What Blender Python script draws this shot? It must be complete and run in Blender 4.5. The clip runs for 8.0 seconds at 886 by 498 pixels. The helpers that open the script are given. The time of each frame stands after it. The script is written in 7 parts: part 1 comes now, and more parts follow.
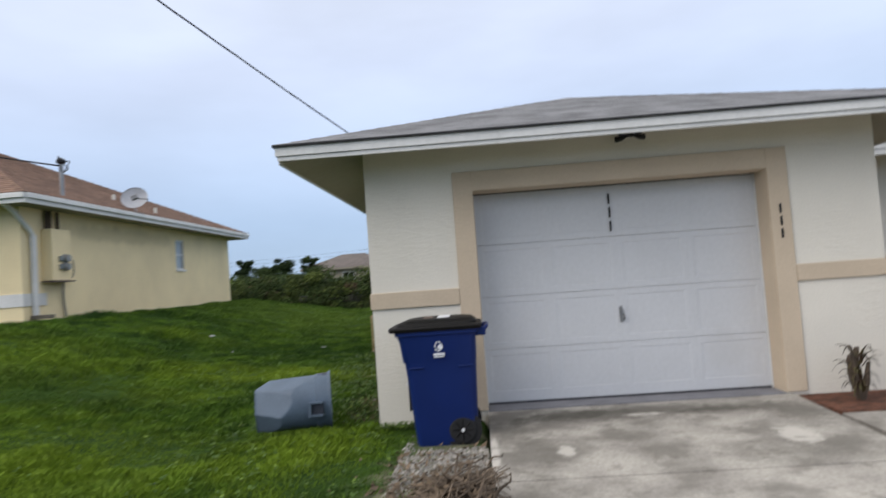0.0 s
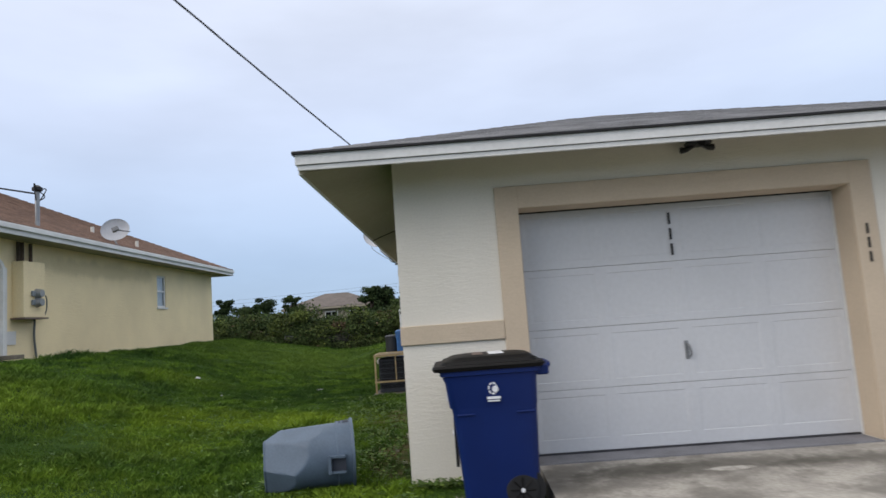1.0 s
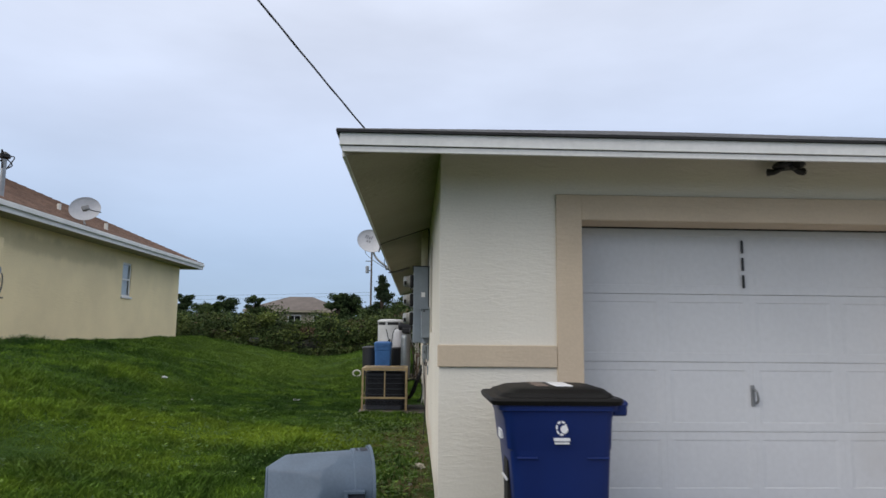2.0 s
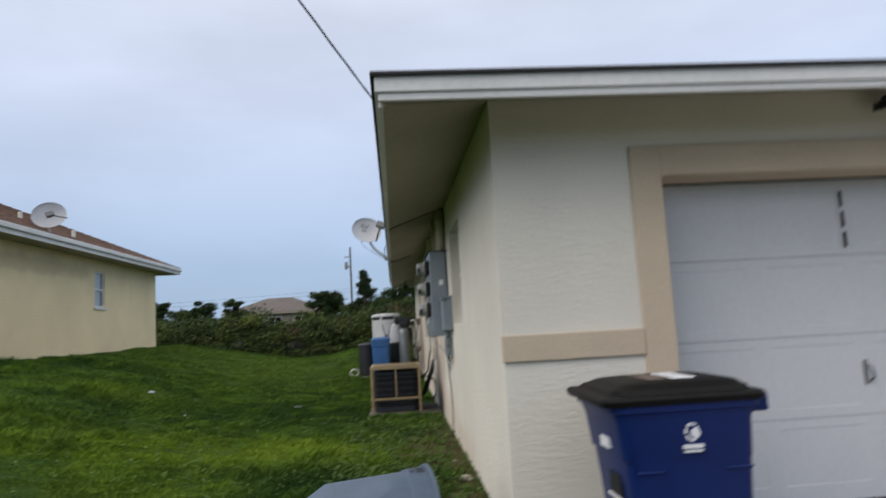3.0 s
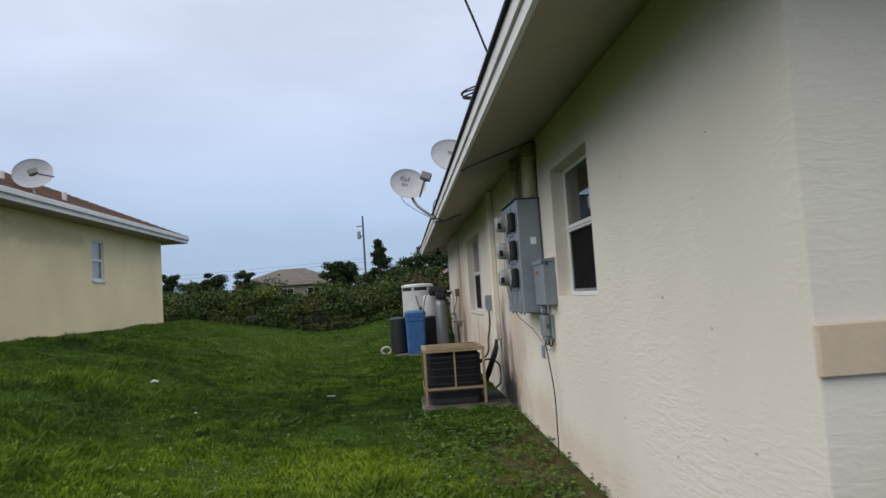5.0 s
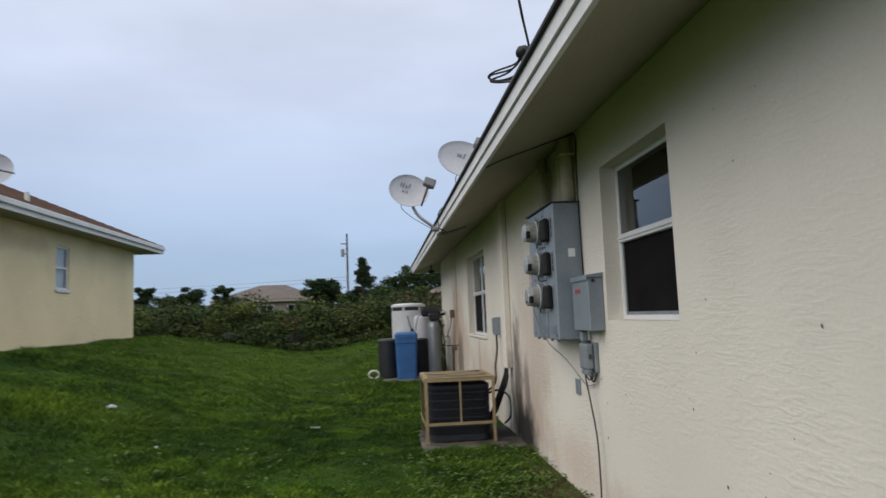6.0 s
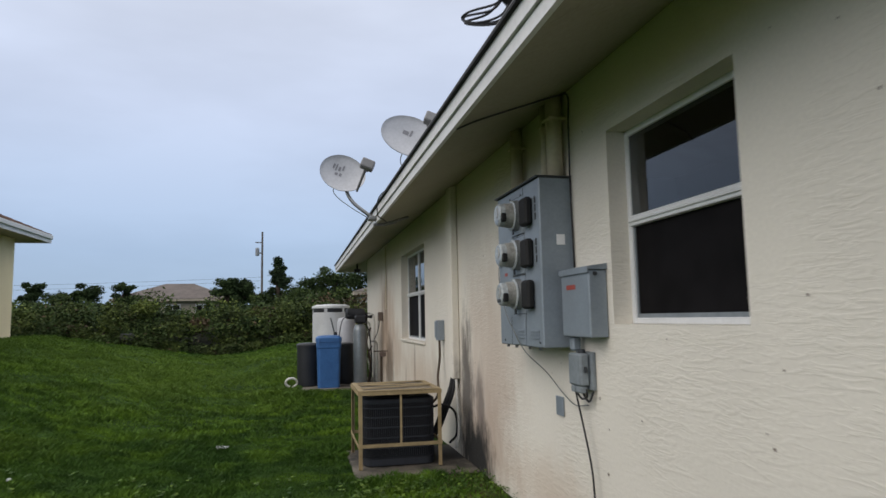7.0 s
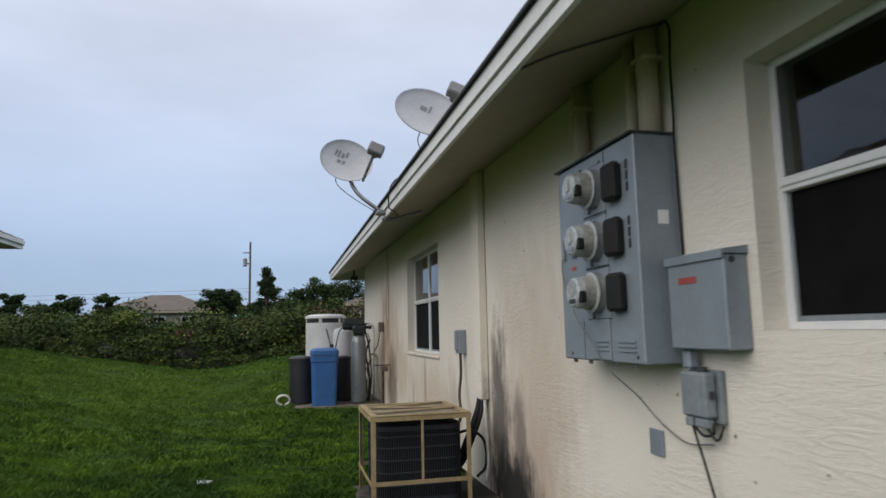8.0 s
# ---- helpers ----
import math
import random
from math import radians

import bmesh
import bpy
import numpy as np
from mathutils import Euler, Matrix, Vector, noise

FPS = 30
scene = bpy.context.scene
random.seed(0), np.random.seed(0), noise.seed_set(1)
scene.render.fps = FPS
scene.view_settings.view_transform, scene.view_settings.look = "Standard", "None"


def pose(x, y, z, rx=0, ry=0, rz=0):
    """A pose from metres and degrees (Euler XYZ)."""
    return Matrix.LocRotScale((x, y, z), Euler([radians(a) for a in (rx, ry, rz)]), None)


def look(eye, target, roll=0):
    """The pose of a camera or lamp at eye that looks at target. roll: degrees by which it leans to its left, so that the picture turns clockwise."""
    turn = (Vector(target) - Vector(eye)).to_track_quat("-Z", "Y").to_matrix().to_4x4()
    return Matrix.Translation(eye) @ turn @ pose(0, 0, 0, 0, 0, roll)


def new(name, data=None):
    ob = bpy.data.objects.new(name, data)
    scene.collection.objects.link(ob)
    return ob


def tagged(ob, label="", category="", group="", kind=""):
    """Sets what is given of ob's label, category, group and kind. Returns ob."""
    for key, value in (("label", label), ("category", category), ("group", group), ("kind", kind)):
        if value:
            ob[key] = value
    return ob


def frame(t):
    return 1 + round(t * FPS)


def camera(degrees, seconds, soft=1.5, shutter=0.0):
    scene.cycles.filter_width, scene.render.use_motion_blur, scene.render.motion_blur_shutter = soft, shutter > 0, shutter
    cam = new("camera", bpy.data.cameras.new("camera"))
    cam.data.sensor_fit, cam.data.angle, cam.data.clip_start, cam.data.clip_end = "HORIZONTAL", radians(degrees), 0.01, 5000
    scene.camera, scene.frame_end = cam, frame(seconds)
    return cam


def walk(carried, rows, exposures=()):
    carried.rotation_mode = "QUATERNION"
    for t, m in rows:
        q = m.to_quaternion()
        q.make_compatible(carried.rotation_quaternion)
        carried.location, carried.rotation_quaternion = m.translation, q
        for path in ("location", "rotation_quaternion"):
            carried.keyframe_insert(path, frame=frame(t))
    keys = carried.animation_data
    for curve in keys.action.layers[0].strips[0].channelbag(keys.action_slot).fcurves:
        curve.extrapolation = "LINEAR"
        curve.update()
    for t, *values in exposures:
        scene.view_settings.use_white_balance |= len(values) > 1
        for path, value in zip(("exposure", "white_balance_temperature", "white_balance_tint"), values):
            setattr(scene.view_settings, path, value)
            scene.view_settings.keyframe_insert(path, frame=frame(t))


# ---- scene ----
FOV = 68.4
cam = camera(FOV, 8.0, shutter=0.5)
# seconds, eye, target, roll
PATH = [
    (0, (1.054, -6.404, 1.288), (0.955, -4.409, 1.383), -4.1),
    (0.5, (0.756, -6.073, 1.265), (0.818, -4.084, 1.471), -2.0),
    (1, (0.473, -5.566, 1.24), (0.446, -3.578, 1.454), -4.2),
    (1.5, (0.117, -5.164, 1.257), (0.059, -3.175, 1.459), -2.2),
    (1.7, (0.0, -5.047, 1.28), (0.029, -3.06, 1.501), -1.3),
    (2.8, (-0.586, -4.079, 1.289), (-0.497, -2.101, 1.571), 2.4),
    (3, (-0.648, -3.915, 1.292), (-0.488, -1.935, 1.52), -3.2),
    (3.5, (-0.795, -3.414, 1.336), (-0.71, -1.416, 1.361), -5.7),
    (4, (-1.022, -2.906, 1.312), (-0.861, -0.915, 1.218), -4.5),
    (4.5, (-1.087, -2.394, 1.307), (-0.873, -0.406, 1.249), -4.4),
    (4.7, (-1.154, -2.216, 1.354), (-1.032, -0.223, 1.464), -3.5),
    (5.8, (-1.374, -1.053, 1.367), (-1.197, 0.933, 1.536), -4.5),
    (6, (-1.441, -0.908, 1.363), (-1.253, 1.073, 1.564), -2.2),
    (6.5, (-1.562, -0.437, 1.356), (-1.205, 1.52, 1.556), -0.1),
    (7, (-1.565, 0.151, 1.338), (-1.129, 2.092, 1.547), -1.1),
    (7.5, (-1.658, 0.652, 1.313), (-1.228, 2.586, 1.584), 1.5),
    (8, (-1.645, 1.211, 1.317), (-1.175, 3.14, 1.562), -1.2),
]
walk(cam, [(t, look(eye, target, roll)) for t, eye, target, roll in PATH],
     exposures=[(0.0, 0.12), (1.5, 0.04), (3.0, -0.08), (4.0, -0.14), (4.5, -0.05), (6.0, -0.09), (8.0, -0.11)])

# ---- sky and light: high thin overcast, soft sun from the street side ----
SUN_EL, SUN_AZ = 34.0, 239.0
world = bpy.data.worlds.new("overcast_sky")
scene.world = world
world.use_nodes = True
wn, wl = world.node_tree.nodes, world.node_tree.links
bg = wn["Background"]
bg.inputs[1].default_value = 1.0
sky = wn.new("ShaderNodeTexSky")
sky.sky_type, sky.sun_disc = "NISHITA", False
sky.sun_elevation, sky.sun_rotation = radians(SUN_EL), radians(SUN_AZ)
dim = wn.new("ShaderNodeVectorMath")
dim.operation = "SCALE"
dim.inputs[3].default_value = 0.10
wl.new(sky.outputs[0], dim.inputs[0])
tc = wn.new("ShaderNodeTexCoord")
sep = wn.new("ShaderNodeSeparateXYZ")
wl.new(tc.outputs["Generated"], sep.inputs[0])
grad = wn.new("ShaderNodeValToRGB")
els = grad.color_ramp.elements
els[0].position, els[0].color = 0.0, (0.40, 0.55, 0.77, 1)
els[1].position, els[1].color = 1.0, (1.75, 1.73, 1.70, 1)
for p, c in ((0.10, (0.44, 0.58, 0.81, 1)), (0.30, (0.67, 0.76, 0.965, 1)), (0.5, (0.84, 0.90, 1.06, 1)), (0.68, (1.25, 1.27, 1.32, 1))):
    e = els.new(p)
    e.color = c
wl.new(sep.outputs[2], grad.inputs[0])
stretch = wn.new("ShaderNodeMapping")
stretch.inputs["Scale"].default_value = (1.0, 1.0, 3.2)
wl.new(tc.outputs["Generated"], stretch.inputs[0])
cloud = wn.new("ShaderNodeTexNoise")
cloud.inputs["Scale"].default_value, cloud.inputs["Detail"].default_value = 1.7, 5.0
cloud.inputs["Roughness"].default_value = 0.5
wl.new(stretch.outputs[0], cloud.inputs["Vector"])
cr = wn.new("ShaderNodeMapRange")
cr.inputs[1].default_value, cr.inputs[2].default_value = 0.35, 0.68
cr.inputs[3].default_value, cr.inputs[4].default_value = 0.90, 1.13
wl.new(cloud.outputs[0], cr.inputs[0])
lump = wn.new("ShaderNodeVectorMath")
lump.operation = "SCALE"
wl.new(grad.outputs[0], lump.inputs[0])
wl.new(cr.outputs[0], lump.inputs[3])
cover = wn.new("ShaderNodeMix")
cover.data_type = "RGBA"
cover.inputs[0].default_value = 0.88
wl.new(dim.outputs[0], cover.inputs[6])
wl.new(lump.outputs[0], cover.inputs[7])
wl.new(cover.outputs[2], bg.inputs[0])
sun = new("sun", bpy.data.lights.new("sun", "SUN"))
sun.data.energy, sun.data.angle, sun.data.color = 1.52, radians(55), (1.0, 0.905, 0.80)
sun.matrix_basis = look((-33, -20, 26), (0, 0, 0))

# ---- materials ----
def mat(name, color, rough=0.7, metal=0.0, var=0.12, scale=3.0, fine=40.0, bump=0.15, dist=0.004,
        tint=None, stretch=(1, 1, 1), spec=0.4, random_by=None):
    """Surface with colour variation at two scales and a fine relief, in world metres."""
    m = bpy.data.materials.new(name)
    m.use_nodes = True
    n, l = m.node_tree.nodes, m.node_tree.links
    b = n["Principled BSDF"]
    b.inputs["Roughness"].default_value, b.inputs["Metallic"].default_value = rough, metal
    b.inputs["Specular IOR Level"].default_value = spec
    geo = n.new("ShaderNodeNewGeometry")
    mp = n.new("ShaderNodeMapping")
    mp.inputs["Scale"].default_value = stretch
    l.new(geo.outputs["Position"], mp.inputs[0])
    big = n.new("ShaderNodeTexNoise")
    big.inputs["Scale"].default_value, big.inputs["Detail"].default_value = scale, 6.0
    small = n.new("ShaderNodeTexNoise")
    small.inputs["Scale"].default_value, small.inputs["Detail"].default_value = fine, 4.0
    l.new(mp.outputs[0], big.inputs["Vector"])
    l.new(mp.outputs[0], small.inputs["Vector"])
    ramp = n.new("ShaderNodeValToRGB")
    dark = tint or tuple(c * (1 - 2.2 * var) for c in color)
    ramp.color_ramp.elements[0].position, ramp.color_ramp.elements[0].color = 0.33, (*dark, 1)
    ramp.color_ramp.elements[1].position, ramp.color_ramp.elements[1].color = 0.62, (*color, 1)
    l.new(big.outputs[0], ramp.inputs[0])
    gain = n.new("ShaderNodeMapRange")
    gain.inputs[1].default_value, gain.inputs[2].default_value = 0.3, 0.7
    gain.inputs[3].default_value, gain.inputs[4].default_value = 1 - var, 1 + var
    l.new(small.outputs[0], gain.inputs[0])
    mul = n.new("ShaderNodeVectorMath")
    mul.operation, mul.name = "SCALE", "tone"
    l.new(ramp.outputs[0], mul.inputs[0])
    l.new(gain.outputs[0], mul.inputs[3])
    out = mul
    if random_by:
        src = n.new("ShaderNodeObjectInfo").outputs["Random"] if random_by == "object" else geo.outputs["Random Per Island"]
        rr = n.new("ShaderNodeMapRange")
        rr.inputs[3].default_value, rr.inputs[4].default_value = 0.75, 1.25
        l.new(src, rr.inputs[0])
        out = n.new("ShaderNodeVectorMath")
        out.operation = "SCALE"
        l.new(mul.outputs[0], out.inputs[0])
        l.new(rr.outputs[0], out.inputs[3])
    l.new(out.outputs[0], b.inputs["Base Color"])
    if bump:
        bp = n.new("ShaderNodeBump")
        bp.inputs["Strength"].default_value, bp.inputs["Distance"].default_value = bump, dist
        l.new(small.outputs[0], bp.inputs["Height"])
        l.new(bp.outputs[0], b.inputs["Normal"])
    return m


def add_blotch(m, centre, radius, color, amount, grain=5.0, soft=0.55):
    """A blotch of dirt, other colour or painted shade, with a ragged outline of its own, on a material made by mat().
    """
    n, l = m.node_tree.nodes, m.node_tree.links
    b = n["Principled BSDF"]
    before = b.inputs["Base Color"].links[0].from_socket
    geo = n.new("ShaderNodeNewGeometry")
    off = n.new("ShaderNodeVectorMath")
    off.operation = "SUBTRACT"
    off.inputs[1].default_value = centre
    l.new(geo.outputs["Position"], off.inputs[0])
    div = n.new("ShaderNodeVectorMath")
    div.operation = "DIVIDE"
    div.inputs[1].default_value = radius
    l.new(off.outputs[0], div.inputs[0])
    ln = n.new("ShaderNodeVectorMath")
    ln.operation = "LENGTH"
    l.new(div.outputs[0], ln.inputs[0])
    ns = n.new("ShaderNodeTexNoise")
    ns.inputs["Scale"].default_value, ns.inputs["Detail"].default_value = grain, 7.0
    ns.inputs["Roughness"].default_value = 0.65
    mp = n.new("ShaderNodeMapping")
    mp.inputs["Scale"].default_value = (1, 1, 0.45)
    l.new(geo.outputs["Position"], mp.inputs[0])
    l.new(mp.outputs[0], ns.inputs["Vector"])
    ad = n.new("ShaderNodeMath")
    ad.operation = "MULTIPLY_ADD"
    ad.inputs[1].default_value, ad.inputs[2].default_value = 1.6, -0.8
    l.new(ns.outputs[0], ad.inputs[0])
    sm = n.new("ShaderNodeMath")
    l.new(ln.outputs["Value"], sm.inputs[0])
    l.new(ad.outputs[0], sm.inputs[1])
    mr = n.new("ShaderNodeMapRange")
    mr.interpolation_type = "SMOOTHSTEP"
    mr.inputs[1].default_value, mr.inputs[2].default_value = 1.0 - soft, 1.0 + soft * 0.4
    mr.inputs[3].default_value, mr.inputs[4].default_value = amount, 0.0
    l.new(sm.outputs[0], mr.inputs[0])
    mx = n.new("ShaderNodeMix")
    mx.data_type = "RGBA"
    mx.inputs[7].default_value = (*color, 1)
    l.new(mr.outputs[0], mx.inputs[0])
    l.new(before, mx.inputs[6])
    l.new(mx.outputs[2], b.inputs["Base Color"])
    return m


def trowel(m, size, strength, dist=0.01, dir3=(1.0, 1.0, 4.5)):
    """Skip-trowelled stucco relief: long wavy ridges."""
    n, l = m.node_tree.nodes, m.node_tree.links
    b = n["Principled BSDF"]
    geo = n.new("ShaderNodeNewGeometry")
    mp = n.new("ShaderNodeMapping")
    mp.inputs["Scale"].default_value = dir3
    l.new(geo.outputs["Position"], mp.inputs[0])
    ns = n.new("ShaderNodeTexNoise")
    ns.inputs["Scale"].default_value, ns.inputs["Detail"].default_value = size, 3.0
    ns.inputs["Distortion"].default_value = 0.9
    l.new(mp.outputs[0], ns.inputs["Vector"])
    rp = n.new("ShaderNodeValToRGB")
    rp.color_ramp.elements[0].position, rp.color_ramp.elements[1].position = 0.44, 0.62
    l.new(ns.outputs[0], rp.inputs[0])
    patch = n.new("ShaderNodeTexNoise")
    patch.inputs["Scale"].default_value, patch.inputs["Detail"].default_value = 1.3, 3.0
    l.new(geo.outputs["Position"], patch.inputs["Vector"])
    pr = n.new("ShaderNodeMapRange")
    pr.inputs[1].default_value, pr.inputs[2].default_value = 0.40, 0.62
    l.new(patch.outputs[0], pr.inputs[0])
    mask = n.new("ShaderNodeMath")
    mask.operation = "MULTIPLY"
    l.new(rp.outputs[0], mask.inputs[0])
    l.new(pr.outputs[0], mask.inputs[1])
    bp = n.new("ShaderNodeBump")
    bp.inputs["Strength"].default_value, bp.inputs["Distance"].default_value = strength, dist
    l.new(mask.outputs[0], bp.inputs["Height"])
    if b.inputs["Normal"].links:
        l.new(b.inputs["Normal"].links[0].from_socket, bp.inputs["Normal"])
    l.new(bp.outputs[0], b.inputs["Normal"])
    return m


def mottle(m, scale, color, amount, lo=0.48, hi=0.64, detail=4.0, offset=(0, 0, 0)):
    """Ragged patches of a second colour over a material made by mat()."""
    n, l = m.node_tree.nodes, m.node_tree.links
    b = n["Principled BSDF"]
    before = b.inputs["Base Color"].links[0].from_socket
    geo = n.new("ShaderNodeNewGeometry")
    mp = n.new("ShaderNodeMapping")
    mp.inputs["Location"].default_value = offset
    l.new(geo.outputs["Position"], mp.inputs[0])
    ns = n.new("ShaderNodeTexNoise")
    ns.inputs["Scale"].default_value, ns.inputs["Detail"].default_value = scale, detail
    l.new(mp.outputs[0], ns.inputs["Vector"])
    mr = n.new("ShaderNodeMapRange")
    mr.interpolation_type = "SMOOTHSTEP"
    mr.inputs[1].default_value, mr.inputs[2].default_value = lo, hi
    mr.inputs[4].default_value = amount
    l.new(ns.outputs[0], mr.inputs[0])
    mx = n.new("ShaderNodeMix")
    mx.data_type = "RGBA"
    mx.inputs[7].default_value = (*color, 1)
    l.new(mr.outputs[0], mx.inputs[0])
    l.new(before, mx.inputs[6])
    l.new(mx.outputs[2], b.inputs["Base Color"])
    return m


CREAM = (0.738, 0.698, 0.615)
stucco = trowel(mat("cream_stucco", CREAM, 0.85, var=0.035, scale=1.1, fine=60, bump=0.2, dist=0.003), 8.5, 0.27, 0.008)
for c, r, col, a in (((0, 5.7, 0.35), (0.5, 0.85, 0.55), (0.40, 0.31, 0.245), 0.75),
                     ((0, 5.45, 0.95), (0.5, 0.85, 0.95), (0.48, 0.37, 0.29), 0.58),
                     ((0, 6.2, 0.62), (0.5, 0.24, 0.80), (0.10, 0.09, 0.08), 0.9), ((0, 5.75, 0.45), (0.5, 0.16, 0.5), (0.13, 0.11, 0.10), 0.7),
                     ((0, 5.95, 0.12), (0.4, 0.62, 0.34), (0.02, 0.02, 0.019), 1.0),
                     ((0, 4.2, 0.2), (0.4, 1.0, 0.28), (0.50, 0.37, 0.27), 0.4),
                     ((0, 2.7, 0.14), (0.4, 1.3, 0.2), (0.50, 0.38, 0.28), 0.4),
                     ((0, 11.9, 1.1), (0.4, 1.2, 1.05), (0.45, 0.32, 0.22), 0.8), ((0, 10.6, 0.75), (0.4, 0.9, 0.5), (0.48, 0.37, 0.28), 0.6),
                     ((0, 11.9, 1.6), (0.4, 0.25, 0.7), (0.22, 0.16, 0.12), 0.75),
                     ((0, 11.5, 0.5), (0.4, 0.55, 0.65), (0.17, 0.125, 0.09), 0.8),
                     ((0, 12.4, 0.9), (0.4, 0.25, 1.1), (0.20, 0.15, 0.11), 0.75),
                     ((0, 9.0, 0.65), (0.4, 0.09, 0.48), (0.20, 0.15, 0.11), 0.8),
                     ((0, 9.75, 0.45), (0.4, 0.06, 0.30), (0.24, 0.19, 0.14), 0.55),
                     ((0, 8.6, 0.5), (0.4, 1.4, 0.55), (0.50, 0.38, 0.28), 0.6),
                     ((0, 7.6, 0.35), (0.4, 0.3, 0.5), (0.22, 0.19, 0.16), 0.4),
                     ((0, 4.3, 2.5), (0.4, 0.6, 0.3), (0.40, 0.36, 0.24), 0.4)):
    black = sum(col) < 0.42
    add_blotch(stucco, c, r, col, a, 8.0 if black else 3.5, 0.6 if black else 0.9)
trim_tan = trowel(mat("tan_trim_stucco", (0.58, 0.475, 0.355), 0.85, var=0.04, scale=1.5, fine=60, bump=0.2, dist=0.003), 6.0, 0.3, 0.006)
# soffit: the stucco made darker and more olive, eave shade put into its colour
soffit_m = trowel(mat("shaded_soffit_stucco", (0.34, 0.315, 0.235), 0.9, var=0.06, scale=1.2, fine=50, bump=0.3, dist=0.004), 9.0, 0.5, 0.008, (1, 1, 1))
white_trim = mat("weathered_white_paint", (0.70, 0.70, 0.69), 0.55, var=0.05, scale=2.0, fine=30, bump=0.05)
white_frame = mat("white_window_frame", (0.72, 0.73, 0.73), 0.45, var=0.04, scale=4, fine=60, bump=0.04)
door_white = mat("white_steel_door_paint", (0.58, 0.59, 0.61), 0.5, var=0.03, scale=0.9, fine=25, bump=0.05, dist=0.002)
add_blotch(door_white, (3.45, 0.28, 0.4), (0.22, 0.4, 0.22), (0.5, 0.5, 0.5), 0.4)
shingle_gray = mat("grey_asphalt_shingle", (0.24, 0.24, 0.25), 0.95, var=0.18, scale=2.5, fine=90, bump=0.6, dist=0.01)
shingle_brown = mat("brown_asphalt_shingle", (0.235, 0.142, 0.10), 0.95, var=0.2, scale=3.0, fine=14, bump=0.6, dist=0.01)
shingle_far = mat("faded_tan_shingle", (0.135, 0.115, 0.105), 0.95, var=0.1, scale=1.5, fine=8, bump=0.3)
drip_black = mat("black_shingle_edge", (0.02, 0.02, 0.022), 0.8, var=0.2)
yellow_wall = trowel(mat("pale_yellow_stucco", (0.87, 0.73, 0.455), 0.85, var=0.05, scale=0.9, fine=40, bump=0.2), 4.0, 0.3, 0.008)
# long olive strip below the eaves: the soffit's shadow painted on the wall
add_blotch(yellow_wall, (-8.25, 10.5, 3.05), (0.5, 3.2, 0.22), (0.50, 0.42, 0.24), 0.5, 2.0)
# far house wall and fascia: pale paint darkened, its shade is in the colour
far_wall = mat("shaded_far_house_paint", (0.34, 0.30, 0.24), 0.9, var=0.04)
concrete = mat("weathered_concrete", (0.40, 0.375, 0.335), 0.9, var=0.16, tint=(0.27, 0.25, 0.225), scale=1.9, fine=34, bump=0.3, dist=0.004)
for c, r, a in (((1.75, -0.40, 0), (0.95, 0.27, 1), 0.85), ((2.0, -0.30, 0), (0.5, 0.12, 1), 0.8), ((1.25, -0.75, 0), (0.28, 0.45, 1), 0.55), ((3.05, -0.42, 0), (0.85, 0.20, 1), 0.8), ((3.65, -0.75, 0), (0.3, 0.4, 1), 0.5),
                ((2.45, -0.30, 0), (0.4, 0.12, 1), 0.4), ((1.35, -1.5, 0), (0.35, 0.55, 1), 0.5), ((3.3, -1.75, 0), (0.5, 0.35, 1), 0.4), ((2.0, -1.15, 0), (0.45, 0.12, 1), 0.4), ((1.3, -2.4, 0), (0.3, 0.5, 1), 0.4)):
    add_blotch(concrete, c, r, (0.085, 0.078, 0.064), min(1.0, a + 0.15), 8.0, 1.0)
mottle(concrete, 2.4, (0.15, 0.138, 0.12), 0.75, 0.45, 0.66, 8.0)
for c, r in (((3.35, -1.35, 0), (0.16, 0.26, 1)), ((1.62, -1.45, 0), (0.07, 0.16, 1)), ((1.08, -1.5, 0), (0.05, 0.6, 1)), ((2.45, -0.47, 0), (0.18, 0.06, 1))):
    add_blotch(concrete, c, r, (0.56, 0.53, 0.48), 0.75, 16.0, 0.45)
mottle(concrete, 7.0, (0.13, 0.12, 0.10), 0.45, 0.56, 0.68, 8.0, (3, 1, 0))
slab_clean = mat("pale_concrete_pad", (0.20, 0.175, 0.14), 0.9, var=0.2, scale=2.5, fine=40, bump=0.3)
# near-black blotch: dirt plus the condenser's shade painted on the pad
add_blotch(slab_clean, (-0.40, 6.55, 0), (0.95, 0.75, 0.5), (0.022, 0.02, 0.018), 1.0, 4.0, 0.6)
add_blotch(slab_clean, (-0.5, 13.0, 0.2), (0.9, 1.0, 0.5), (0.06, 0.05, 0.04), 0.8, 4.0, 0.6)
gap_seal = mat("dark_rubber_seal", (0.05, 0.05, 0.055), 0.7, var=0.1)
threshold_m = mat("grey_concrete_sill", (0.22, 0.22, 0.24), 0.8, var=0.1)
mulch_m = mat("red_brown_mulch", (0.17, 0.07, 0.04), 0.95, var=0.3, scale=9, fine=60, bump=0.9, dist=0.03)
blue_plastic = mat("blue_cart_plastic", (0.006, 0.020, 0.115), 0.42, spec=0.25, var=0.06, scale=3, fine=180, bump=0.08, dist=0.001)
lid_black = mat("black_lid_plastic", (0.009, 0.0085, 0.0085), 0.5, spec=0.14, var=0.12, scale=4, fine=120, bump=0.1, dist=0.001)
tyre_black = mat("black_rubber", (0.012, 0.012, 0.013), 0.75, var=0.1)
can_grey = mat("grey_blue_bin_plastic", (0.103, 0.140, 0.192), 0.45, spec=0.3, var=0.07, scale=5, fine=60, bump=0.06, dist=0.002)
can_dark = mat("dark_bin_marking", (0.03, 0.035, 0.05), 0.6, var=0.05)
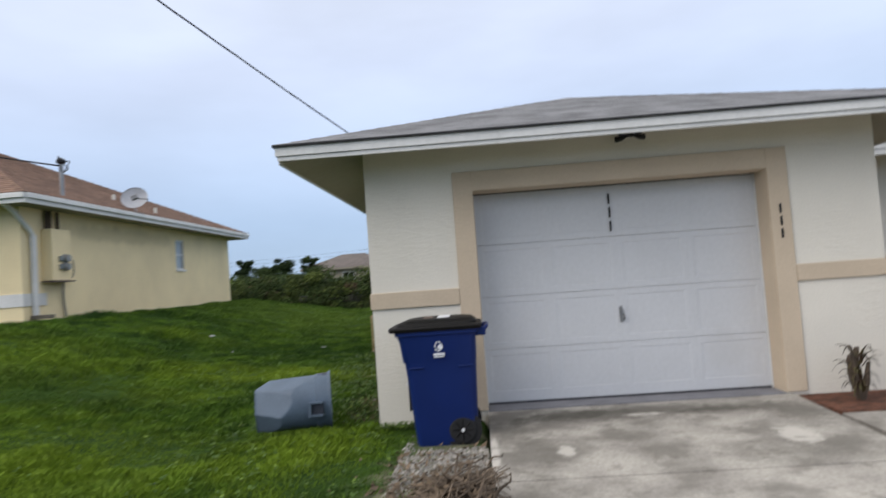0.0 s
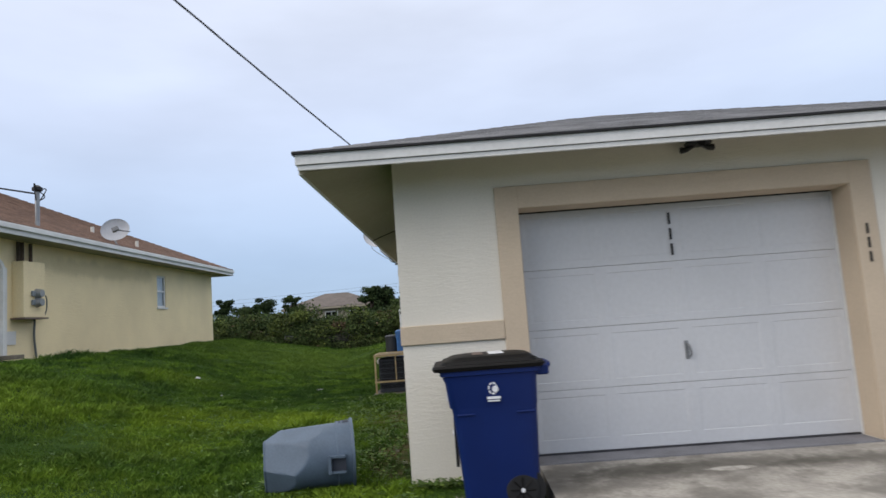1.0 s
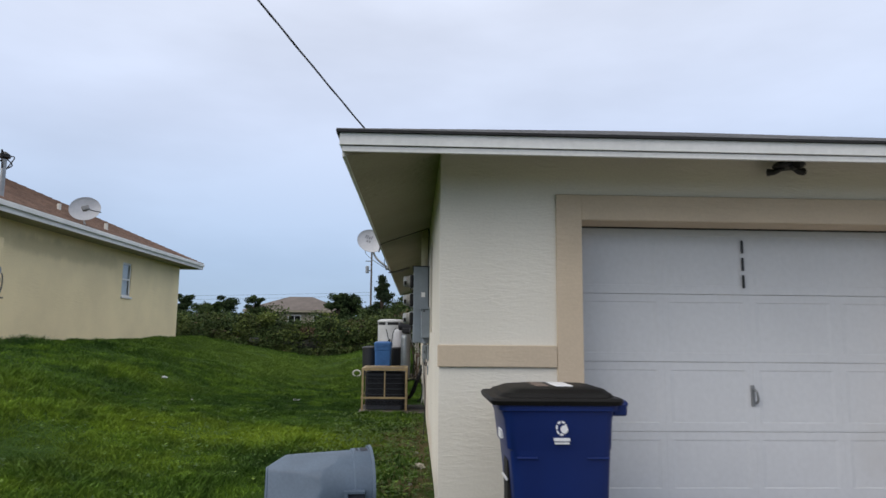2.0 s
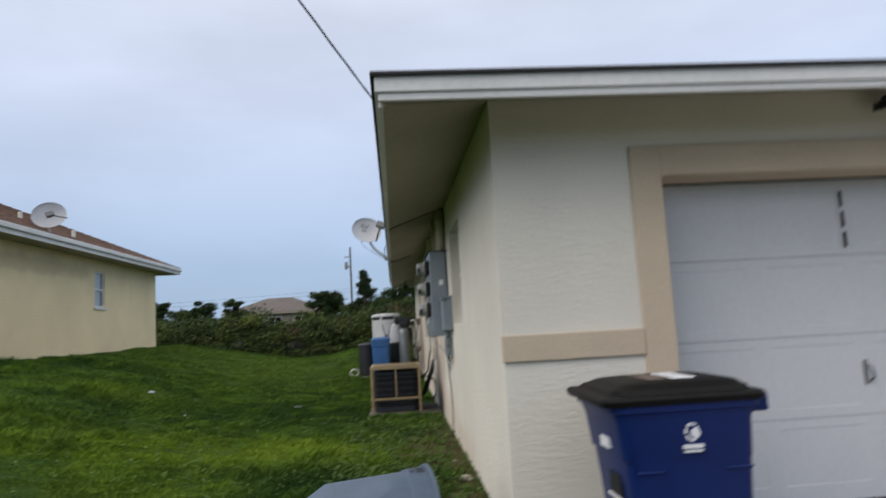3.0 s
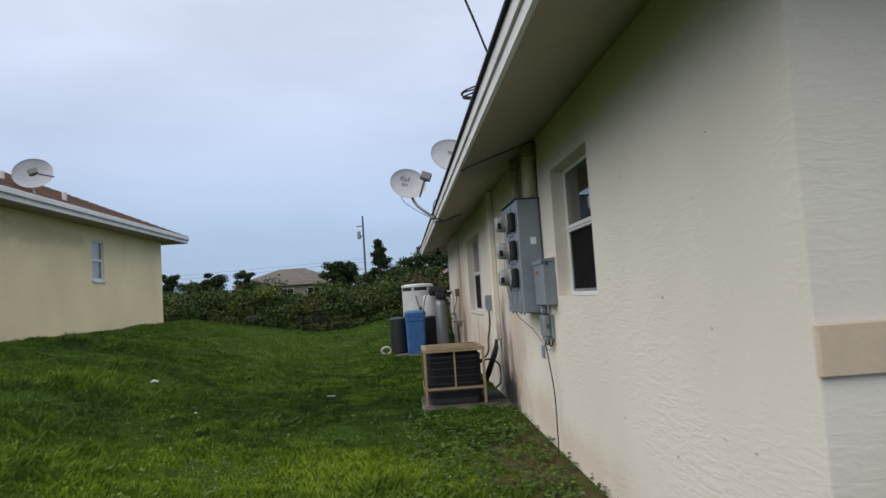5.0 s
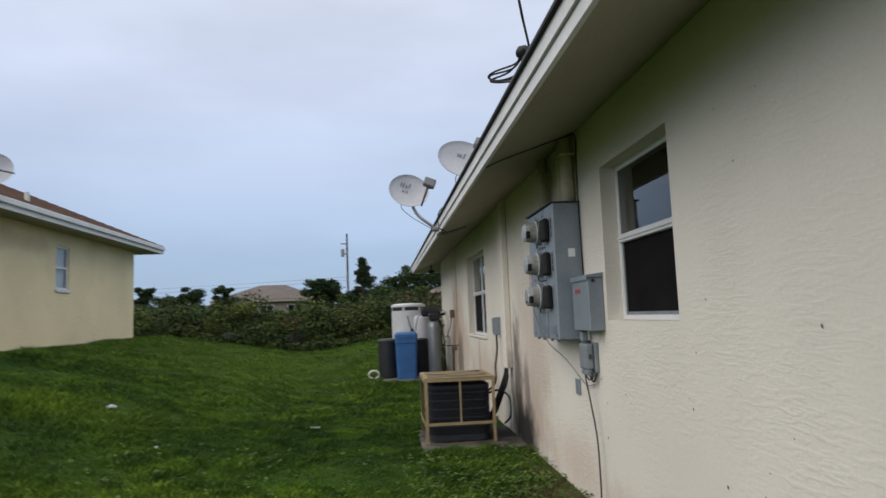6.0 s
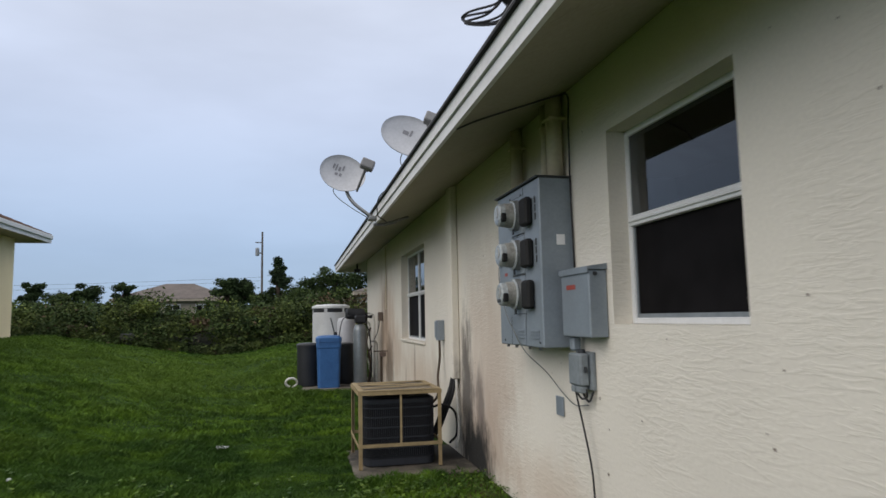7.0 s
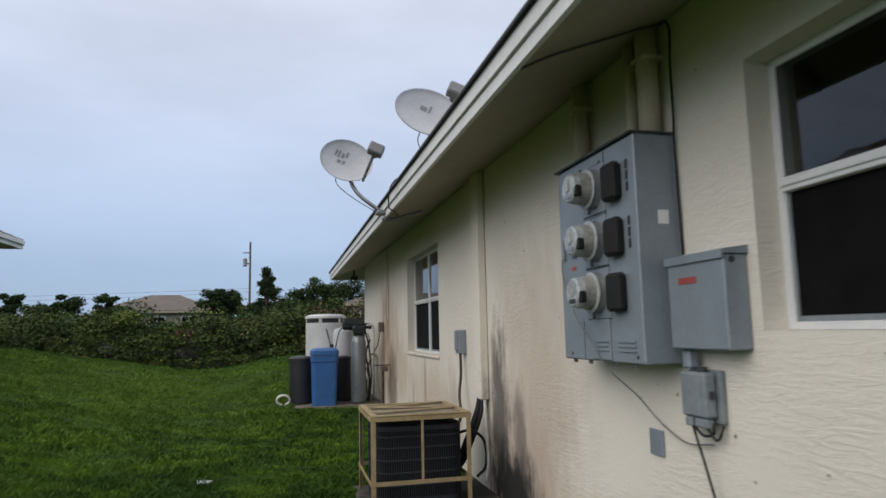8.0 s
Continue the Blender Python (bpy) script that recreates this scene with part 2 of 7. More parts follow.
sign_blue = mat("blue_sign_enamel", (0.02, 0.09, 0.34), 0.4, var=0.05)
label_white = mat("white_label", (0.75, 0.76, 0.78), 0.5, var=0.04)
label_brown = mat("sun_faded_label", (0.16, 0.12, 0.10), 0.6, var=0.1, scale=12)
black_metal = mat("black_metal", (0.02, 0.02, 0.022), 0.5, metal=0.3, var=0.1)
bar_black = mat("black_bar_metal", (0.018, 0.018, 0.02), 0.45, metal=0.2, var=0.05)
box_grey = mat("grey_enamelled_steel", (0.24, 0.28, 0.32), 0.45, metal=0.15, var=0.05, scale=6, fine=60, bump=0.04)
box_dark = mat("dark_seam", (0.04, 0.045, 0.05), 0.6, var=0.05)
nid_grey = mat("grey_plastic_housing", (0.22, 0.25, 0.27), 0.6, var=0.08, scale=10)
meter_ring = mat("galvanised_meter_ring", (0.33, 0.34, 0.34), 0.45, metal=0.5, var=0.1)
meter_cap = mat("pale_meter_cover", (0.40, 0.43, 0.44), 0.25, var=0.12, scale=25, fine=80)
meter_face = mat("meter_face_plastic", (0.33, 0.325, 0.30), 0.45, var=0.15, scale=30, fine=80)
red_label = mat("red_warning_label", (0.36, 0.07, 0.055), 0.5, var=0.1)
cable_black = mat("black_cable", (0.015, 0.015, 0.017), 0.6, var=0.1)
cable_grey = mat("grey_cable", (0.16, 0.17, 0.17), 0.6, var=0.1)
pipe_cream = mat("cream_painted_pipe", (0.62, 0.56, 0.42), 0.6, var=0.05, scale=5)
add_blotch(pipe_cream, (-0.06, 4.4, 2.2), (0.3, 0.3, 0.35), (0.3, 0.25, 0.16), 0.4, 9.0)
pvc_white = mat("white_pvc", (0.66, 0.65, 0.60), 0.45, var=0.08, scale=8)
cage_tan = mat("tan_painted_angle_iron", (0.37, 0.285, 0.155), 0.6, metal=0.1, var=0.12, scale=8, fine=50, bump=0.1)
add_blotch(cage_tan, (-0.66, 6.4, 0.1), (0.6, 0.7, 0.14), (0.16, 0.09, 0.04), 0.6, 14.0)
ac_dark = mat("dark_grey_louvred_steel", (0.036, 0.040, 0.050), 0.5, metal=0.2, var=0.12, scale=6)
ac_inner = mat("condenser_coil", (0.012, 0.013, 0.016), 0.8, var=0.2)
dish_grey = mat("light_grey_dish_enamel", (0.46, 0.47, 0.50), 0.5, var=0.05, scale=5, bump=0.03)
dish_mark = mat("dark_grey_dish_mark", (0.22, 0.22, 0.24), 0.6, var=0.05)
lnb_grey = mat("grey_lnb_housing", (0.20, 0.20, 0.205), 0.55, var=0.08)
galv = mat("galvanised_tube", (0.30, 0.31, 0.32), 0.45, metal=0.6, var=0.1)
tank_blue = mat("blue_brine_tank_plastic", (0.045, 0.14, 0.36), 0.45, var=0.08, scale=5)
tank_white = mat("off_white_tank_plastic", (0.62, 0.63, 0.64), 0.45, var=0.06, scale=3)
tank_black = mat("black_tank_plastic", (0.025, 0.027, 0.032), 0.5, var=0.12)
tank_silver = mat("silver_jacketed_vessel", (0.26, 0.29, 0.31), 0.35, metal=0.4, var=0.1, scale=4)
board_m = mat("weathered_tan_board", (0.25, 0.21, 0.155), 0.85, var=0.15, scale=6)
litter_m = mat("crumpled_white_litter", (0.50, 0.51, 0.52), 0.7, var=0.08, scale=20)
stone_m = mat("pale_stone", (0.45, 0.42, 0.35), 0.9, var=0.15, scale=18, bump=0.5)
bark_m = mat("grey_brown_bark", (0.10, 0.075, 0.055), 0.95, var=0.25, scale=8, fine=50, bump=0.8, dist=0.01)
twig_m = mat("dry_brown_twig", (0.15, 0.112, 0.08), 0.9, var=0.25, scale=9, fine=70, bump=0.5, random_by="island")
deadleaf_m = mat("dry_brown_leaf", (0.15, 0.108, 0.07), 0.85, var=0.25, scale=7, random_by="island")
gravel_m = mat("grey_crushed_stone", (0.36, 0.34, 0.31), 0.95, var=0.2, scale=20, fine=90, bump=0.5, random_by="island")
pole_wood = mat("weathered_utility_pole_wood", (0.12, 0.10, 0.085), 0.9, var=0.15)
wire_m = mat("overhead_wire", (0.06, 0.065, 0.075), 0.7, var=0.1)


def leafy(name, color, tint, rough=0.6, scale=0.9, random_by="island"):
    m = mat(name, color, rough, var=0.16, scale=scale, fine=9, bump=0, tint=tint, random_by=random_by, spec=0.25)
    b = m.node_tree.nodes["Principled BSDF"]
    b.inputs["Subsurface Weight"].default_value = 0.0
    return m


lawn_m = mat("lawn_soil_and_thatch", (0.030, 0.064, 0.008), 0.95, var=0.22, scale=0.55, fine=26, bump=0.8, dist=0.03, tint=(0.016, 0.036, 0.006), spec=0.1)
add_blotch(lawn_m, (-0.35, 3.0, 0), (0.45, 3.2, 0.5), (0.13, 0.085, 0.05), 0.75, 5.0, 0.6)
add_blotch(lawn_m, (0.75, -2.6, 0), (0.55, 2.3, 0.5), (0.27, 0.235, 0.185), 0.9, 4.0, 0.7)
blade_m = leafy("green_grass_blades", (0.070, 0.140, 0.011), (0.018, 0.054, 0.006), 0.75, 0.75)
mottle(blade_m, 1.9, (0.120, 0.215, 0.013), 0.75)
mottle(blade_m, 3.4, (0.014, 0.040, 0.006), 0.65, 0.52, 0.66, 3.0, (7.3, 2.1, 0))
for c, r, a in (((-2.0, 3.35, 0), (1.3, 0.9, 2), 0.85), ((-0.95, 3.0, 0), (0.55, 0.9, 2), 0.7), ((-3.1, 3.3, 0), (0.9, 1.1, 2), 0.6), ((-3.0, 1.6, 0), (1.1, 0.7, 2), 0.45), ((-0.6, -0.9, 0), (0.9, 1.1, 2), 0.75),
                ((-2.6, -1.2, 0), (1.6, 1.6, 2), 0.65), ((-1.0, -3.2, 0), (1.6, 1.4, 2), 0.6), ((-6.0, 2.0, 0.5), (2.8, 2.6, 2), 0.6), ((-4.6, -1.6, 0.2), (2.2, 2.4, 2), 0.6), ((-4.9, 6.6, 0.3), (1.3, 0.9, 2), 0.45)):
    add_blotch(blade_m, c, r, (0.195, 0.285, 0.016), a, 3.0, 0.9)
for c, r, a in (((-1.25, 1.65, 0), (0.75, 0.75, 2), 0.7), ((-4.2, 1.2, 0), (1.3, 1.0, 2), 0.55), ((-2.6, 6.4, 0), (2.6, 1.3, 2), 0.5), ((-5.5, 4.2, 0.4), (1.2, 0.6, 2), 0.35)):
    add_blotch(blade_m, c, r, (0.022, 0.062, 0.007), a, 3.0, 0.9)
add_blotch(blade_m, (-4.6, 14.5, 0.4), (4.4, 5.5, 2), (0.135, 0.215, 0.030), 0.75, 1.2, 0.9)
weed_m = leafy("light_green_weed_leaves", (0.075, 0.132, 0.022), (0.032, 0.074, 0.012), 0.7, 1.5)
weed_bright = leafy("pale_yellow_green_weed_leaves", (0.14, 0.21, 0.03), (0.09, 0.15, 0.02), 0.7, 1.5)
hedge_m = leafy("olive_hedge_leaves", (0.070, 0.095, 0.020), (0.012, 0.022, 0.007), 0.85, 1.1)
hedge_rust = leafy("rusty_hedge_leaves", (0.095, 0.062, 0.032), (0.04, 0.032, 0.016), 0.65, 0.8)
hedge_bright = leafy("yellow_green_hedge_leaves", (0.150, 0.185, 0.040), (0.075, 0.105, 0.022), 0.8, 1.1)
hedge_core = mat("hedge_shade_black", (0.014, 0.017, 0.008), 0.95, var=0.3, scale=2, fine=12, bump=0.8, dist=0.05)
tree_m = leafy("dark_green_tree_leaves", (0.034, 0.058, 0.016), (0.016, 0.030, 0.010), 0.85, 0.5)
tree_light = leafy("mid_green_tree_leaves", (0.060, 0.090, 0.022), (0.028, 0.050, 0.014), 0.85, 0.5)
shrub_m = leafy("green_and_brown_strap_leaves", (0.085, 0.075, 0.028), (0.045, 0.024, 0.018), 0.55, 9.0)

glass_m = bpy.data.materials.new("window_glass")
glass_m.use_nodes = True
_g = glass_m.node_tree.nodes["Principled BSDF"]
_g.inputs["Base Color"].default_value = (0.26, 0.29, 0.31, 1)
_g.inputs["Roughness"].default_value, _g.inputs["IOR"].default_value = 0.02, 1.5
_g.inputs["Transmission Weight"].default_value = 1.0
glass_clear = bpy.data.materials.new("clear_window_glass")
glass_clear.use_nodes = True
_h = glass_clear.node_tree.nodes["Principled BSDF"]
_h.inputs["Base Color"].default_value = (0.80, 0.85, 0.88, 1)
_h.inputs["Roughness"].default_value, _h.inputs["IOR"].default_value = 0.02, 1.3
_h.inputs["Transmission Weight"].default_value = 1.0
screen_m = mat("dark_insect_screen", (0.010, 0.009, 0.010), 0.8, var=0.2, scale=5, fine=300, bump=0.2, dist=0.001, spec=0.1)


# ---- mesh helpers ----
def S(t):
    t = min(1.0, max(0.0, t))
    return t * t * (3 - 2 * t)


def thing(name, loc, label, category, group="", kind=""):
    ob = new(name)
    ob.empty_display_size = 0.1
    ob.matrix_basis = Matrix.Translation(loc)
    return tagged(ob, label, category, group, kind)


def part(name, bm, material, parent=None, label="", smooth=False):
    """One mesh object from world-space geometry, under a thing or a part."""
    me = bpy.data.meshes.new(name)
    bm.normal_update()
    bm.to_mesh(me)
    bm.free()
    for m in (material if isinstance(material, (list, tuple)) else [material]):
        me.materials.append(m)
    if smooth:
        me.polygons.foreach_set("use_smooth", [True] * len(me.polygons))
    ob = new(name, me)
    if parent is not None:
        ob.parent = parent
        if parent.data is None:
            ob.matrix_parent_inverse = parent.matrix_basis.inverted()
    if label:
        ob["label"] = label
    return ob


def structure(name, bm, material, label, category, smooth=False):
    return tagged(part(name, bm, material, None, "", smooth), label, category, kind="structure")


def add_box(bm, a, b, bevel=0.0, turn=None):
    made = bmesh.ops.create_cube(bm, size=1.0)["verts"]
    lo, hi = Vector([min(p, q) for p, q in zip(a, b)]), Vector([max(p, q) for p, q in zip(a, b)])
    c = (lo + hi) / 2
    for v in made:
        v.co = Vector([v.co[i] * (hi[i] - lo[i]) for i in range(3)])
        if turn is not None:
            v.co = turn @ v.co
        v.co += c
    if bevel:
        edges = list({e for v in made for e in v.link_edges})
        bmesh.ops.bevel(bm, geom=edges, offset=bevel, segments=1, affect="EDGES", profile=0.7)
    return bm


def boxes(*pairs, bevel=0.0):
    bm = bmesh.new()
    for a, b in pairs:
        add_box(bm, a, b, bevel)
    return bm


def add_ring_surface(bm, rings, close=True, caps=True):
    """Skin a list of vertex rings; caps the ends."""
    vs = [[bm.verts.new(p) for p in ring] for ring in rings]
    k = len(rings[0])
    for r0, r1 in zip(vs, vs[1:]):
        for i in range(k if close else k - 1):
            j = (i + 1) % k
            bm.faces.new((r0[i], r0[j], r1[j], r1[i]))
    if caps:
        bm.faces.new(list(reversed(vs[0])))
        bm.faces.new(vs[-1])
    return bm


def tube(bm, pts, radii, seg=8, caps=True):
    pts = [Vector(p) for p in pts]
    if not isinstance(radii, (list, tuple)):
        radii = [radii] * len(pts)
    rings, up = [], None
    for i, p in enumerate(pts):
        d = (pts[min(i + 1, len(pts) - 1)] - pts[max(i - 1, 0)]).normalized()
        if up is None:
            up = Vector((0, 0, 1)) if abs(d.z) < 0.9 else Vector((1, 0, 0))
        side = d.cross(up).normalized()
        up = side.cross(d).normalized()
        rings.append([p + radii[i] * (math.cos(a) * side + math.sin(a) * up) for a in [2 * math.pi * j / seg for j in range(seg)]])
    return add_ring_surface(bm, rings, True, caps)


def bend(*pts, steps=6):
    """Smooth points through the given ones (Catmull-Rom)."""
    p = [Vector(q) for q in pts]
    p = [2 * p[0] - p[1]] + p + [2 * p[-1] - p[-2]]
    out = []
    for i in range(1, len(p) - 2):
        for s in range(steps):
            t = s / steps
            a, b, c, d = p[i - 1], p[i], p[i + 1], p[i + 2]
            out.append(0.5 * ((2 * b) + (c - a) * t + (2 * a - 5 * b + 4 * c - d) * t * t + (3 * b - a - 3 * c + d) * t ** 3))
    out.append(p[-2])
    return out


def cyl(bm, base, top, r0, r1=None, seg=20):
    return tube(bm, [base, top], [r0, r0 if r1 is None else r1], seg)


def lathe(bm, centre, profile, seg=28, squash=(1, 1)):
    """Profile of (radius, height) turned round a vertical axis."""
    c = Vector(centre)
    rings = [[c + Vector((r * squash[0] * math.cos(a), r * squash[1] * math.sin(a), h)) for a in [2 * math.pi * j / seg for j in range(seg)]]
             for r, h in profile]
    return add_ring_surface(bm, rings)


def rounded_ring(cx, cy, z, hx, hy, r, n=4):
    ring = []
    for k, (sx, sy) in enumerate(((1, 1), (-1, 1), (-1, -1), (1, -1))):
        for i in range(n + 1):
            a = math.pi / 2 * (k + i / n)
            ring.append((cx + sx * (hx - r) + r * math.cos(a), cy + sy * (hy - r) + r * math.sin(a), z))
    return ring


def rounded_prism(bm, levels, n=4):
    """Levels of (cx, cy, z, half_x, half_y, corner_radius)."""
    return add_ring_surface(bm, [rounded_ring(*lv, n=n) for lv in levels])


def soup(name, verts, faces, materials, label, category, index=None, kind="stuff"):
    me = bpy.data.meshes.new(name)
    me.from_pydata(verts, [], faces)
    for m in materials:
        me.materials.append(m)
    if index is not None:
        me.polygons.foreach_set("material_index", index)
    return tagged(new(name, me), label, category, kind=kind)


# ---- the ground ----
def ground_z(x, y):
    left = 1.1 * S((-x - 1.8) / 6.4) * (1 - 0.38 * S((y - 16) / 6)) * (0.35 + 0.65 * S((y + 7) / 11))
    left -= 0.16 * S((-x - 7.0) / 1.2) * (1 - S((-x - 20) / 4))
    right = 0.5 * S((x + 4.6) / 3.2) * S((y - 10.5) / 9) if x < 3 else 0.5 * S((y - 10.5) / 9)
    front = -0.09 * S(-y / 2.0) - 0.03 * S((-y - 2) / 4)
    near = S((x + 3.0) / 1.4)
    front = front * (1 - near) + near * (-0.095 * S((1.1 - y) / 1.2) - 0.03 * S((-y - 2) / 4))
    far = 0.05 * S((y - 9) / 10)
    far += 0.075 * S((y - 10.9) / 0.9) * S((x + 2.8) / 1.0)
    sunk = 0.35 if (x > 1.1 and y < 0.05) or (5.0 < x < 8.2 and y < 2.3) else 0.0
    if -1.36 < x < 0.3 and 12.05 < y < 14.5:
        sunk = 0.16
    lumps = 0.03 * noise.noise(Vector((x * 0.8, y * 0.8, 3.1))) * S((-x - 0.6) / 1.5)
    z = left + right + far + front + lumps - sunk
    return z * (1 - 0.75 * S((y - 21) / 6)) if y > 21 else z


def axis(fine_lo, fine_hi, step, far):
    inner = np.arange(fine_lo, fine_hi + step / 2, step)
    grow = [fine_hi + step * 1.5 ** k for k in range(1, 60) if step * 1.5 ** k < far]
    down = [fine_lo - step * 1.5 ** k for k in range(1, 60) if step * 1.5 ** k < far]
    return list(reversed(down)) + list(inner) + grow


gx, gy = axis(-11, 6, 0.25, 1500), axis(-9, 26, 0.25, 1500)
verts = [(x, y, ground_z(x, y)) for y in gy for x in gx]
w = len(gx)
faces = [(j * w + i, j * w + i + 1, (j + 1) * w + i + 1, (j + 1) * w + i) for j in range(len(gy) - 1) for i in range(w - 1)]
ground = soup("ground", verts, faces, [lawn_m], "uneven green lawn with bare sandy patches", "ground", kind="structure")
ground.data.polygons.foreach_set("use_smooth", [True] * len(ground.data.polygons))


def slab(name, outline, z_of, thick, material, label, category):
    """A cast slab on the ground from its plan outline."""
    bm = bmesh.new()
    top = [bm.verts.new((x, y, z_of(x, y))) for x, y in outline]
    low = [bm.verts.new((x, y, z_of(x, y) - thick)) for x, y in outline]
    bm.faces.new(top)
    bm.faces.new(list(reversed(low)))
    for i in range(len(outline)):
        j = (i + 1) % len(outline)
        bm.faces.new((top[j], top[i], low[i], low[j]))
    return structure(name, bm, material, label, category)


def drive_z(x, y):
    return -0.015 + 0.022 * y


drive = slab("driveway", [(1.06, -0.02), (1.06, -2.05), (3.86, -2.05), (3.95, -0.02)], drive_z, 0.2, concrete,
             "stained pale concrete driveway slab by the garage", "driveway")
slab("driveway_lower", [(1.06, -2.065), (1.06, -14.0), (3.80, -14.0), (3.86, -2.065)], drive_z, 0.2, concrete,
     "pale concrete driveway slab towards the street", "driveway")
slab("pavement", [(3.98, -0.78), (3.92, -14.0), (8.5, -14.0), (8.5, -0.9)], lambda x, y: drive_z(x, y) - 0.012, 0.2, concrete,
     "pale concrete walkway beside the driveway", "walkway")
slab("planting_bed", [(3.97, 0.0), (3.99, -0.76), (8.4, -0.88), (8.4, 2.4), (4.95, 2.4), (4.95, 0.0)], lambda x, y: -0.035, 0.12, mulch_m,
     "red-brown mulch bed below the front wall", "planting bed")
slab("threshold", [(1.07, 0.335), (1.07, -0.015), (3.89, -0.015), (3.89, 0.335)], lambda x, y: -0.005, 0.1, threshold_m,
     "grey concrete sill under the garage door", "sill")

# ---- the house: walls with openings ----
WX, WY = 4.93, 15.1
TOP = 2.72
EAVE_Z, SLOPE, FAS_BOT = 2.605, 0.332, 2.40
OX0, OX1, OY0, OY1 = -0.694, 5.624, -0.622, 15.722
DOOR_L, DOOR_R, DOOR_T = 1.065, 3.895, 2.14
W1 = (2.18, 3.20, 1.288, 2.287)
W2 = (8.22, 10.10, 1.03, 2.287)
T = 0.22


def wall_along_y(x0, x1, y0, y1, z0, z1, holes):
    """A wall whose openings (y0, y1, z0, z1) go right through."""
    bm = bmesh.new()
    y = y0
    for a, b, c, d in sorted(holes):
        add_box(bm, (x0, y, z0), (x1, a, z1))
        add_box(bm, (x0, a, z0), (x1, b, c))
        add_box(bm, (x0, a, d), (x1, b, z1))
        y = b
    add_box(bm, (x0, y, z0), (x1, y1, z1))
    bmesh.ops.remove_doubles(bm, verts=bm.verts, dist=1e-5)
    return bm


structure("wall_side", wall_along_y(0, T, 0, WY, -0.3, TOP, [W1, W2]), stucco,
          "cream skip-trowelled stucco side wall with brown stains", "wall")
structure("wall_front", boxes(((T, 0, -0.3), (DOOR_L, 0.34, TOP)), ((DOOR_R, 0, -0.3), (WX, 0.34, TOP)), ((DOOR_L, 0, DOOR_T), (DOOR_R, 0.34, TOP))),
          stucco, "cream stucco front wall round the garage opening", "wall")
structure("wall_right", boxes(((WX - T, 0.34, -0.3), (WX, WY, TOP))), stucco, "cream stucco wall of the garage return", "wall")
structure("wall_back", boxes(((T, WY - T, -0.3), (WX - T, WY, TOP))), stucco, "cream stucco back wall", "wall")
structure("floor", boxes(((T, 0.34, -0.3), (WX - T, WY - T, -0.01))), slab_clean, "grey concrete slab inside the house", "floor")
structure("wall_wing", boxes(((WX, 2.4, -0.3), (7.08, 2.62, TOP)), ((8.55, 2.4, -0.3), (12.0, 2.62, TOP)), ((7.08, 2.4, -0.3), (8.55, 2.62, 1.22)), ((7.08, 2.4, 2.24), (8.55, 2.62, TOP)), ((11.8, 2.62, -0.3), (12.0, 12.0, TOP)), ((WX, 11.8, -0.3), (11.8, 12.0, TOP))),
          stucco, "cream stucco wall of the recessed wing", "wall")
structure("trim_wing", boxes(((WX, 2.382, 1.04), (12.0, 2.398, 1.20))), trim_tan, "tan stucco band on the recessed wing", "trim")
structure("trim_wing_window", boxes(((6.89, 2.380, 1.201), (7.08, 2.398, 2.42)), ((8.55, 2.380, 1.201), (8.74, 2.398, 2.42)), ((7.08, 2.380, 2.24), (8.55, 2.398, 2.42))), trim_tan,
          "tan stucco surround of the wing window", "trim")


def wing_window():
    root = thing("window_3", (7.81, 2.5, 1.22), "white framed window with dark panes in the recessed wing", "window", kind="structure")
    part("window_frame", boxes(((7.08, 2.46, 1.22), (7.13, 2.52, 2.24)), ((8.50, 2.46, 1.22), (8.55, 2.52, 2.24)), ((7.13, 2.46, 2.19), (8.50, 2.52, 2.24)), ((7.13, 2.46, 1.22), (8.50, 2.52, 1.27)), bevel=0.004), white_frame, root)
    part("sash_rail", boxes(((7.13, 2.465, 1.70), (8.50, 2.515, 1.75)), bevel=0.004), white_frame, root)
    for z0, z1 in ((1.27, 1.70), (1.75, 2.19)):
        part("pane", boxes(((7.13, 2.488, z0), (8.50, 2.493, z1))), glass_m, root).visible_shadow = False
    part("blind", boxes(((7.09, 2.56, 1.23), (8.54, 2.57, 2.23))), screen_m, root, "dark blind behind the panes")


wing_window()
# tan surround of the garage opening and bands at mid height
structure("trim_surround", boxes(((0.87, -0.022, 0.0), (DOOR_L, -0.002, 2.335)), ((DOOR_R, -0.022, 0.0), (4.09, -0.002, 2.335)),
                                 ((DOOR_L, -0.022, DOOR_T), (DOOR_R, -0.002, 2.335)), bevel=0.004), trim_tan,
          "tan stucco surround of the garage opening", "trim")
structure("trim_reveal", boxes(((DOOR_L - 0.001, -0.0015, 0.0), (DOOR_L + 0.004, 0.245, DOOR_T)), ((DOOR_R - 0.004, -0.0015, 0.0), (DOOR_R + 0.001, 0.245, DOOR_T)),
                               ((DOOR_L + 0.004, -0.0015, DOOR_T - 0.004), (DOOR_R - 0.004, 0.245, DOOR_T + 0.001))), trim_tan, "tan stucco reveal of the garage opening", "trim")
for x0, x1 in ((-0.012, 0.867), (4.093, 4.945)):
    structure("trim_band", boxes(((x0, -0.024, 1.04), (x1, -0.002, 1.20)), bevel=0.005), trim_tan, "tan raised stucco band across the front wall", "trim")


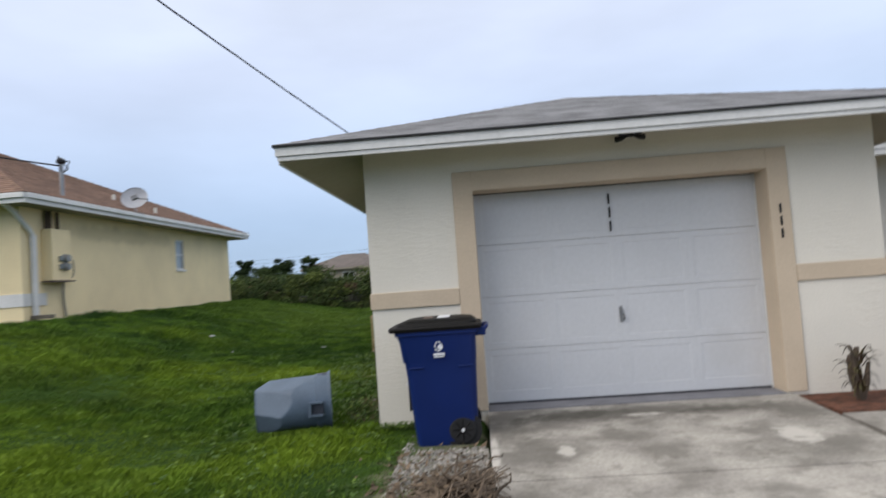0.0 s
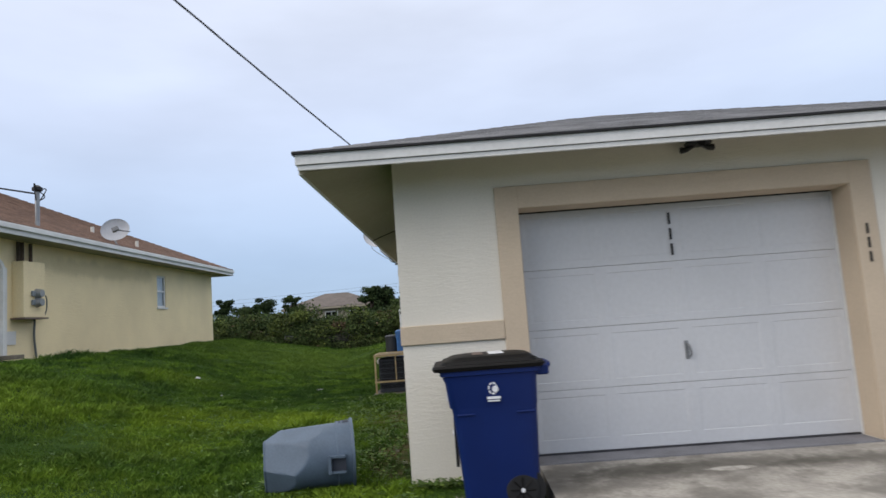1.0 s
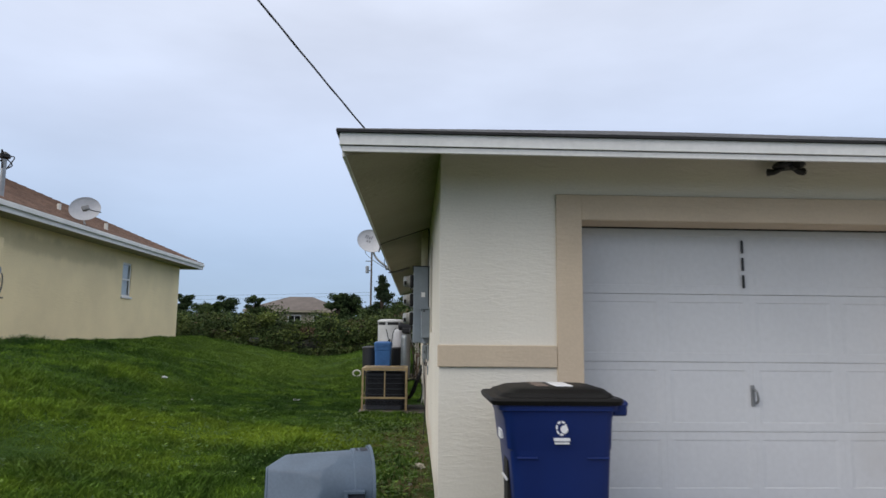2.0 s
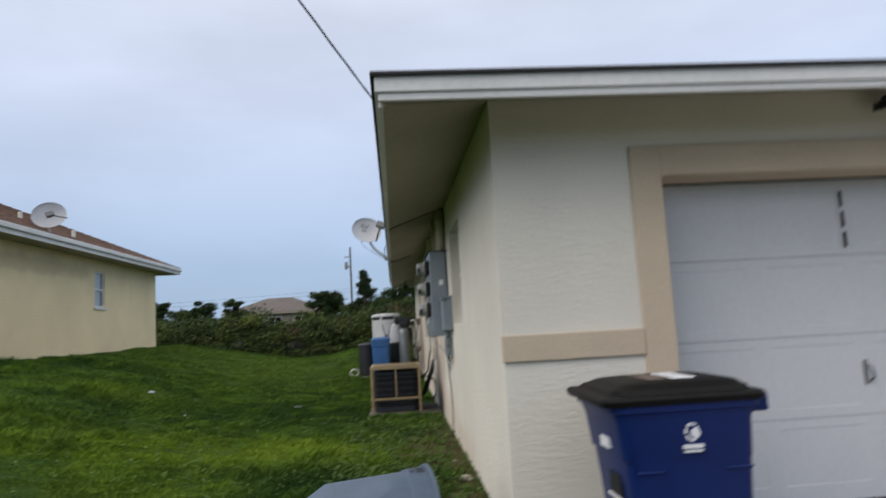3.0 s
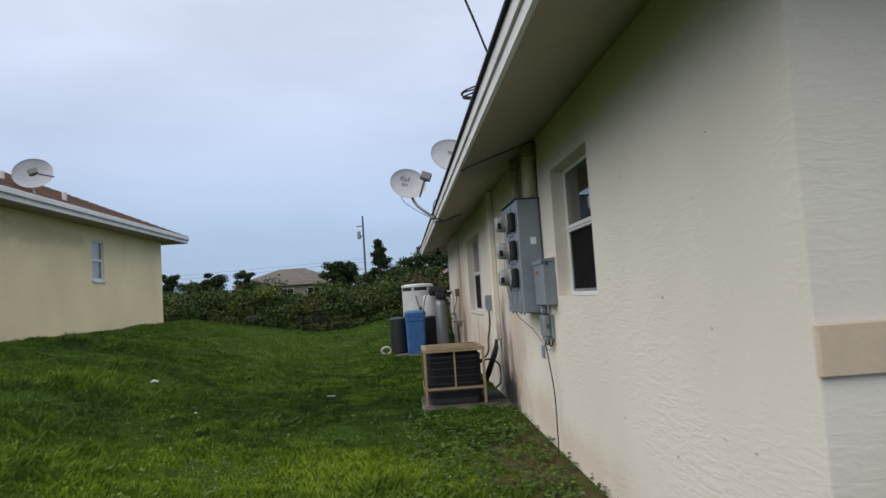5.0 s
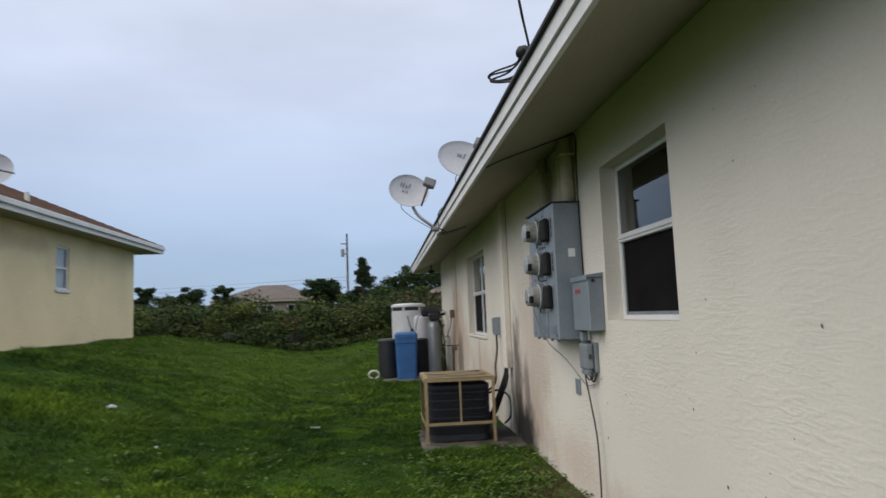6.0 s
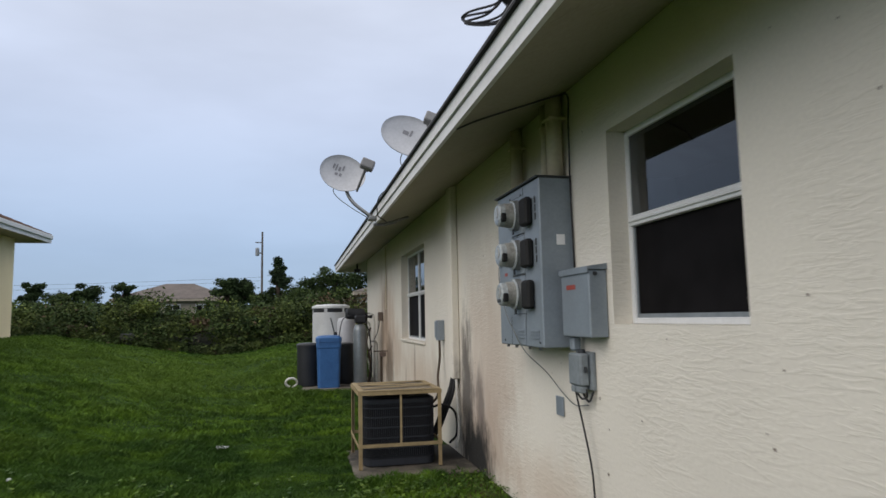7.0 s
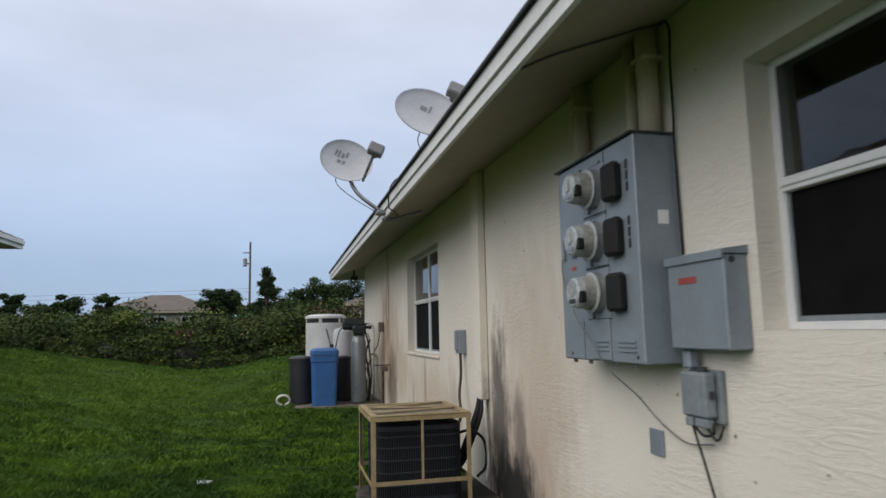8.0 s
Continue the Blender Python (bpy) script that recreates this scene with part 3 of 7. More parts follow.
def hip_roof(bm, x0, x1, y0, y1, z, slope, thick=0.0):
    half = min(x1 - x0, y1 - y0) / 2
    if x1 - x0 <= y1 - y0:
        xm = (x0 + x1) / 2
        ridge = ((xm, y0 + half), (xm, y1 - half))
    else:
        ym = (y0 + y1) / 2
        ridge = ((x0 + half, ym), (x1 - half, ym))
    h = z + slope * half
    e = [bm.verts.new((x, y, z + thick)) for x, y in ((x0, y0), (x1, y0), (x1, y1), (x0, y1))]
    r = [bm.verts.new((*p, h + thick)) for p in ridge]
    if x1 - x0 <= y1 - y0:
        bm.faces.new((e[0], e[1], r[0]))
        bm.faces.new((e[1], e[2], r[1], r[0]))
        bm.faces.new((e[2], e[3], r[1]))
        bm.faces.new((e[3], e[0], r[0], r[1]))
    else:
        bm.faces.new((e[0], e[1], r[1], r[0]))
        bm.faces.new((e[1], e[2], r[1]))
        bm.faces.new((e[2], e[3], r[0], r[1]))
        bm.faces.new((e[3], e[0], r[0]))
    return bm


def shingle_courses(bm, x0, x1, y0, y1, z, slope, count, step=0.14, lip=0.012):
    """Stepped courses over the lower part of a hip roof."""
    for k in range(count):
        i, o = k * step, (k + 1) * step
        a = [(x0 + i, y0 + i), (x1 - i, y0 + i), (x1 - i, y1 - i), (x0 + i, y1 - i)]
        b = [(x0 + o, y0 + o), (x1 - o, y0 + o), (x1 - o, y1 - o), (x0 + o, y1 - o)]
        va0 = [bm.verts.new((x, y, z + slope * i)) for x, y in a]
        va = [bm.verts.new((x, y, z + slope * i + lip)) for x, y in a]
        vb = [bm.verts.new((x, y, z + slope * o + 0.001)) for x, y in b]
        for j in range(4):
            q = (j + 1) % 4
            bm.faces.new((va0[j], va0[q], va[q], va[j]))
            bm.faces.new((va[j], va[q], vb[q], vb[j]))
    return bm


def eave_ring(bm, x0, x1, y0, y1, z0, z1, t):
    """A board that runs round a rectangle."""
    add_box(bm, (x0, y0, z0), (x1, y0 + t, z1))
    add_box(bm, (x0, y1 - t, z0), (x1, y1, z1))
    add_box(bm, (x0, y0 + t, z0), (x0 + t, y1 - t, z1))
    add_box(bm, (x1 - t, y0 + t, z0), (x1, y1 - t, z1))
    return bm


def sloped_soffit(bm, ox, wx, z0, z1, cut=0.0):
    """Underside of the overhang from the fascia up to the wall; ox, wx are (x0, x1, y0, y1). cut: how much higher the front edge lies."""
    plan = ((ox[0], ox[2]), (ox[1], ox[2]), (ox[1], ox[3]), (ox[0], ox[3]))
    o = [bm.verts.new((x, y, z0)) for x, y in plan]
    f = [bm.verts.new((x, y, z0 + cut)) for x, y in plan[:2]] if cut else o[:2]
    i = [bm.verts.new((x, y, z1)) for x, y in ((wx[0], wx[2]), (wx[1], wx[2]), (wx[1], wx[3]), (wx[0], wx[3]))]
    bm.faces.new((f[1], f[0], i[0], i[1]))
    for k in range(1, 4):
        q = (k + 1) % 4
        bm.faces.new((o[q], o[k], i[k], i[q]))
    if cut:
        bm.faces.new((o[0], f[0], i[0]))
        bm.faces.new((f[1], o[1], i[1]))
    return bm


def roof_set(prefix, rect, walls, z, fascia_h, slope, shingles, board, soff, label, courses=0, cut=0.0):
    x0, x1, y0, y1 = rect
    bm = hip_roof(bmesh.new(), x0 - 0.02, x1 + 0.02, y0 - 0.02, y1 + 0.02, z, slope, 0.004)
    if courses:
        shingle_courses(bm, x0 - 0.02, x1 + 0.02, y0 - 0.02, y1 + 0.02, z + 0.006, slope, courses, 0.14, 0.006)
    structure(prefix + "roof", bm, shingles, label, "roof")
    structure(prefix + "drip_edge", eave_ring(bmesh.new(), x0 - 0.022, x1 + 0.022, y0 - 0.022, y1 + 0.022, z - 0.012, z + 0.003, 0.05), drip_black,
              "black shingle edge along the eaves", "trim")
    up = z - 0.014 - fascia_h * 0.52
    for e, za, zc, t, nm in ((0.0, up, z - 0.014, 0.03, "fascia"), (0.016, z - 0.014 - fascia_h, up - 0.006, 0.025, "sub_fascia")):
        a0, a1, b0, b1 = x0 + e, x1 - e, y0 + e, y1 - e
        lift = cut if nm == "sub_fascia" else 0.0
        for p, q, dz in (((a0, b0), (a1, b0 + t), lift), ((a0, b1 - t), (a1, b1), 0.0), ((a0, b0 + t), (a0 + t, b1 - t), 0.0), ((a1 - t, b0 + t), (a1, b1 - t), 0.0)):
            structure(prefix + nm, boxes(((*p, za + dz), (*q, zc))), board, "white painted fascia board along the eaves", "trim")
    bm = eave_ring(bmesh.new(), x0 + 0.022, x1 - 0.022, y0 + 0.022, y1 - 0.022, up - 0.02, up + 0.02, 0.01)
    structure(prefix + "fascia_gap", bm, drip_black, "dark gap between the fascia boards", "trim")
    zb = z - 0.010 - fascia_h
    run = walls[0] - x0
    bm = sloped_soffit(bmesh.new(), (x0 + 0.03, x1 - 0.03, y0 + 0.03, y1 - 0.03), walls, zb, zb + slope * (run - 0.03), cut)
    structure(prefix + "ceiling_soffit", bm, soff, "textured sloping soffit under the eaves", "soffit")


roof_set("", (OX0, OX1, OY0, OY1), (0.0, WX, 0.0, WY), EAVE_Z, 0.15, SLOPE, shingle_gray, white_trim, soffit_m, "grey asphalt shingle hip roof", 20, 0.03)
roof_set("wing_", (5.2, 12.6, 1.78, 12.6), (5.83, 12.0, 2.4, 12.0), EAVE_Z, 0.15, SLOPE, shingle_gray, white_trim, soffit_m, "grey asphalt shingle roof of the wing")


# ---- windows in the side wall ----
def side_window(name, hole, units, label, sill=False, xf=0.102):
    y0, y1, z0, z1 = hole
    root = thing(name, (xf, (y0 + y1) / 2, z0), label, "window", kind="structure")
    part("window_frame", boxes(((xf, y0, z0), (xf + 0.06, y0 + 0.035, z1)), ((xf, y1 - 0.035, z0), (xf + 0.06, y1, z1)),
                               ((xf, y0 + 0.035, z1 - 0.035), (xf + 0.06, y1 - 0.035, z1)), ((xf, y0 + 0.035, z0), (xf + 0.06, y1 - 0.035, z0 + 0.03)), bevel=0.004),
         white_frame, root)
    ym = (y1 - y0 - 0.07) / units
    zm = z0 + (z1 - z0) * 0.52
    for u in range(units):
        a, b = y0 + 0.035 + u * ym, y0 + 0.035 + (u + 1) * ym
        if u:
            part("mullion", boxes(((xf - 0.004, a - 0.035, z0 + 0.03), (xf + 0.055, a + 0.035, z1 - 0.035))), white_frame, root)
            a += 0.035
        if u < units - 1:
            b -= 0.035
        sash = part("sash_rail", boxes(((xf - 0.012, a, zm - 0.026), (xf + 0.05, b, zm + 0.026)), ((xf - 0.02, a, zm - 0.008), (xf - 0.012, b, zm + 0.008)), bevel=0.003), white_frame, root)
        up = part("pane", boxes(((xf + 0.010, a, zm + 0.026), (xf + 0.014, b, z1 - 0.035))), glass_m, root)
        up.visible_shadow = False
        lo = part("pane", boxes(((xf + 0.030, a, z0 + 0.03), (xf + 0.034, b, zm - 0.026))), glass_m, root)
        lo.visible_shadow = False
        part("insect_screen", boxes(((xf + 0.018, a + 0.012, z0 + 0.05), (xf + 0.020, b - 0.012, zm - 0.027))), screen_m, root, "dark insect screen over the lower sash")
        part("screen_frame", boxes(((xf + 0.012, a, z0 + 0.03), (xf + 0.026, b, z0 + 0.05)), ((xf + 0.012, a, z0 + 0.05), (xf + 0.026, a + 0.012, zm - 0.026)),
                                   ((xf + 0.012, b - 0.012, z0 + 0.05), (xf + 0.026, b, zm - 0.026))), nid_grey, root)
    if sill:
        part("window_sill", boxes(((-0.022, y0 - 0.01, z0 - 0.035), (-0.002, y1 + 0.01, z0)), bevel=0.008), stucco, root)
    return root


side_window("window_1", W1, 1, "white single-hung window with a dark insect screen")
side_window("window_2", W2, 2, "white twin single-hung window with dark panes", sill=True)
# added partitions close the rooms behind the panes; room darkness is in their near-black colour
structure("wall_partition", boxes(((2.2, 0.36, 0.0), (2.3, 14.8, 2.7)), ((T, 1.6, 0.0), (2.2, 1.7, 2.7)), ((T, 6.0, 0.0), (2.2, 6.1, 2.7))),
          mat("room_shade_black", (0.035, 0.032, 0.03), 0.9), "near-black added partition that keeps the rooms dark", "wall")


# ---- the garage door ----
def garage_door():
    y = 0.28
    root = thing("door_1", ((DOOR_L + DOOR_R) / 2, y, 0), "white sectional steel garage door with pressed panels", "garage door", kind="structure")
    x0, x1, n = DOOR_L + 0.01, DOOR_R - 0.01, 4
    h = (DOOR_T - 0.012) / n
    for k in range(n):
        z0, z1 = 0.012 + k * h, 0.012 + (k + 1) * h
        sec = part("section", boxes(((x0, y + 0.012, z0 + 0.0015), (x1, y + 0.045, z1 - 0.0015))), door_white, root)
        pw = (x1 - x0) / 4
        for i in range(4):
            a, b = x0 + i * pw, x0 + (i + 1) * pw
            low = 0.11 if k == 0 else 0.068

            def ring(left, right, up, down, yy):
                return [(a + left, yy, z0 + down), (b - right, yy, z0 + down), (b - right, yy, z1 - up), (a + left, yy, z1 - up)]
            bm = bmesh.new()
            add_ring_surface(bm, [ring(0, 0, 0.001, 0.001, y + 0.0115), ring(0, 0, 0.0018, 0.0018, y + 0.001), ring(0.0004, 0.0004, 0.004, 0.004, y), ring(0.045, 0.045, 0.062, low, y),
                                  ring(0.075, 0.075, 0.067, low + 0.005, y + 0.0042), ring(0.14, 0.14, 0.095, low + 0.03, y + 0.0036)])
            part("pressed_panel", bm, door_white, sec)
    part("bottom_seal", boxes(((x0, y - 0.004, -0.004), (x1, y + 0.03, 0.011))), gap_seal, root)
    hx = 2.47
    hd = part("handle", boxes(((hx - 0.016, y - 0.012, 0.74), (hx + 0.016, y - 0.001, 0.90)), bevel=0.004), galv, root, "dull metal lift handle")
    bm = bmesh.new()
    tube(bm, bend((hx, y - 0.012, 0.875), (hx + 0.012, y - 0.045, 0.85), (hx + 0.022, y - 0.045, 0.79), (hx + 0.02, y - 0.012, 0.76)), 0.009, 8)
    part("grip", bm, galv, hd)
    for s, (a, b) in enumerate(((DOOR_L - 0.0, DOOR_L + 0.012), (DOOR_R - 0.012, DOOR_R))):
        part("weather_strip", boxes(((a, y - 0.03, 0.0), (b, y - 0.002, DOOR_T - 0.012))), white_trim, root)
    part("weather_strip", boxes(((DOOR_L, y - 0.03, DOOR_T - 0.012), (DOOR_R, y - 0.002, DOOR_T))), drip_black, root)
    return root


garage_door()


def number_bars(name, at, height, across, label, gap=0.14):
    """Three upright bars that stand where the digits stand, one under another."""
    root = thing(name, at, label, "sign")
    for k in range(3):
        z = at[2] - k * gap
        part("bar", boxes(((at[0] - across / 2, at[1] - 0.012, z - height), (at[0] + across / 2, at[1] - 0.002, z)), bevel=0.003), bar_black, root)
    return root


number_bars("sign_plate_bars", (2.435, 0.273, 2.045), 0.105, 0.020, "black upright metal bars mounted on the garage door")
number_bars("sign_plate_bars", (3.99, -0.022, 1.79), 0.09, 0.020, "black upright metal bars mounted on the tan surround", 0.12)


def soffit_lamp():
    at = Vector((2.6, -0.17, 2.552))
    root = thing("soffit_lamp", at, "dark bronze flush lamp fixed below the front soffit", "lamp")
    bm = lathe(bmesh.new(), at, [(0.03, 0.03), (0.10, 0.02), (0.115, 0.0), (0.105, -0.014)], 24)
    part("canopy", bm, black_metal, root, smooth=True)
    for k in range(3):
        a = radians(20 + 120 * k)
        d = Vector((math.cos(a), math.sin(a), 0))
        bm = bmesh.new()
        tube(bm, [at + 0.03 * d + Vector((0, 0, -0.012)), at + 0.10 * d + Vector((0, 0, -0.035)), at + 0.15 * d + Vector((0, 0, -0.03))], [0.014, 0.022, 0.03], 10)
        part("lamp_head", bm, black_metal, root)


soffit_lamp()


# ---- specks on the stucco ----
def wall_specks():
    rnd = random.Random(31)
    vs, fs = [], []
    spots = [(rnd.uniform(0.3, 9.0), rnd.uniform(0.5, 2.45)) for _ in range(60)] + [(3.3, 0.75), (3.75, 1.02), (3.9, 1.05), (4.05, 0.98), (1.55, 0.62), (1.7, 2.2)]
    for y, z in spots:
        if any(a - 0.05 < y < b + 0.05 and c - 0.05 < z < d + 0.05 for a, b, c, d in (W1, W2)):
            continue
        r, i = rnd.uniform(0.003, 0.008), len(vs)
        n = 7
        vs += [(-0.0035, y + r * math.cos(6.283 * k / n) * rnd.uniform(0.6, 1.3), z + r * math.sin(6.283 * k / n) * rnd.uniform(0.6, 1.5)) for k in range(n)]
        fs.append(tuple(range(i, i + n)))
    soup("wall_specks", vs, fs, [label_brown], "small dark chips and nail holes in the stucco", "wall marks")


wall_specks()


# ---- in front of the house ----
def recycling_cart():
    """Wheeled cart seen from its side: lid front to -x, handle and wheels to +x."""
    zb, y0, y1 = -0.095, -0.95, -0.34
    cy = (y0 + y1) / 2
    root = thing("wheeled_cart", (0.7, cy, zb), "blue plastic wheeled recycling cart with a black lid", "cart")
    bm = bmesh.new()
    lv = []
    for z, a, b, hy, r in ((0.0, 0.455, 0.955, 0.235, 0.05), (0.03, 0.445, 0.965, 0.245, 0.06), (0.55, 0.405, 0.985, 0.275, 0.06), (0.70, 0.39, 0.99, 0.287, 0.06),
                           (0.71, 0.375, 0.995, 0.288, 0.06), (0.88, 0.355, 1.0, 0.303, 0.06), (0.93, 0.335, 1.01, 0.312, 0.06), (0.935, 0.322, 1.03, 0.325, 0.06), (0.965, 0.32, 1.03, 0.327, 0.06)):
        lv.append(((a + b) / 2, cy, zb + z, (b - a) / 2, hy, r))
    rounded_prism(bm, lv, 5)
    body = part("body", bm, blue_plastic, root, smooth=True)
    body.data.set_sharp_from_angle(angle=radians(35))
    part("grip_recess", boxes(((0.392, cy - 0.12, zb + 0.28), (0.415, cy + 0.03, zb + 0.62))), tyre_black, body, "dark recess with a pale catch bar")
    part("catch_bar", boxes(((0.380, cy - 0.14, zb + 0.505), (0.391, cy + 0.04, zb + 0.517))), label_white, body)
    part("sticker", boxes(((0.354, cy - 0.10, zb + 0.745), (0.372, cy + 0.02, zb + 0.795))), label_white, body, "white sticker with faint print")
    # side emblem drawn as plain shapes: a broken ring, a blob and two bars
    ex, ez, ye = 0.685, zb + 0.835, y0 - 0.0035
    for k in range(7):
        a0, a1 = radians(51 * k), radians(51 * k + 36)
        bm = bmesh.new()
        add_ring_surface(bm, [[(ex + q * 0.033 * math.cos(a), yy, ez + q * 0.043 * math.sin(a)) for q, yy in ((0.72, ye), (1.0, ye), (1.0, ye + 0.02), (0.72, ye + 0.02))] for a in (a0, (a0 + a1) / 2, a1)])
        part("emblem", bm, label_white, body, "white printed emblem")
    bm = tube(bmesh.new(), [(ex + 0.016, ye - 0.0005, ez - 0.006), (ex + 0.016, ye + 0.02, ez - 0.006)], 0.022, 14)
    part("emblem", bm, label_white, body, "white printed emblem")
    for a, b in (((0.64, zb + 0.762), (0.735, zb + 0.778)), ((0.645, zb + 0.745), (0.73, zb + 0.754))):
        part("emblem", boxes(((a[0], ye, a[1]), (b[0], y0 + 0.02, b[1]))), label_white, body, "white printed bar")
    for a, b in ((0.425, 0.55), (0.84, 0.97)):
        part("side_step", boxes(((a, y0 + 0.011, zb + 0.655), (b, y0 + 0.035, zb + 0.668)), bevel=0.004), blue_plastic, body)
    # wheel well, wheels and axle
    wx, wz = 0.842, zb + 0.125
    for side, yy in ((-1, y0 + 0.082), (1, y1 - 0.087)):
        bm = bmesh.new()
        cyl(bm, (wx, yy + 0.022 * side, wz), (wx, yy - 0.02 * side, wz), 0.158, seg=28)
        part("wheel_well", bm, tyre_black, body)
        bm = bmesh.new()
        tube(bm, [(wx, yy + 0.034 * side, wz), (wx, yy + 0.029 * side, wz), (wx, yy - 0.005 * side, wz), (wx, yy - 0.012 * side, wz)], [0.100, 0.116, 0.116, 0.100], 28)
        wh = part("wheel", bm, tyre_black, root)
        bm = bmesh.new()
        cyl(bm, (wx, yy + 0.044 * side, wz), (wx, yy + 0.030 * side, wz), 0.014, seg=14)
        part("hub_cap", bm, label_white, wh, "small white hub cap")
        for k in range(8):
            a = 2 * math.pi * k / 8
            bm = bmesh.new()
            tube(bm, [(wx + 0.02 * math.cos(a), yy + 0.035 * side, wz + 0.02 * math.sin(a)), (wx + 0.085 * math.cos(a), yy + 0.035 * side, wz + 0.085 * math.sin(a))], 0.006, 5)
            part("spoke", bm, lid_black, wh)
    bm = bmesh.new()
    cyl(bm, (wx, y0 + 0.05, wz), (wx, y1 - 0.06, wz), 0.012, seg=10)
    part("axle", bm, black_metal, root)
    # handle behind the lid hinge
    bm = bmesh.new()
    tube(bm, bend((1.02, y0 + 0.06, zb + 0.93), (1.09, y0 + 0.08, zb + 0.965), (1.10, cy, zb + 0.97), (1.09, y1 - 0.08, zb + 0.965), (1.02, y1 - 0.06, zb + 0.93)), 0.017, 10)
    part("handle", bm, blue_plastic, root, smooth=True)
    for a in (y0 + 0.04, y1 - 0.085):
        part("hinge_bracket", boxes(((1.0, a, zb + 0.90), (1.09, a + 0.045, zb + 0.975)), bevel=0.01), blue_plastic, root)
    # domed lid
    bm = bmesh.new()
    rounded_prism(bm, [(0.665, cy, zb + 0.967, 0.385, 0.338, 0.06), (0.665, cy, zb + 0.992, 0.395, 0.347, 0.06), (0.665, cy, zb + 1.006, 0.385, 0.338, 0.06),
                       (0.67, cy, zb + 1.010, 0.345, 0.30, 0.07), (0.675, cy, zb + 1.030, 0.330, 0.285, 0.07), (0.68, cy, zb + 1.034, 0.315, 0.27, 0.07),
                       (0.69, cy, zb + 1.050, 0.29, 0.245, 0.07), (0.69, cy, zb + 1.056, 0.27, 0.225, 0.07), (0.70, cy, zb + 1.066, 0.20, 0.16, 0.07)], 5)
    lid = part("lid", bm, lid_black, root, "black domed plastic lid with faded stickers", smooth=True)
    lid.data.set_sharp_from_angle(angle=radians(30))
    for a, b, m in (((0.42, cy - 0.13), (0.53, cy + 0.10), label_brown), ((0.56, cy - 0.17), (0.64, cy + 0.10), label_brown), ((0.68, cy - 0.17), (0.79, cy + 0.12), label_white)):
        z = zb + (1.053 if a[0] < 0.5 else 1.070)
        part("lid_sticker", boxes(((a[0], a[1], z - 0.012), (b[0], b[1], z)), bevel=0.004), m, lid)
    return root


recycling_cart()


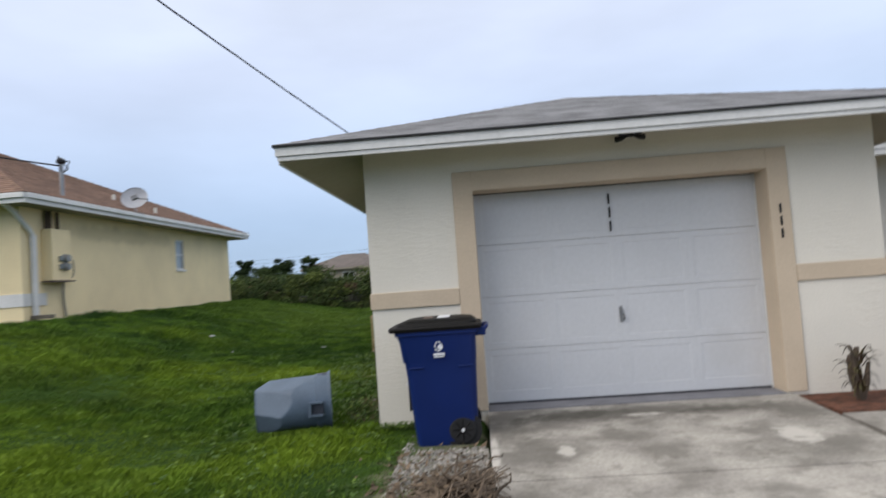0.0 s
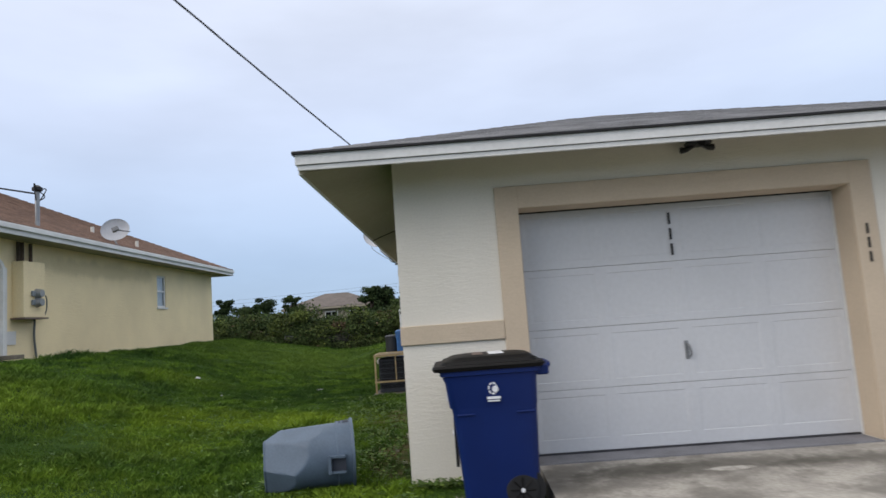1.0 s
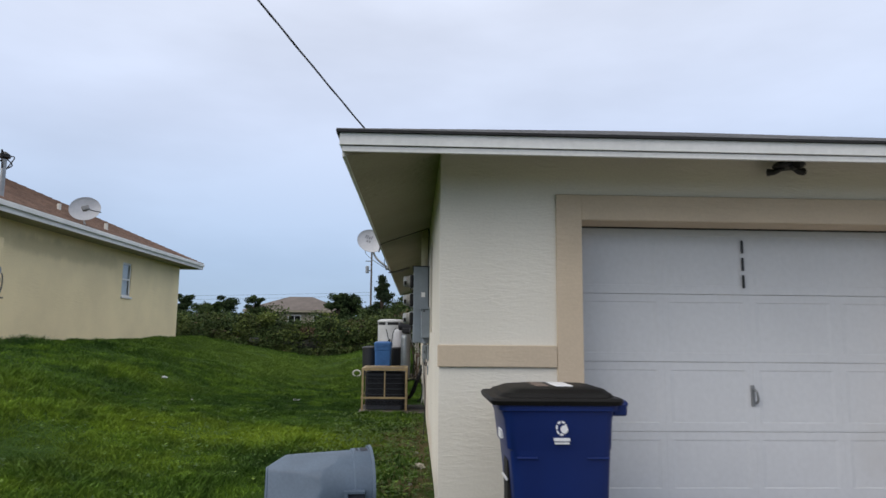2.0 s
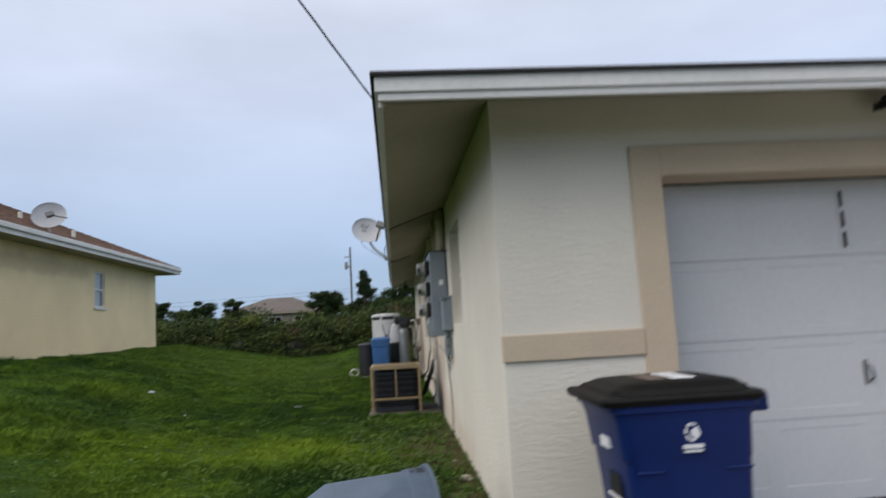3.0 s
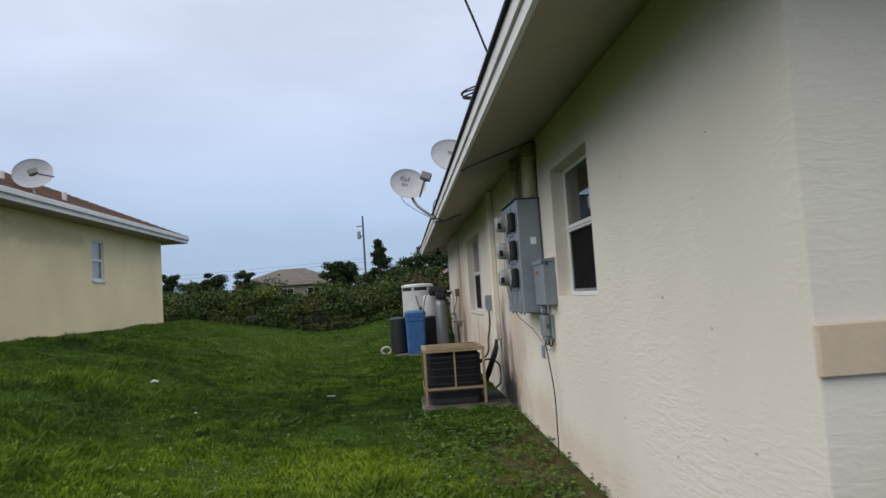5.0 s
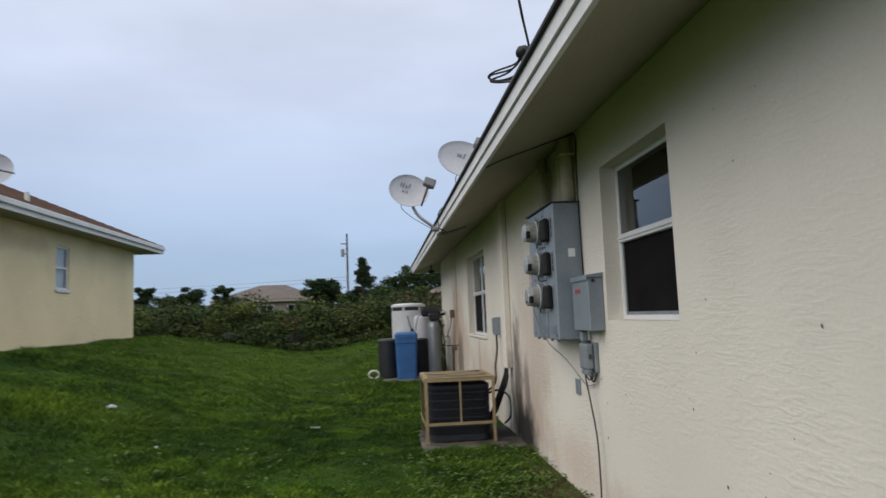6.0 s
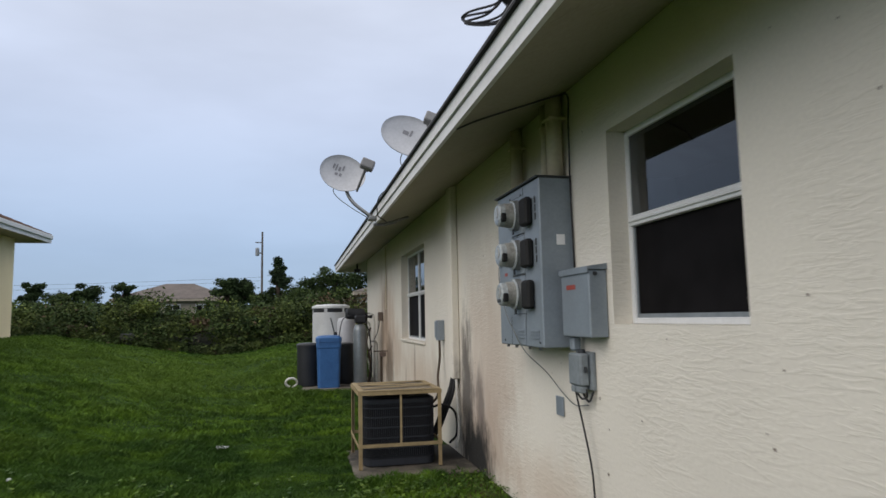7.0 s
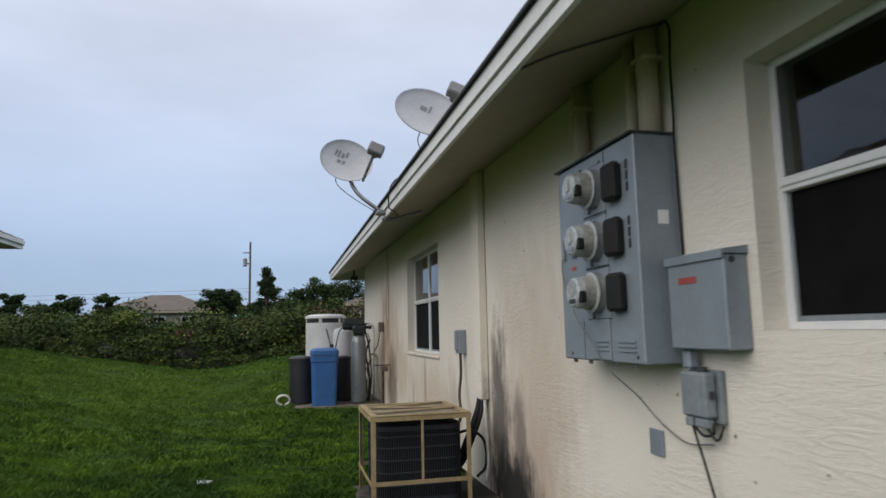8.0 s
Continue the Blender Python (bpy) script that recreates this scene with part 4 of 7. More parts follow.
def fallen_can():
    """Round bin lying on its side, dented, mouth towards the house."""
    p0, p1 = Vector((-1.19, -0.06, 0)), Vector((-0.49, 0.10, 0))
    zb = -0.075
    d = (p1 - p0).normalized()
    side = Vector((-d.y, d.x, 0))
    up = Vector((0, 0, 1))
    R0, R1, L = 0.245, 0.258, (p1 - p0).length
    root = thing("bin", (p0 + p1) / 2 + Vector((0, 0, zb)), "grey-blue round plastic bin lying dented on the grass", "bin")

    def at(t, a, grow=0.0):
        r = R0 + (R1 - R0) * t + grow
        # crushed flat facets towards the base end, meeting in creases: facing angle, distance at the base, growth along the bin
        for fa, h0, grow_t in ((0.30, 0.085, 0.34), (-0.55, 0.115, 0.40), (1.12, 0.165, 0.135), (1.75, 0.175, 0.42), (2.4, 0.18, 0.22), (0.72, 0.155, 0.19)):
            c = math.cos(a - fa)
            if c > 0.3:
                r = min(r, (h0 + grow_t * t + 0.5 * max(0.0, t - 0.66)) / c + grow)
        c = p0 + d * (L * t) + up * (zb + R0 + (R1 - R0) * t)
        # a = 0 faces the street side, pi/2 is the top
        return c + r * (-math.cos(a) * side + math.sin(a) * up)
    K = 120
    ang = [2 * math.pi * j / K for j in range(K)]
    bm = bmesh.new()
    ts = [i / 48 for i in range(38)] + [0.80, 0.81, 0.86, 0.93, 0.97]
    rings = [[at(t, a, 0.010 if t > 0.805 else 0.0) for a in ang] for t in ts]
    rings += [[at(0.972, a, 0.022) for a in ang], [at(1.0, a, 0.026) for a in ang], [at(1.0, a, 0.004) for a in ang]]
    rings += [[at(t, a, -0.008) for a in ang] for t in (0.95, 0.7, 0.4, 0.2, 0.05)]
    bm = add_ring_surface(bm, rings, True, False)
    vs = [bm.verts.new(p) for p in [at(0.05, a, -0.008) for a in ang]]
    bm.faces.new(vs)
    body = part("shell", bm, can_grey, root, smooth=True)
    body.data.set_sharp_from_angle(angle=radians(30))
    bm = bmesh.new()
    add_ring_surface(bm, [[at(0.0, a, 0.002) for a in ang], [at(-0.02, a, -0.004) for a in ang], [at(-0.02, a, -0.03) for a in ang], [at(0.015, a, -0.035) for a in ang]], True, True)
    part("base_rim", bm, can_grey, root, smooth=True)
    # loop handle on the side that faces the street
    mid = at(0.80, -0.12, 0.012)
    out = -side
    bm = bmesh.new()
    for s in (-1, 1):
        add_box(bm, mid + up * (0.06 * s) - Vector((0.07, 0.035, 0.008)), mid + up * (0.06 * s) + Vector((0.07, 0.02, 0.008)))
    add_box(bm, mid + out * 0.03 - Vector((0.075, 0.012, 0.07)), mid + out * 0.03 + Vector((-0.05, 0.012, 0.07)))
    part("handle", bm, can_grey, root)
    part("handle_recess", boxes((mid + out * 0.002 - Vector((0.05, 0.004, 0.05)), mid + out * 0.002 + Vector((0.07, 0.004, 0.05)))), can_dark, root, "dark hand recess")
    # printed mark below the rim, as plain bars
    for t0, t1, a0, a1 in ((0.885, 0.955, 1.30, 1.62), (0.84, 0.865, 1.34, 1.58)):
        bm = bmesh.new()
        n = 6
        add_ring_surface(bm, [[at(t0 + (t1 - t0) * q, a0 + (a1 - a0) * i / n, 0.012) for i in range(n + 1)] for q in (0, 1)], False, False)
        part("printed_bar", bm, can_dark, root, "dark printed bar")
    return root


fallen_can()


def strap_shrub(at):
    rnd = random.Random(11)
    root = thing("shrub", at, "small straggly strap-leaved shrub in red mulch", "shrub")
    bm = bmesh.new()
    for k in range(7):
        a = rnd.uniform(0, 6.28)
        tube(bm, [at, at + Vector((0.05 * math.cos(a), 0.05 * math.sin(a), 0.16)), at + Vector((0.08 * math.cos(a), 0.08 * math.sin(a), 0.28 + 0.03 * k))], [0.035, 0.03, 0.014], 7)
    part("stem", bm, bark_m, root)
    for k in range(64):
        a, h = rnd.uniform(0, 6.28), rnd.uniform(0.05, 0.40)
        l, droop = rnd.uniform(0.06, 0.15) * (1.5 if k % 9 == 0 else 1.0), rnd.uniform(-0.02, 0.12)
        b0 = at + Vector((0.03 * math.cos(a), 0.03 * math.sin(a), h))
        dirn, across = Vector((math.cos(a), math.sin(a), 0)), Vector((-math.sin(a), math.cos(a), 0))
        bm = bmesh.new()
        rows = []
        for i in range(5):
            t = i / 4
            c = b0 + dirn * l * t + Vector((0, 0, 0.10 * math.sin(t * 2.2) - droop * t * t))
            wd = 0.013 * (1 - t) ** 0.6 + 0.002
            rows.append([c - across * wd, c + Vector((0, 0, -0.004)), c + across * wd])
        add_ring_surface(bm, rows, False, False)
        part("leaf", bm, shrub_m, root)


strap_shrub(Vector((4.38, -0.36, -0.04)))


def yard_sign():
    x, y, zc = 4.68, -0.60, 0.36
    root = thing("yard_sign", (x, y, -0.04), "blue octagonal yard sign with white bars on a metal stake", "sign")
    def octagon(r0, r1, ya, yb):
        ring = [[(x + r0 * math.cos(q), yy, zc + r1 * math.sin(q)) for q in [math.pi / 8 + math.pi / 4 * k for k in range(8)]] for yy in (ya, yb)]
        return add_ring_surface(bmesh.new(), ring)
    board = part("board", octagon(0.098, 0.140, y - 0.008, y), sign_blue, root)
    part("mark", boxes(((x - 0.05, y - 0.0105, zc + 0.0), (x + 0.05, y - 0.0085, zc + 0.05)), bevel=0.0005), label_white, board, "plain white shape")
    part("mark", boxes(((x - 0.045, y - 0.0105, zc - 0.05), (x + 0.045, y - 0.0085, zc - 0.035))), label_white, board, "plain white bar")
    part("stake", boxes(((x - 0.012, y + 0.001, -0.10), (x + 0.012, y + 0.007, zc + 0.05))), galv, root, "thin metal stake")


yard_sign()


def brush_pile():
    rnd = random.Random(5)
    bm = bmesh.new()
    for k in range(330):
        x, y = rnd.gauss(0.83, 0.13), rnd.gauss(-2.55, 0.30)
        x = min(x, 1.03)
        heap = max(0.0, 1 - math.hypot((x - 0.85) / 0.32, (y + 2.55) / 0.62))
        z = ground_z(x, y) + 0.01 + rnd.uniform(0.0, 0.24) * heap
        a, l, tilt = rnd.uniform(0, 6.28), rnd.uniform(0.10, 0.34), rnd.uniform(-0.5, 0.55)
        p = Vector((x, y, z))
        q = p + l * Vector((math.cos(a), math.sin(a), tilt))
        q.x = min(q.x, 1.16)
        q.z = max(q.z, ground_z(min(q.x, 1.09), q.y) + 0.012, drive_z(q.x, q.y) + 0.012 if q.x > 1.04 else -9)
        j = lambda: Vector((rnd.uniform(-.045, .045), rnd.uniform(-.045, .045), rnd.uniform(0, .05)))
        r = rnd.uniform(0.003, 0.011)
        tube(bm, bend(p, p.lerp(q, 0.35) + j(), p.lerp(q, 0.7) + j(), q, steps=2), [r, r, r * 0.9, r * 0.8, r * 0.7, r * 0.5, r * 0.3], 5)
    ob = part("brush_pile", bm, twig_m)
    tagged(ob, "heap of dry brown twigs and cuttings beside the driveway", "brush pile", kind="stuff")
    vs, fs = [], []
    for k in range(1500):
        x, y = (rnd.gauss(0.70, 0.24), rnd.gauss(-2.2, 0.55)) if k % 2 else (rnd.gauss(0.83, 0.16), rnd.gauss(-2.55, 0.30))
        if x > 1.04:
            continue
        heap = 0.0 if k % 2 else max(0.0, 1 - math.hypot((x - 0.85) / 0.32, (y + 2.55) / 0.62))
        z = ground_z(x, y) + rnd.uniform(0.004, 0.03) + rnd.uniform(0.1, 0.22) * heap
        a, s = rnd.uniform(0, 6.28), rnd.uniform(0.012, 0.05)
        u = Vector((math.cos(a), math.sin(a), rnd.uniform(-.5, .5))) * s
        v = Vector((-math.sin(a), math.cos(a), rnd.uniform(-.5, .5))) * s * 0.45
        curl = Vector((0, 0, s * rnd.uniform(0.1, 0.5)))
        c, i = Vector((x, y, z)), len(vs)
        vs += [c - u + curl, c + v, c + u + curl, c - v, c]
        fs += [(i, i + 1, i + 4), (i + 1, i + 2, i + 4), (i + 2, i + 3, i + 4), (i + 3, i, i + 4)]
    soup("dead_leaves", vs, fs, [deadleaf_m], "scattered dry brown leaves on sandy dirt", "leaf litter")
    # crushed grey stone on the bare patch below the cart
    vs, fs = [], []
    for k in range(1500):
        x, y, r = rnd.uniform(0.34, 1.04), rnd.gauss(-1.45, 0.35), rnd.uniform(0.006, 0.022)
        if y > -1.0 and x > 0.42:
            continue
        z, i = ground_z(x, y) + r * 0.25, len(vs)
        pts = [Vector((math.cos(q * 1.2566 + k), math.sin(q * 1.2566 + k), 0)) * r * rnd.uniform(0.7, 1.2) for q in range(5)]
        vs += [Vector((x, y, z - r * 0.4)) + p for p in pts] + [Vector((x, y, z + r * rnd.uniform(0.3, 0.6))) + p * 0.55 for p in pts]
        fs += [(i + q, i + (q + 1) % 5, i + 5 + (q + 1) % 5, i + 5 + q) for q in range(5)] + [tuple(i + 5 + q for q in range(5))]
    soup("gravel", vs, fs, [gravel_m], "grey crushed stone scattered over the bare soil", "gravel")


brush_pile()


def blob(name, at, size, material, label, category, seed, group=""):
    """A small crumpled or stony lump that rests on the ground."""
    bm = bmesh.new()
    bmesh.ops.create_icosphere(bm, subdivisions=3, radius=1.0)
    for v in bm.verts:
        k = 1 + 0.45 * noise.noise(v.co * 1.8 + Vector((seed, 0, 0))) + 0.2 * noise.noise(v.co * 5 + Vector((0, seed, 0)))
        v.co = Vector((v.co.x * size[0] * k, v.co.y * size[1] * k, max(-0.5, v.co.z) * size[2] * k)) + Vector(at)
    return tagged(part(name, bm, material), label, category, group)


for x, y, s, seed in ((-4.55, 6.95, (0.055, 0.045, 0.022), 1), (-2.34, 7.38, (0.085, 0.05, 0.012), 4), (-3.6, 5.6, (0.016, 0.016, 0.012), 8)):
    blob("litter", (x, y, ground_z(x, y) + s[2] * 0.6 + 0.02), s, litter_m, "scrap of crumpled white litter on the grass", "litter", seed, "litter on the lawn")
for x, y, s, seed in ((-0.12, 1.62, 0.05, 2), (-0.10, 0.55, 0.022, 6), (-0.14, 2.4, 0.018, 9), (-0.2, 0.95, 0.016, 12)):
    blob("stone", (x, y, ground_z(x, y) + s * 0.35), (s, s * 0.8, s * 0.6), stone_m, "small pale stone on bare soil by the wall", "stone", seed, "stones along the wall")


# ---- on the side wall ----
def meter_bank():
    x, y0, y1, z0, z1 = -0.23, 3.61, 4.40, 1.15, 2.135
    root = thing("meter_bank", (0, (y0 + y1) / 2, z0), "grey steel cabinet with three round electricity meters", "electric meter")
    cab = part("cabinet", boxes(((x, y0, z0), (-0.002, y1, z1)), bevel=0.006), box_grey, root)
    part("rain_lip", boxes(((x - 0.018, y0 - 0.006, z1 + 0.001), (-0.002, y1 + 0.006, z1 + 0.010))), box_dark, root)
    part("seam", boxes(((x - 0.002, 3.875, z0 + 0.22), (x - 0.0005, 3.879, z1 - 0.005)), ((x - 0.002, 4.155, z0), (x - 0.0005, 4.158, z0 + 0.19)),
                       ((x - 0.002, 3.879, z1 - 0.10), (x - 0.0005, 4.16, z1 - 0.097))), box_dark, cab)
    part("access_cover", boxes(((x - 0.008, 3.885, z0 + 0.008), (x - 0.001, 4.075, z0 + 0.195)), bevel=0.003), box_grey, cab)
    for k in range(3):
        part("louvre", boxes(((x - 0.014, 3.90, z0 + 0.05 + 0.02 * k), (x - 0.008, 4.02, z0 + 0.058 + 0.02 * k))), box_grey, cab)
        part("louvre", boxes(((x - 0.006, 3.67, z0 + 0.05 + 0.02 * k), (x - 0.001, 3.82, z0 + 0.058 + 0.02 * k))), box_grey, cab)
    for yy, zz in ((3.92, z1 - 0.05), (4.12, z1 - 0.045), (3.66, z0 + 0.03), (4.30, z0 + 0.03)):
        part("screw", cyl(bmesh.new(), (x - 0.0045, yy, zz), (x - 0.0006, yy, zz), 0.007, seg=8), box_dark, cab)
    part("red_mark", boxes(((x - 0.0022, 4.22, 1.598), (x - 0.0006, 4.27, 1.618))), red_label, cab, "small faded red mark")
    part("sticker", boxes(((x + 0.10, y0 - 0.003, 1.74), (x + 0.15, y0 - 0.0005, 1.80))), label_white, cab, "torn white sticker")
    part("latch", boxes(((x - 0.02, 4.33, 1.66), (x - 0.001, 4.35, 1.76)), bevel=0.003), box_grey, cab)
    part("catch_plate", boxes(((x - 0.018, 4.20, 1.665), (x - 0.001, 4.25, 1.73)), bevel=0.003), box_grey, cab)
    for zc in (1.965, 1.715, 1.47):
        yc = 3.985
        m = part("meter", cyl(bmesh.new(), (x - 0.001, yc, zc), (x - 0.035, yc, zc), 0.098, 0.094, 28), meter_ring, root, "round meter with a clear dome")
        part("meter_body", tube(bmesh.new(), [(x - 0.035, yc, zc), (x - 0.05, yc, zc), (x - 0.10, yc, zc)], [0.086, 0.080, 0.074], 28), meter_face, m, smooth=False)
        part("lock_ring", tube(bmesh.new(), [(x - 0.036, yc, zc), (x - 0.040, yc, zc), (x - 0.046, yc, zc), (x - 0.050, yc, zc)], [0.088, 0.096, 0.096, 0.088], 28), meter_cap, m, smooth=False)
        part("meter_dome", tube(bmesh.new(), [(x - 0.1005, yc, zc), (x - 0.130, yc, zc), (x - 0.138, yc, zc)], [0.073, 0.069, 0.060], 28), meter_cap, m, smooth=False)
        part("dial", tube(bmesh.new(), [(x - 0.1385, yc, zc + 0.012), (x - 0.1405, yc, zc + 0.012)], [0.034, 0.032], 20), meter_face, m)
        part("dial_plate", boxes(((x - 0.1425, yc - 0.014, zc - 0.012), (x - 0.141, yc + 0.014, zc + 0.034))), meter_cap, m)
        part("nameplate", boxes(((x - 0.141, yc - 0.035, zc - 0.050), (x - 0.1385, yc + 0.03, zc - 0.030))), box_grey if zc > 1.6 else box_dark, m)
        part("sensor_slot", boxes(((x - 0.132, yc - 0.078, zc - 0.048), (x - 0.100, yc - 0.040, zc + 0.006)), bevel=0.006), tyre_black, m)
        part("socket_plate", boxes(((x - 0.006, 3.872, zc - 0.122), (x - 0.0008, 4.10, zc + 0.112)), bevel=0.002), box_grey, cab)
        part("plate_gap", boxes(((x - 0.0022, 3.868, zc - 0.127), (x - 0.0006, 4.104, zc - 0.1225))), box_dark, cab)
        part("plate_gap", boxes(((x - 0.0022, 3.868, zc + 0.1125), (x - 0.0006, 4.104, zc + 0.116))), box_dark, cab)
        part("seal_tag", boxes(((x - 0.045, yc - 0.03, zc - 0.125), (x - 0.036, yc - 0.012, zc - 0.09))), box_dark, m)
        part("breaker_cover", boxes(((x - 0.05, 3.715, zc - 0.095), (x - 0.001, 3.835, zc + 0.075)), bevel=0.014), tyre_black, root, "black breaker cover")
    for zc in (1.965, 1.715):
        for k in range(3):
            part("marking_bar", boxes(((x - 0.0025, 3.665, zc + 0.03 - 0.05 * k), (x - 0.0006, 3.685, zc + 0.07 - 0.05 * k))), box_dark, cab)
    for yy in (3.72, 3.9, 4.15, 4.32):
        part("bolt", boxes(((x + 0.02, yy, z0 - 0.018), (x + 0.035, yy + 0.02, z0 - 0.0005))), galv, cab)
    root.matrix_basis = Matrix.Translation((0.025, (y0 + y1) / 2 + 0.045, z0 + 0.004))
    return root


meter_bank()


def disconnect_box():
    x, y0, y1 = -0.105, 3.255, 3.612
    root = thing("disconnect_box", (0, 3.43, 1.22), "grey steel disconnect box with a red label", "electric box")
    body = part("body", boxes(((x, y0, 1.22), (-0.002, y1, 1.57)), bevel=0.006), box_grey, root)
    bm = bmesh.new()
    add_ring_surface(bm, [[(x - 0.010, yy, 1.555), (x - 0.010, yy, 1.588), (-0.002, yy, 1.603), (-0.002, yy, 1.572), (x - 0.002, yy, 1.572), (x - 0.002, yy, 1.555)] for yy in (y0 - 0.007, y1 + 0.007)])
    part("hood", bm, box_grey, root)
    part("red_plate", boxes(((x - 0.0025, 3.42, 1.475), (x - 0.0005, 3.535, 1.50))), red_label, body, "small red label")
    part("knockout", cyl(bmesh.new(), (-0.07, y0 - 0.0005, 1.55), (-0.07, y0 - 0.004, 1.55), 0.012, seg=12), box_dark, body)
    part("nipple", boxes(((-0.08, 3.54, 1.14), (-0.03, 3.59, 1.219)), bevel=0.01), box_grey, root)


disconnect_box()


def interface_box():
    root = thing("phone_interface_box", (0, 3.52, 0.94), "grey plastic telephone interface box below the disconnect", "junction box")
    part("cover", boxes(((-0.085, 3.445, 0.955), (-0.030, 3.605, 1.130)), bevel=0.010), nid_grey, root)
    part("back_plate", boxes(((-0.028, 3.425, 0.935), (-0.002, 3.625, 1.138)), bevel=0.004), nid_grey, root)
    for a, b in ((3.55, 3.595), (3.455, 3.53)):
        part("cable_gland", boxes(((-0.078, a, 0.918), (-0.04, b, 0.953)), bevel=0.005), nid_grey, root)
    part("latch", boxes(((-0.065, 3.432, 1.03), (-0.05, 3.444, 1.06))), box_dark, root)
    part("top_plug", cyl(bmesh.new(), (-0.05, 3.50, 1.131), (-0.05, 3.50, 1.15), 0.020, seg=12), box_dark, root)
    for pts in (((-0.06, 3.57, 0.925), (-0.05, 3.52, 0.885), (-0.045, 3.46, 0.90), (-0.05, 3.46, 0.94)), ((-0.06, 3.49, 0.93), (-0.04, 3.45, 0.875), (-0.02, 3.43, 0.93))):
        part("cable_loop", tube(bmesh.new(), bend(*pts), 0.006, 6), cable_black, root)


interface_box()
tagged(part("wall_plate", boxes(((-0.012, 3.875, 0.735), (-0.002, 3.985, 0.85)), bevel=0.003), box_grey), "blank grey cover plate on the stucco wall", "cover plate")


def run_of_cable(name, pts, r, material, label, category="cable", seg=7):
    return tagged(part(name, tube(bmesh.new(), bend(*pts), r, seg), material, smooth=True), label, category)


run_of_cable("ground_cable", [(-0.06, 3.57, 0.92), (-0.06, 3.545, 0.86), (-0.055, 3.50, 0.74), (-0.045, 3.43, 0.50), (-0.05, 3.40, 0.2), (-0.06, 3.38, -0.02)], 0.0055, cable_black,
             "black cable from the phone box down to the soil")
run_of_cable("bonding_wire", [(-0.215, 4.40, 1.72), (-0.232, 4.37, 1.58), (-0.245, 4.22, 1.38), (-0.245, 4.06, 1.25), (-0.20, 3.98, 1.12), (-0.09, 3.93, 1.0), (-0.025, 3.85, 0.885), (-0.02, 3.68, 0.83), (-0.02, 3.50, 0.85)], 0.0034, cable_grey,
             "thin grey wire looping from the meter cabinet")
run_of_cable("soffit_cable", [(-0.662, 3.75, 2.428), (-0.55, 3.68, 2.466), (-0.30, 3.64, 2.548), (-0.10, 3.62, 2.614), (-0.02, 3.62, 2.625), (-0.016, 3.63, 2.45), (-0.020, 3.625, 2.2), (-0.016, 3.635, 2.1), (-0.010, 3.635, 1.61)], 0.0055, cable_black,
             "black cable running along the soffit and down the wall")
for yy, r, z1, nm in ((3.74, 0.048, 2.66, "service_conduit"), (3.885, 0.030, 2.66, "riser_conduit"), (4.43, 0.045, 2.66, "mast_conduit")):
    root = thing(nm, (-0.062, yy, 2.145), "cream painted steel conduit above the meter cabinet", "conduit")
    part("pipe", cyl(bmesh.new(), (-0.062, yy, 2.152), (-0.062, yy, z1), r, seg=18), pipe_cream, root, smooth=True)
    part("strap", boxes(((-0.062 - r - 0.004, yy - r - 0.003, 2.50), (-0.003, yy + r + 0.003, 2.515))), pipe_cream, root)


def service_mast():
    at = Vector((-0.28, 3.76, 0))
    root = thing("service_mast", (-0.28, 3.76, 2.74), "service mast with black weatherhead and looped cables", "service mast")
    part("pole", cyl(bmesh.new(), at + Vector((0, 0, 2.70)), at + Vector((0, 0, 3.24)), 0.03, seg=14), galv, root, smooth=True)
    part("roof_flashing", lathe(bmesh.new(), at + Vector((0, 0, 2.71)), [(0.12, 0.0), (0.055, 0.09), (0.035, 0.10)], 18), drip_black, root)
    part("weatherhead", tube(bmesh.new(), bend(at + Vector((0.0, 0, 3.20)), at + Vector((-0.01, 0, 3.26)), at + Vector((-0.05, 0, 3.31)), at + Vector((-0.09, -0.01, 3.28)), steps=3),
                             [0.035, 0.042, 0.05, 0.056, 0.06, 0.06, 0.058, 0.055, 0.045, 0.03], 14), black_metal, root, smooth=True)
    c = at + Vector((-0.08, 0, 3.27))
    loops = (((0, 0, 0), (-0.05, -0.02, -0.06), (-0.20, 0.0, -0.11), (-0.24, 0.04, -0.14), (-0.16, 0.05, -0.16), (0.0, 0.03, -0.13), (0.06, 0.0, -0.02), (0.0, -0.10, 0.02)),
             ((0.01, 0, -0.01), (-0.06, 0.02, -0.08), (-0.22, 0.05, -0.12), (-0.21, 0.0, -0.18), (-0.10, -0.02, -0.17), (0.01, 0.0, -0.10), (0.05, -0.03, 0.0), (0.0, -0.11, 0.03)),
             ((0.01, 0.01, 0), (-0.08, 0.03, -0.10), (-0.23, 0.02, -0.17), (-0.15, -0.02, -0.20), (-0.02, 0.0, -0.16), (0.04, 0.0, -0.04), (0.01, -0.09, 0.02)),
             ((0.0, -0.06, 0.03), (0.05, -0.03, 0.06), (0.10, 0.0, 0.03), (0.08, 0.0, -0.06), (0.03, 0.0, -0.10)))
    for pts in loops:
        part("drip_loop", tube(bmesh.new(), bend(*[c + Vector(p) for p in pts], steps=5), 0.0075, 7), cable_black, root)


service_mast()


def sagging(a, b, sag, n=24):
    a, b = Vector(a), Vector(b)
    return [a.lerp(b, i / n) - Vector((0, 0, 4 * sag * (i / n) * (1 - i / n))) for i in range(n + 1)]


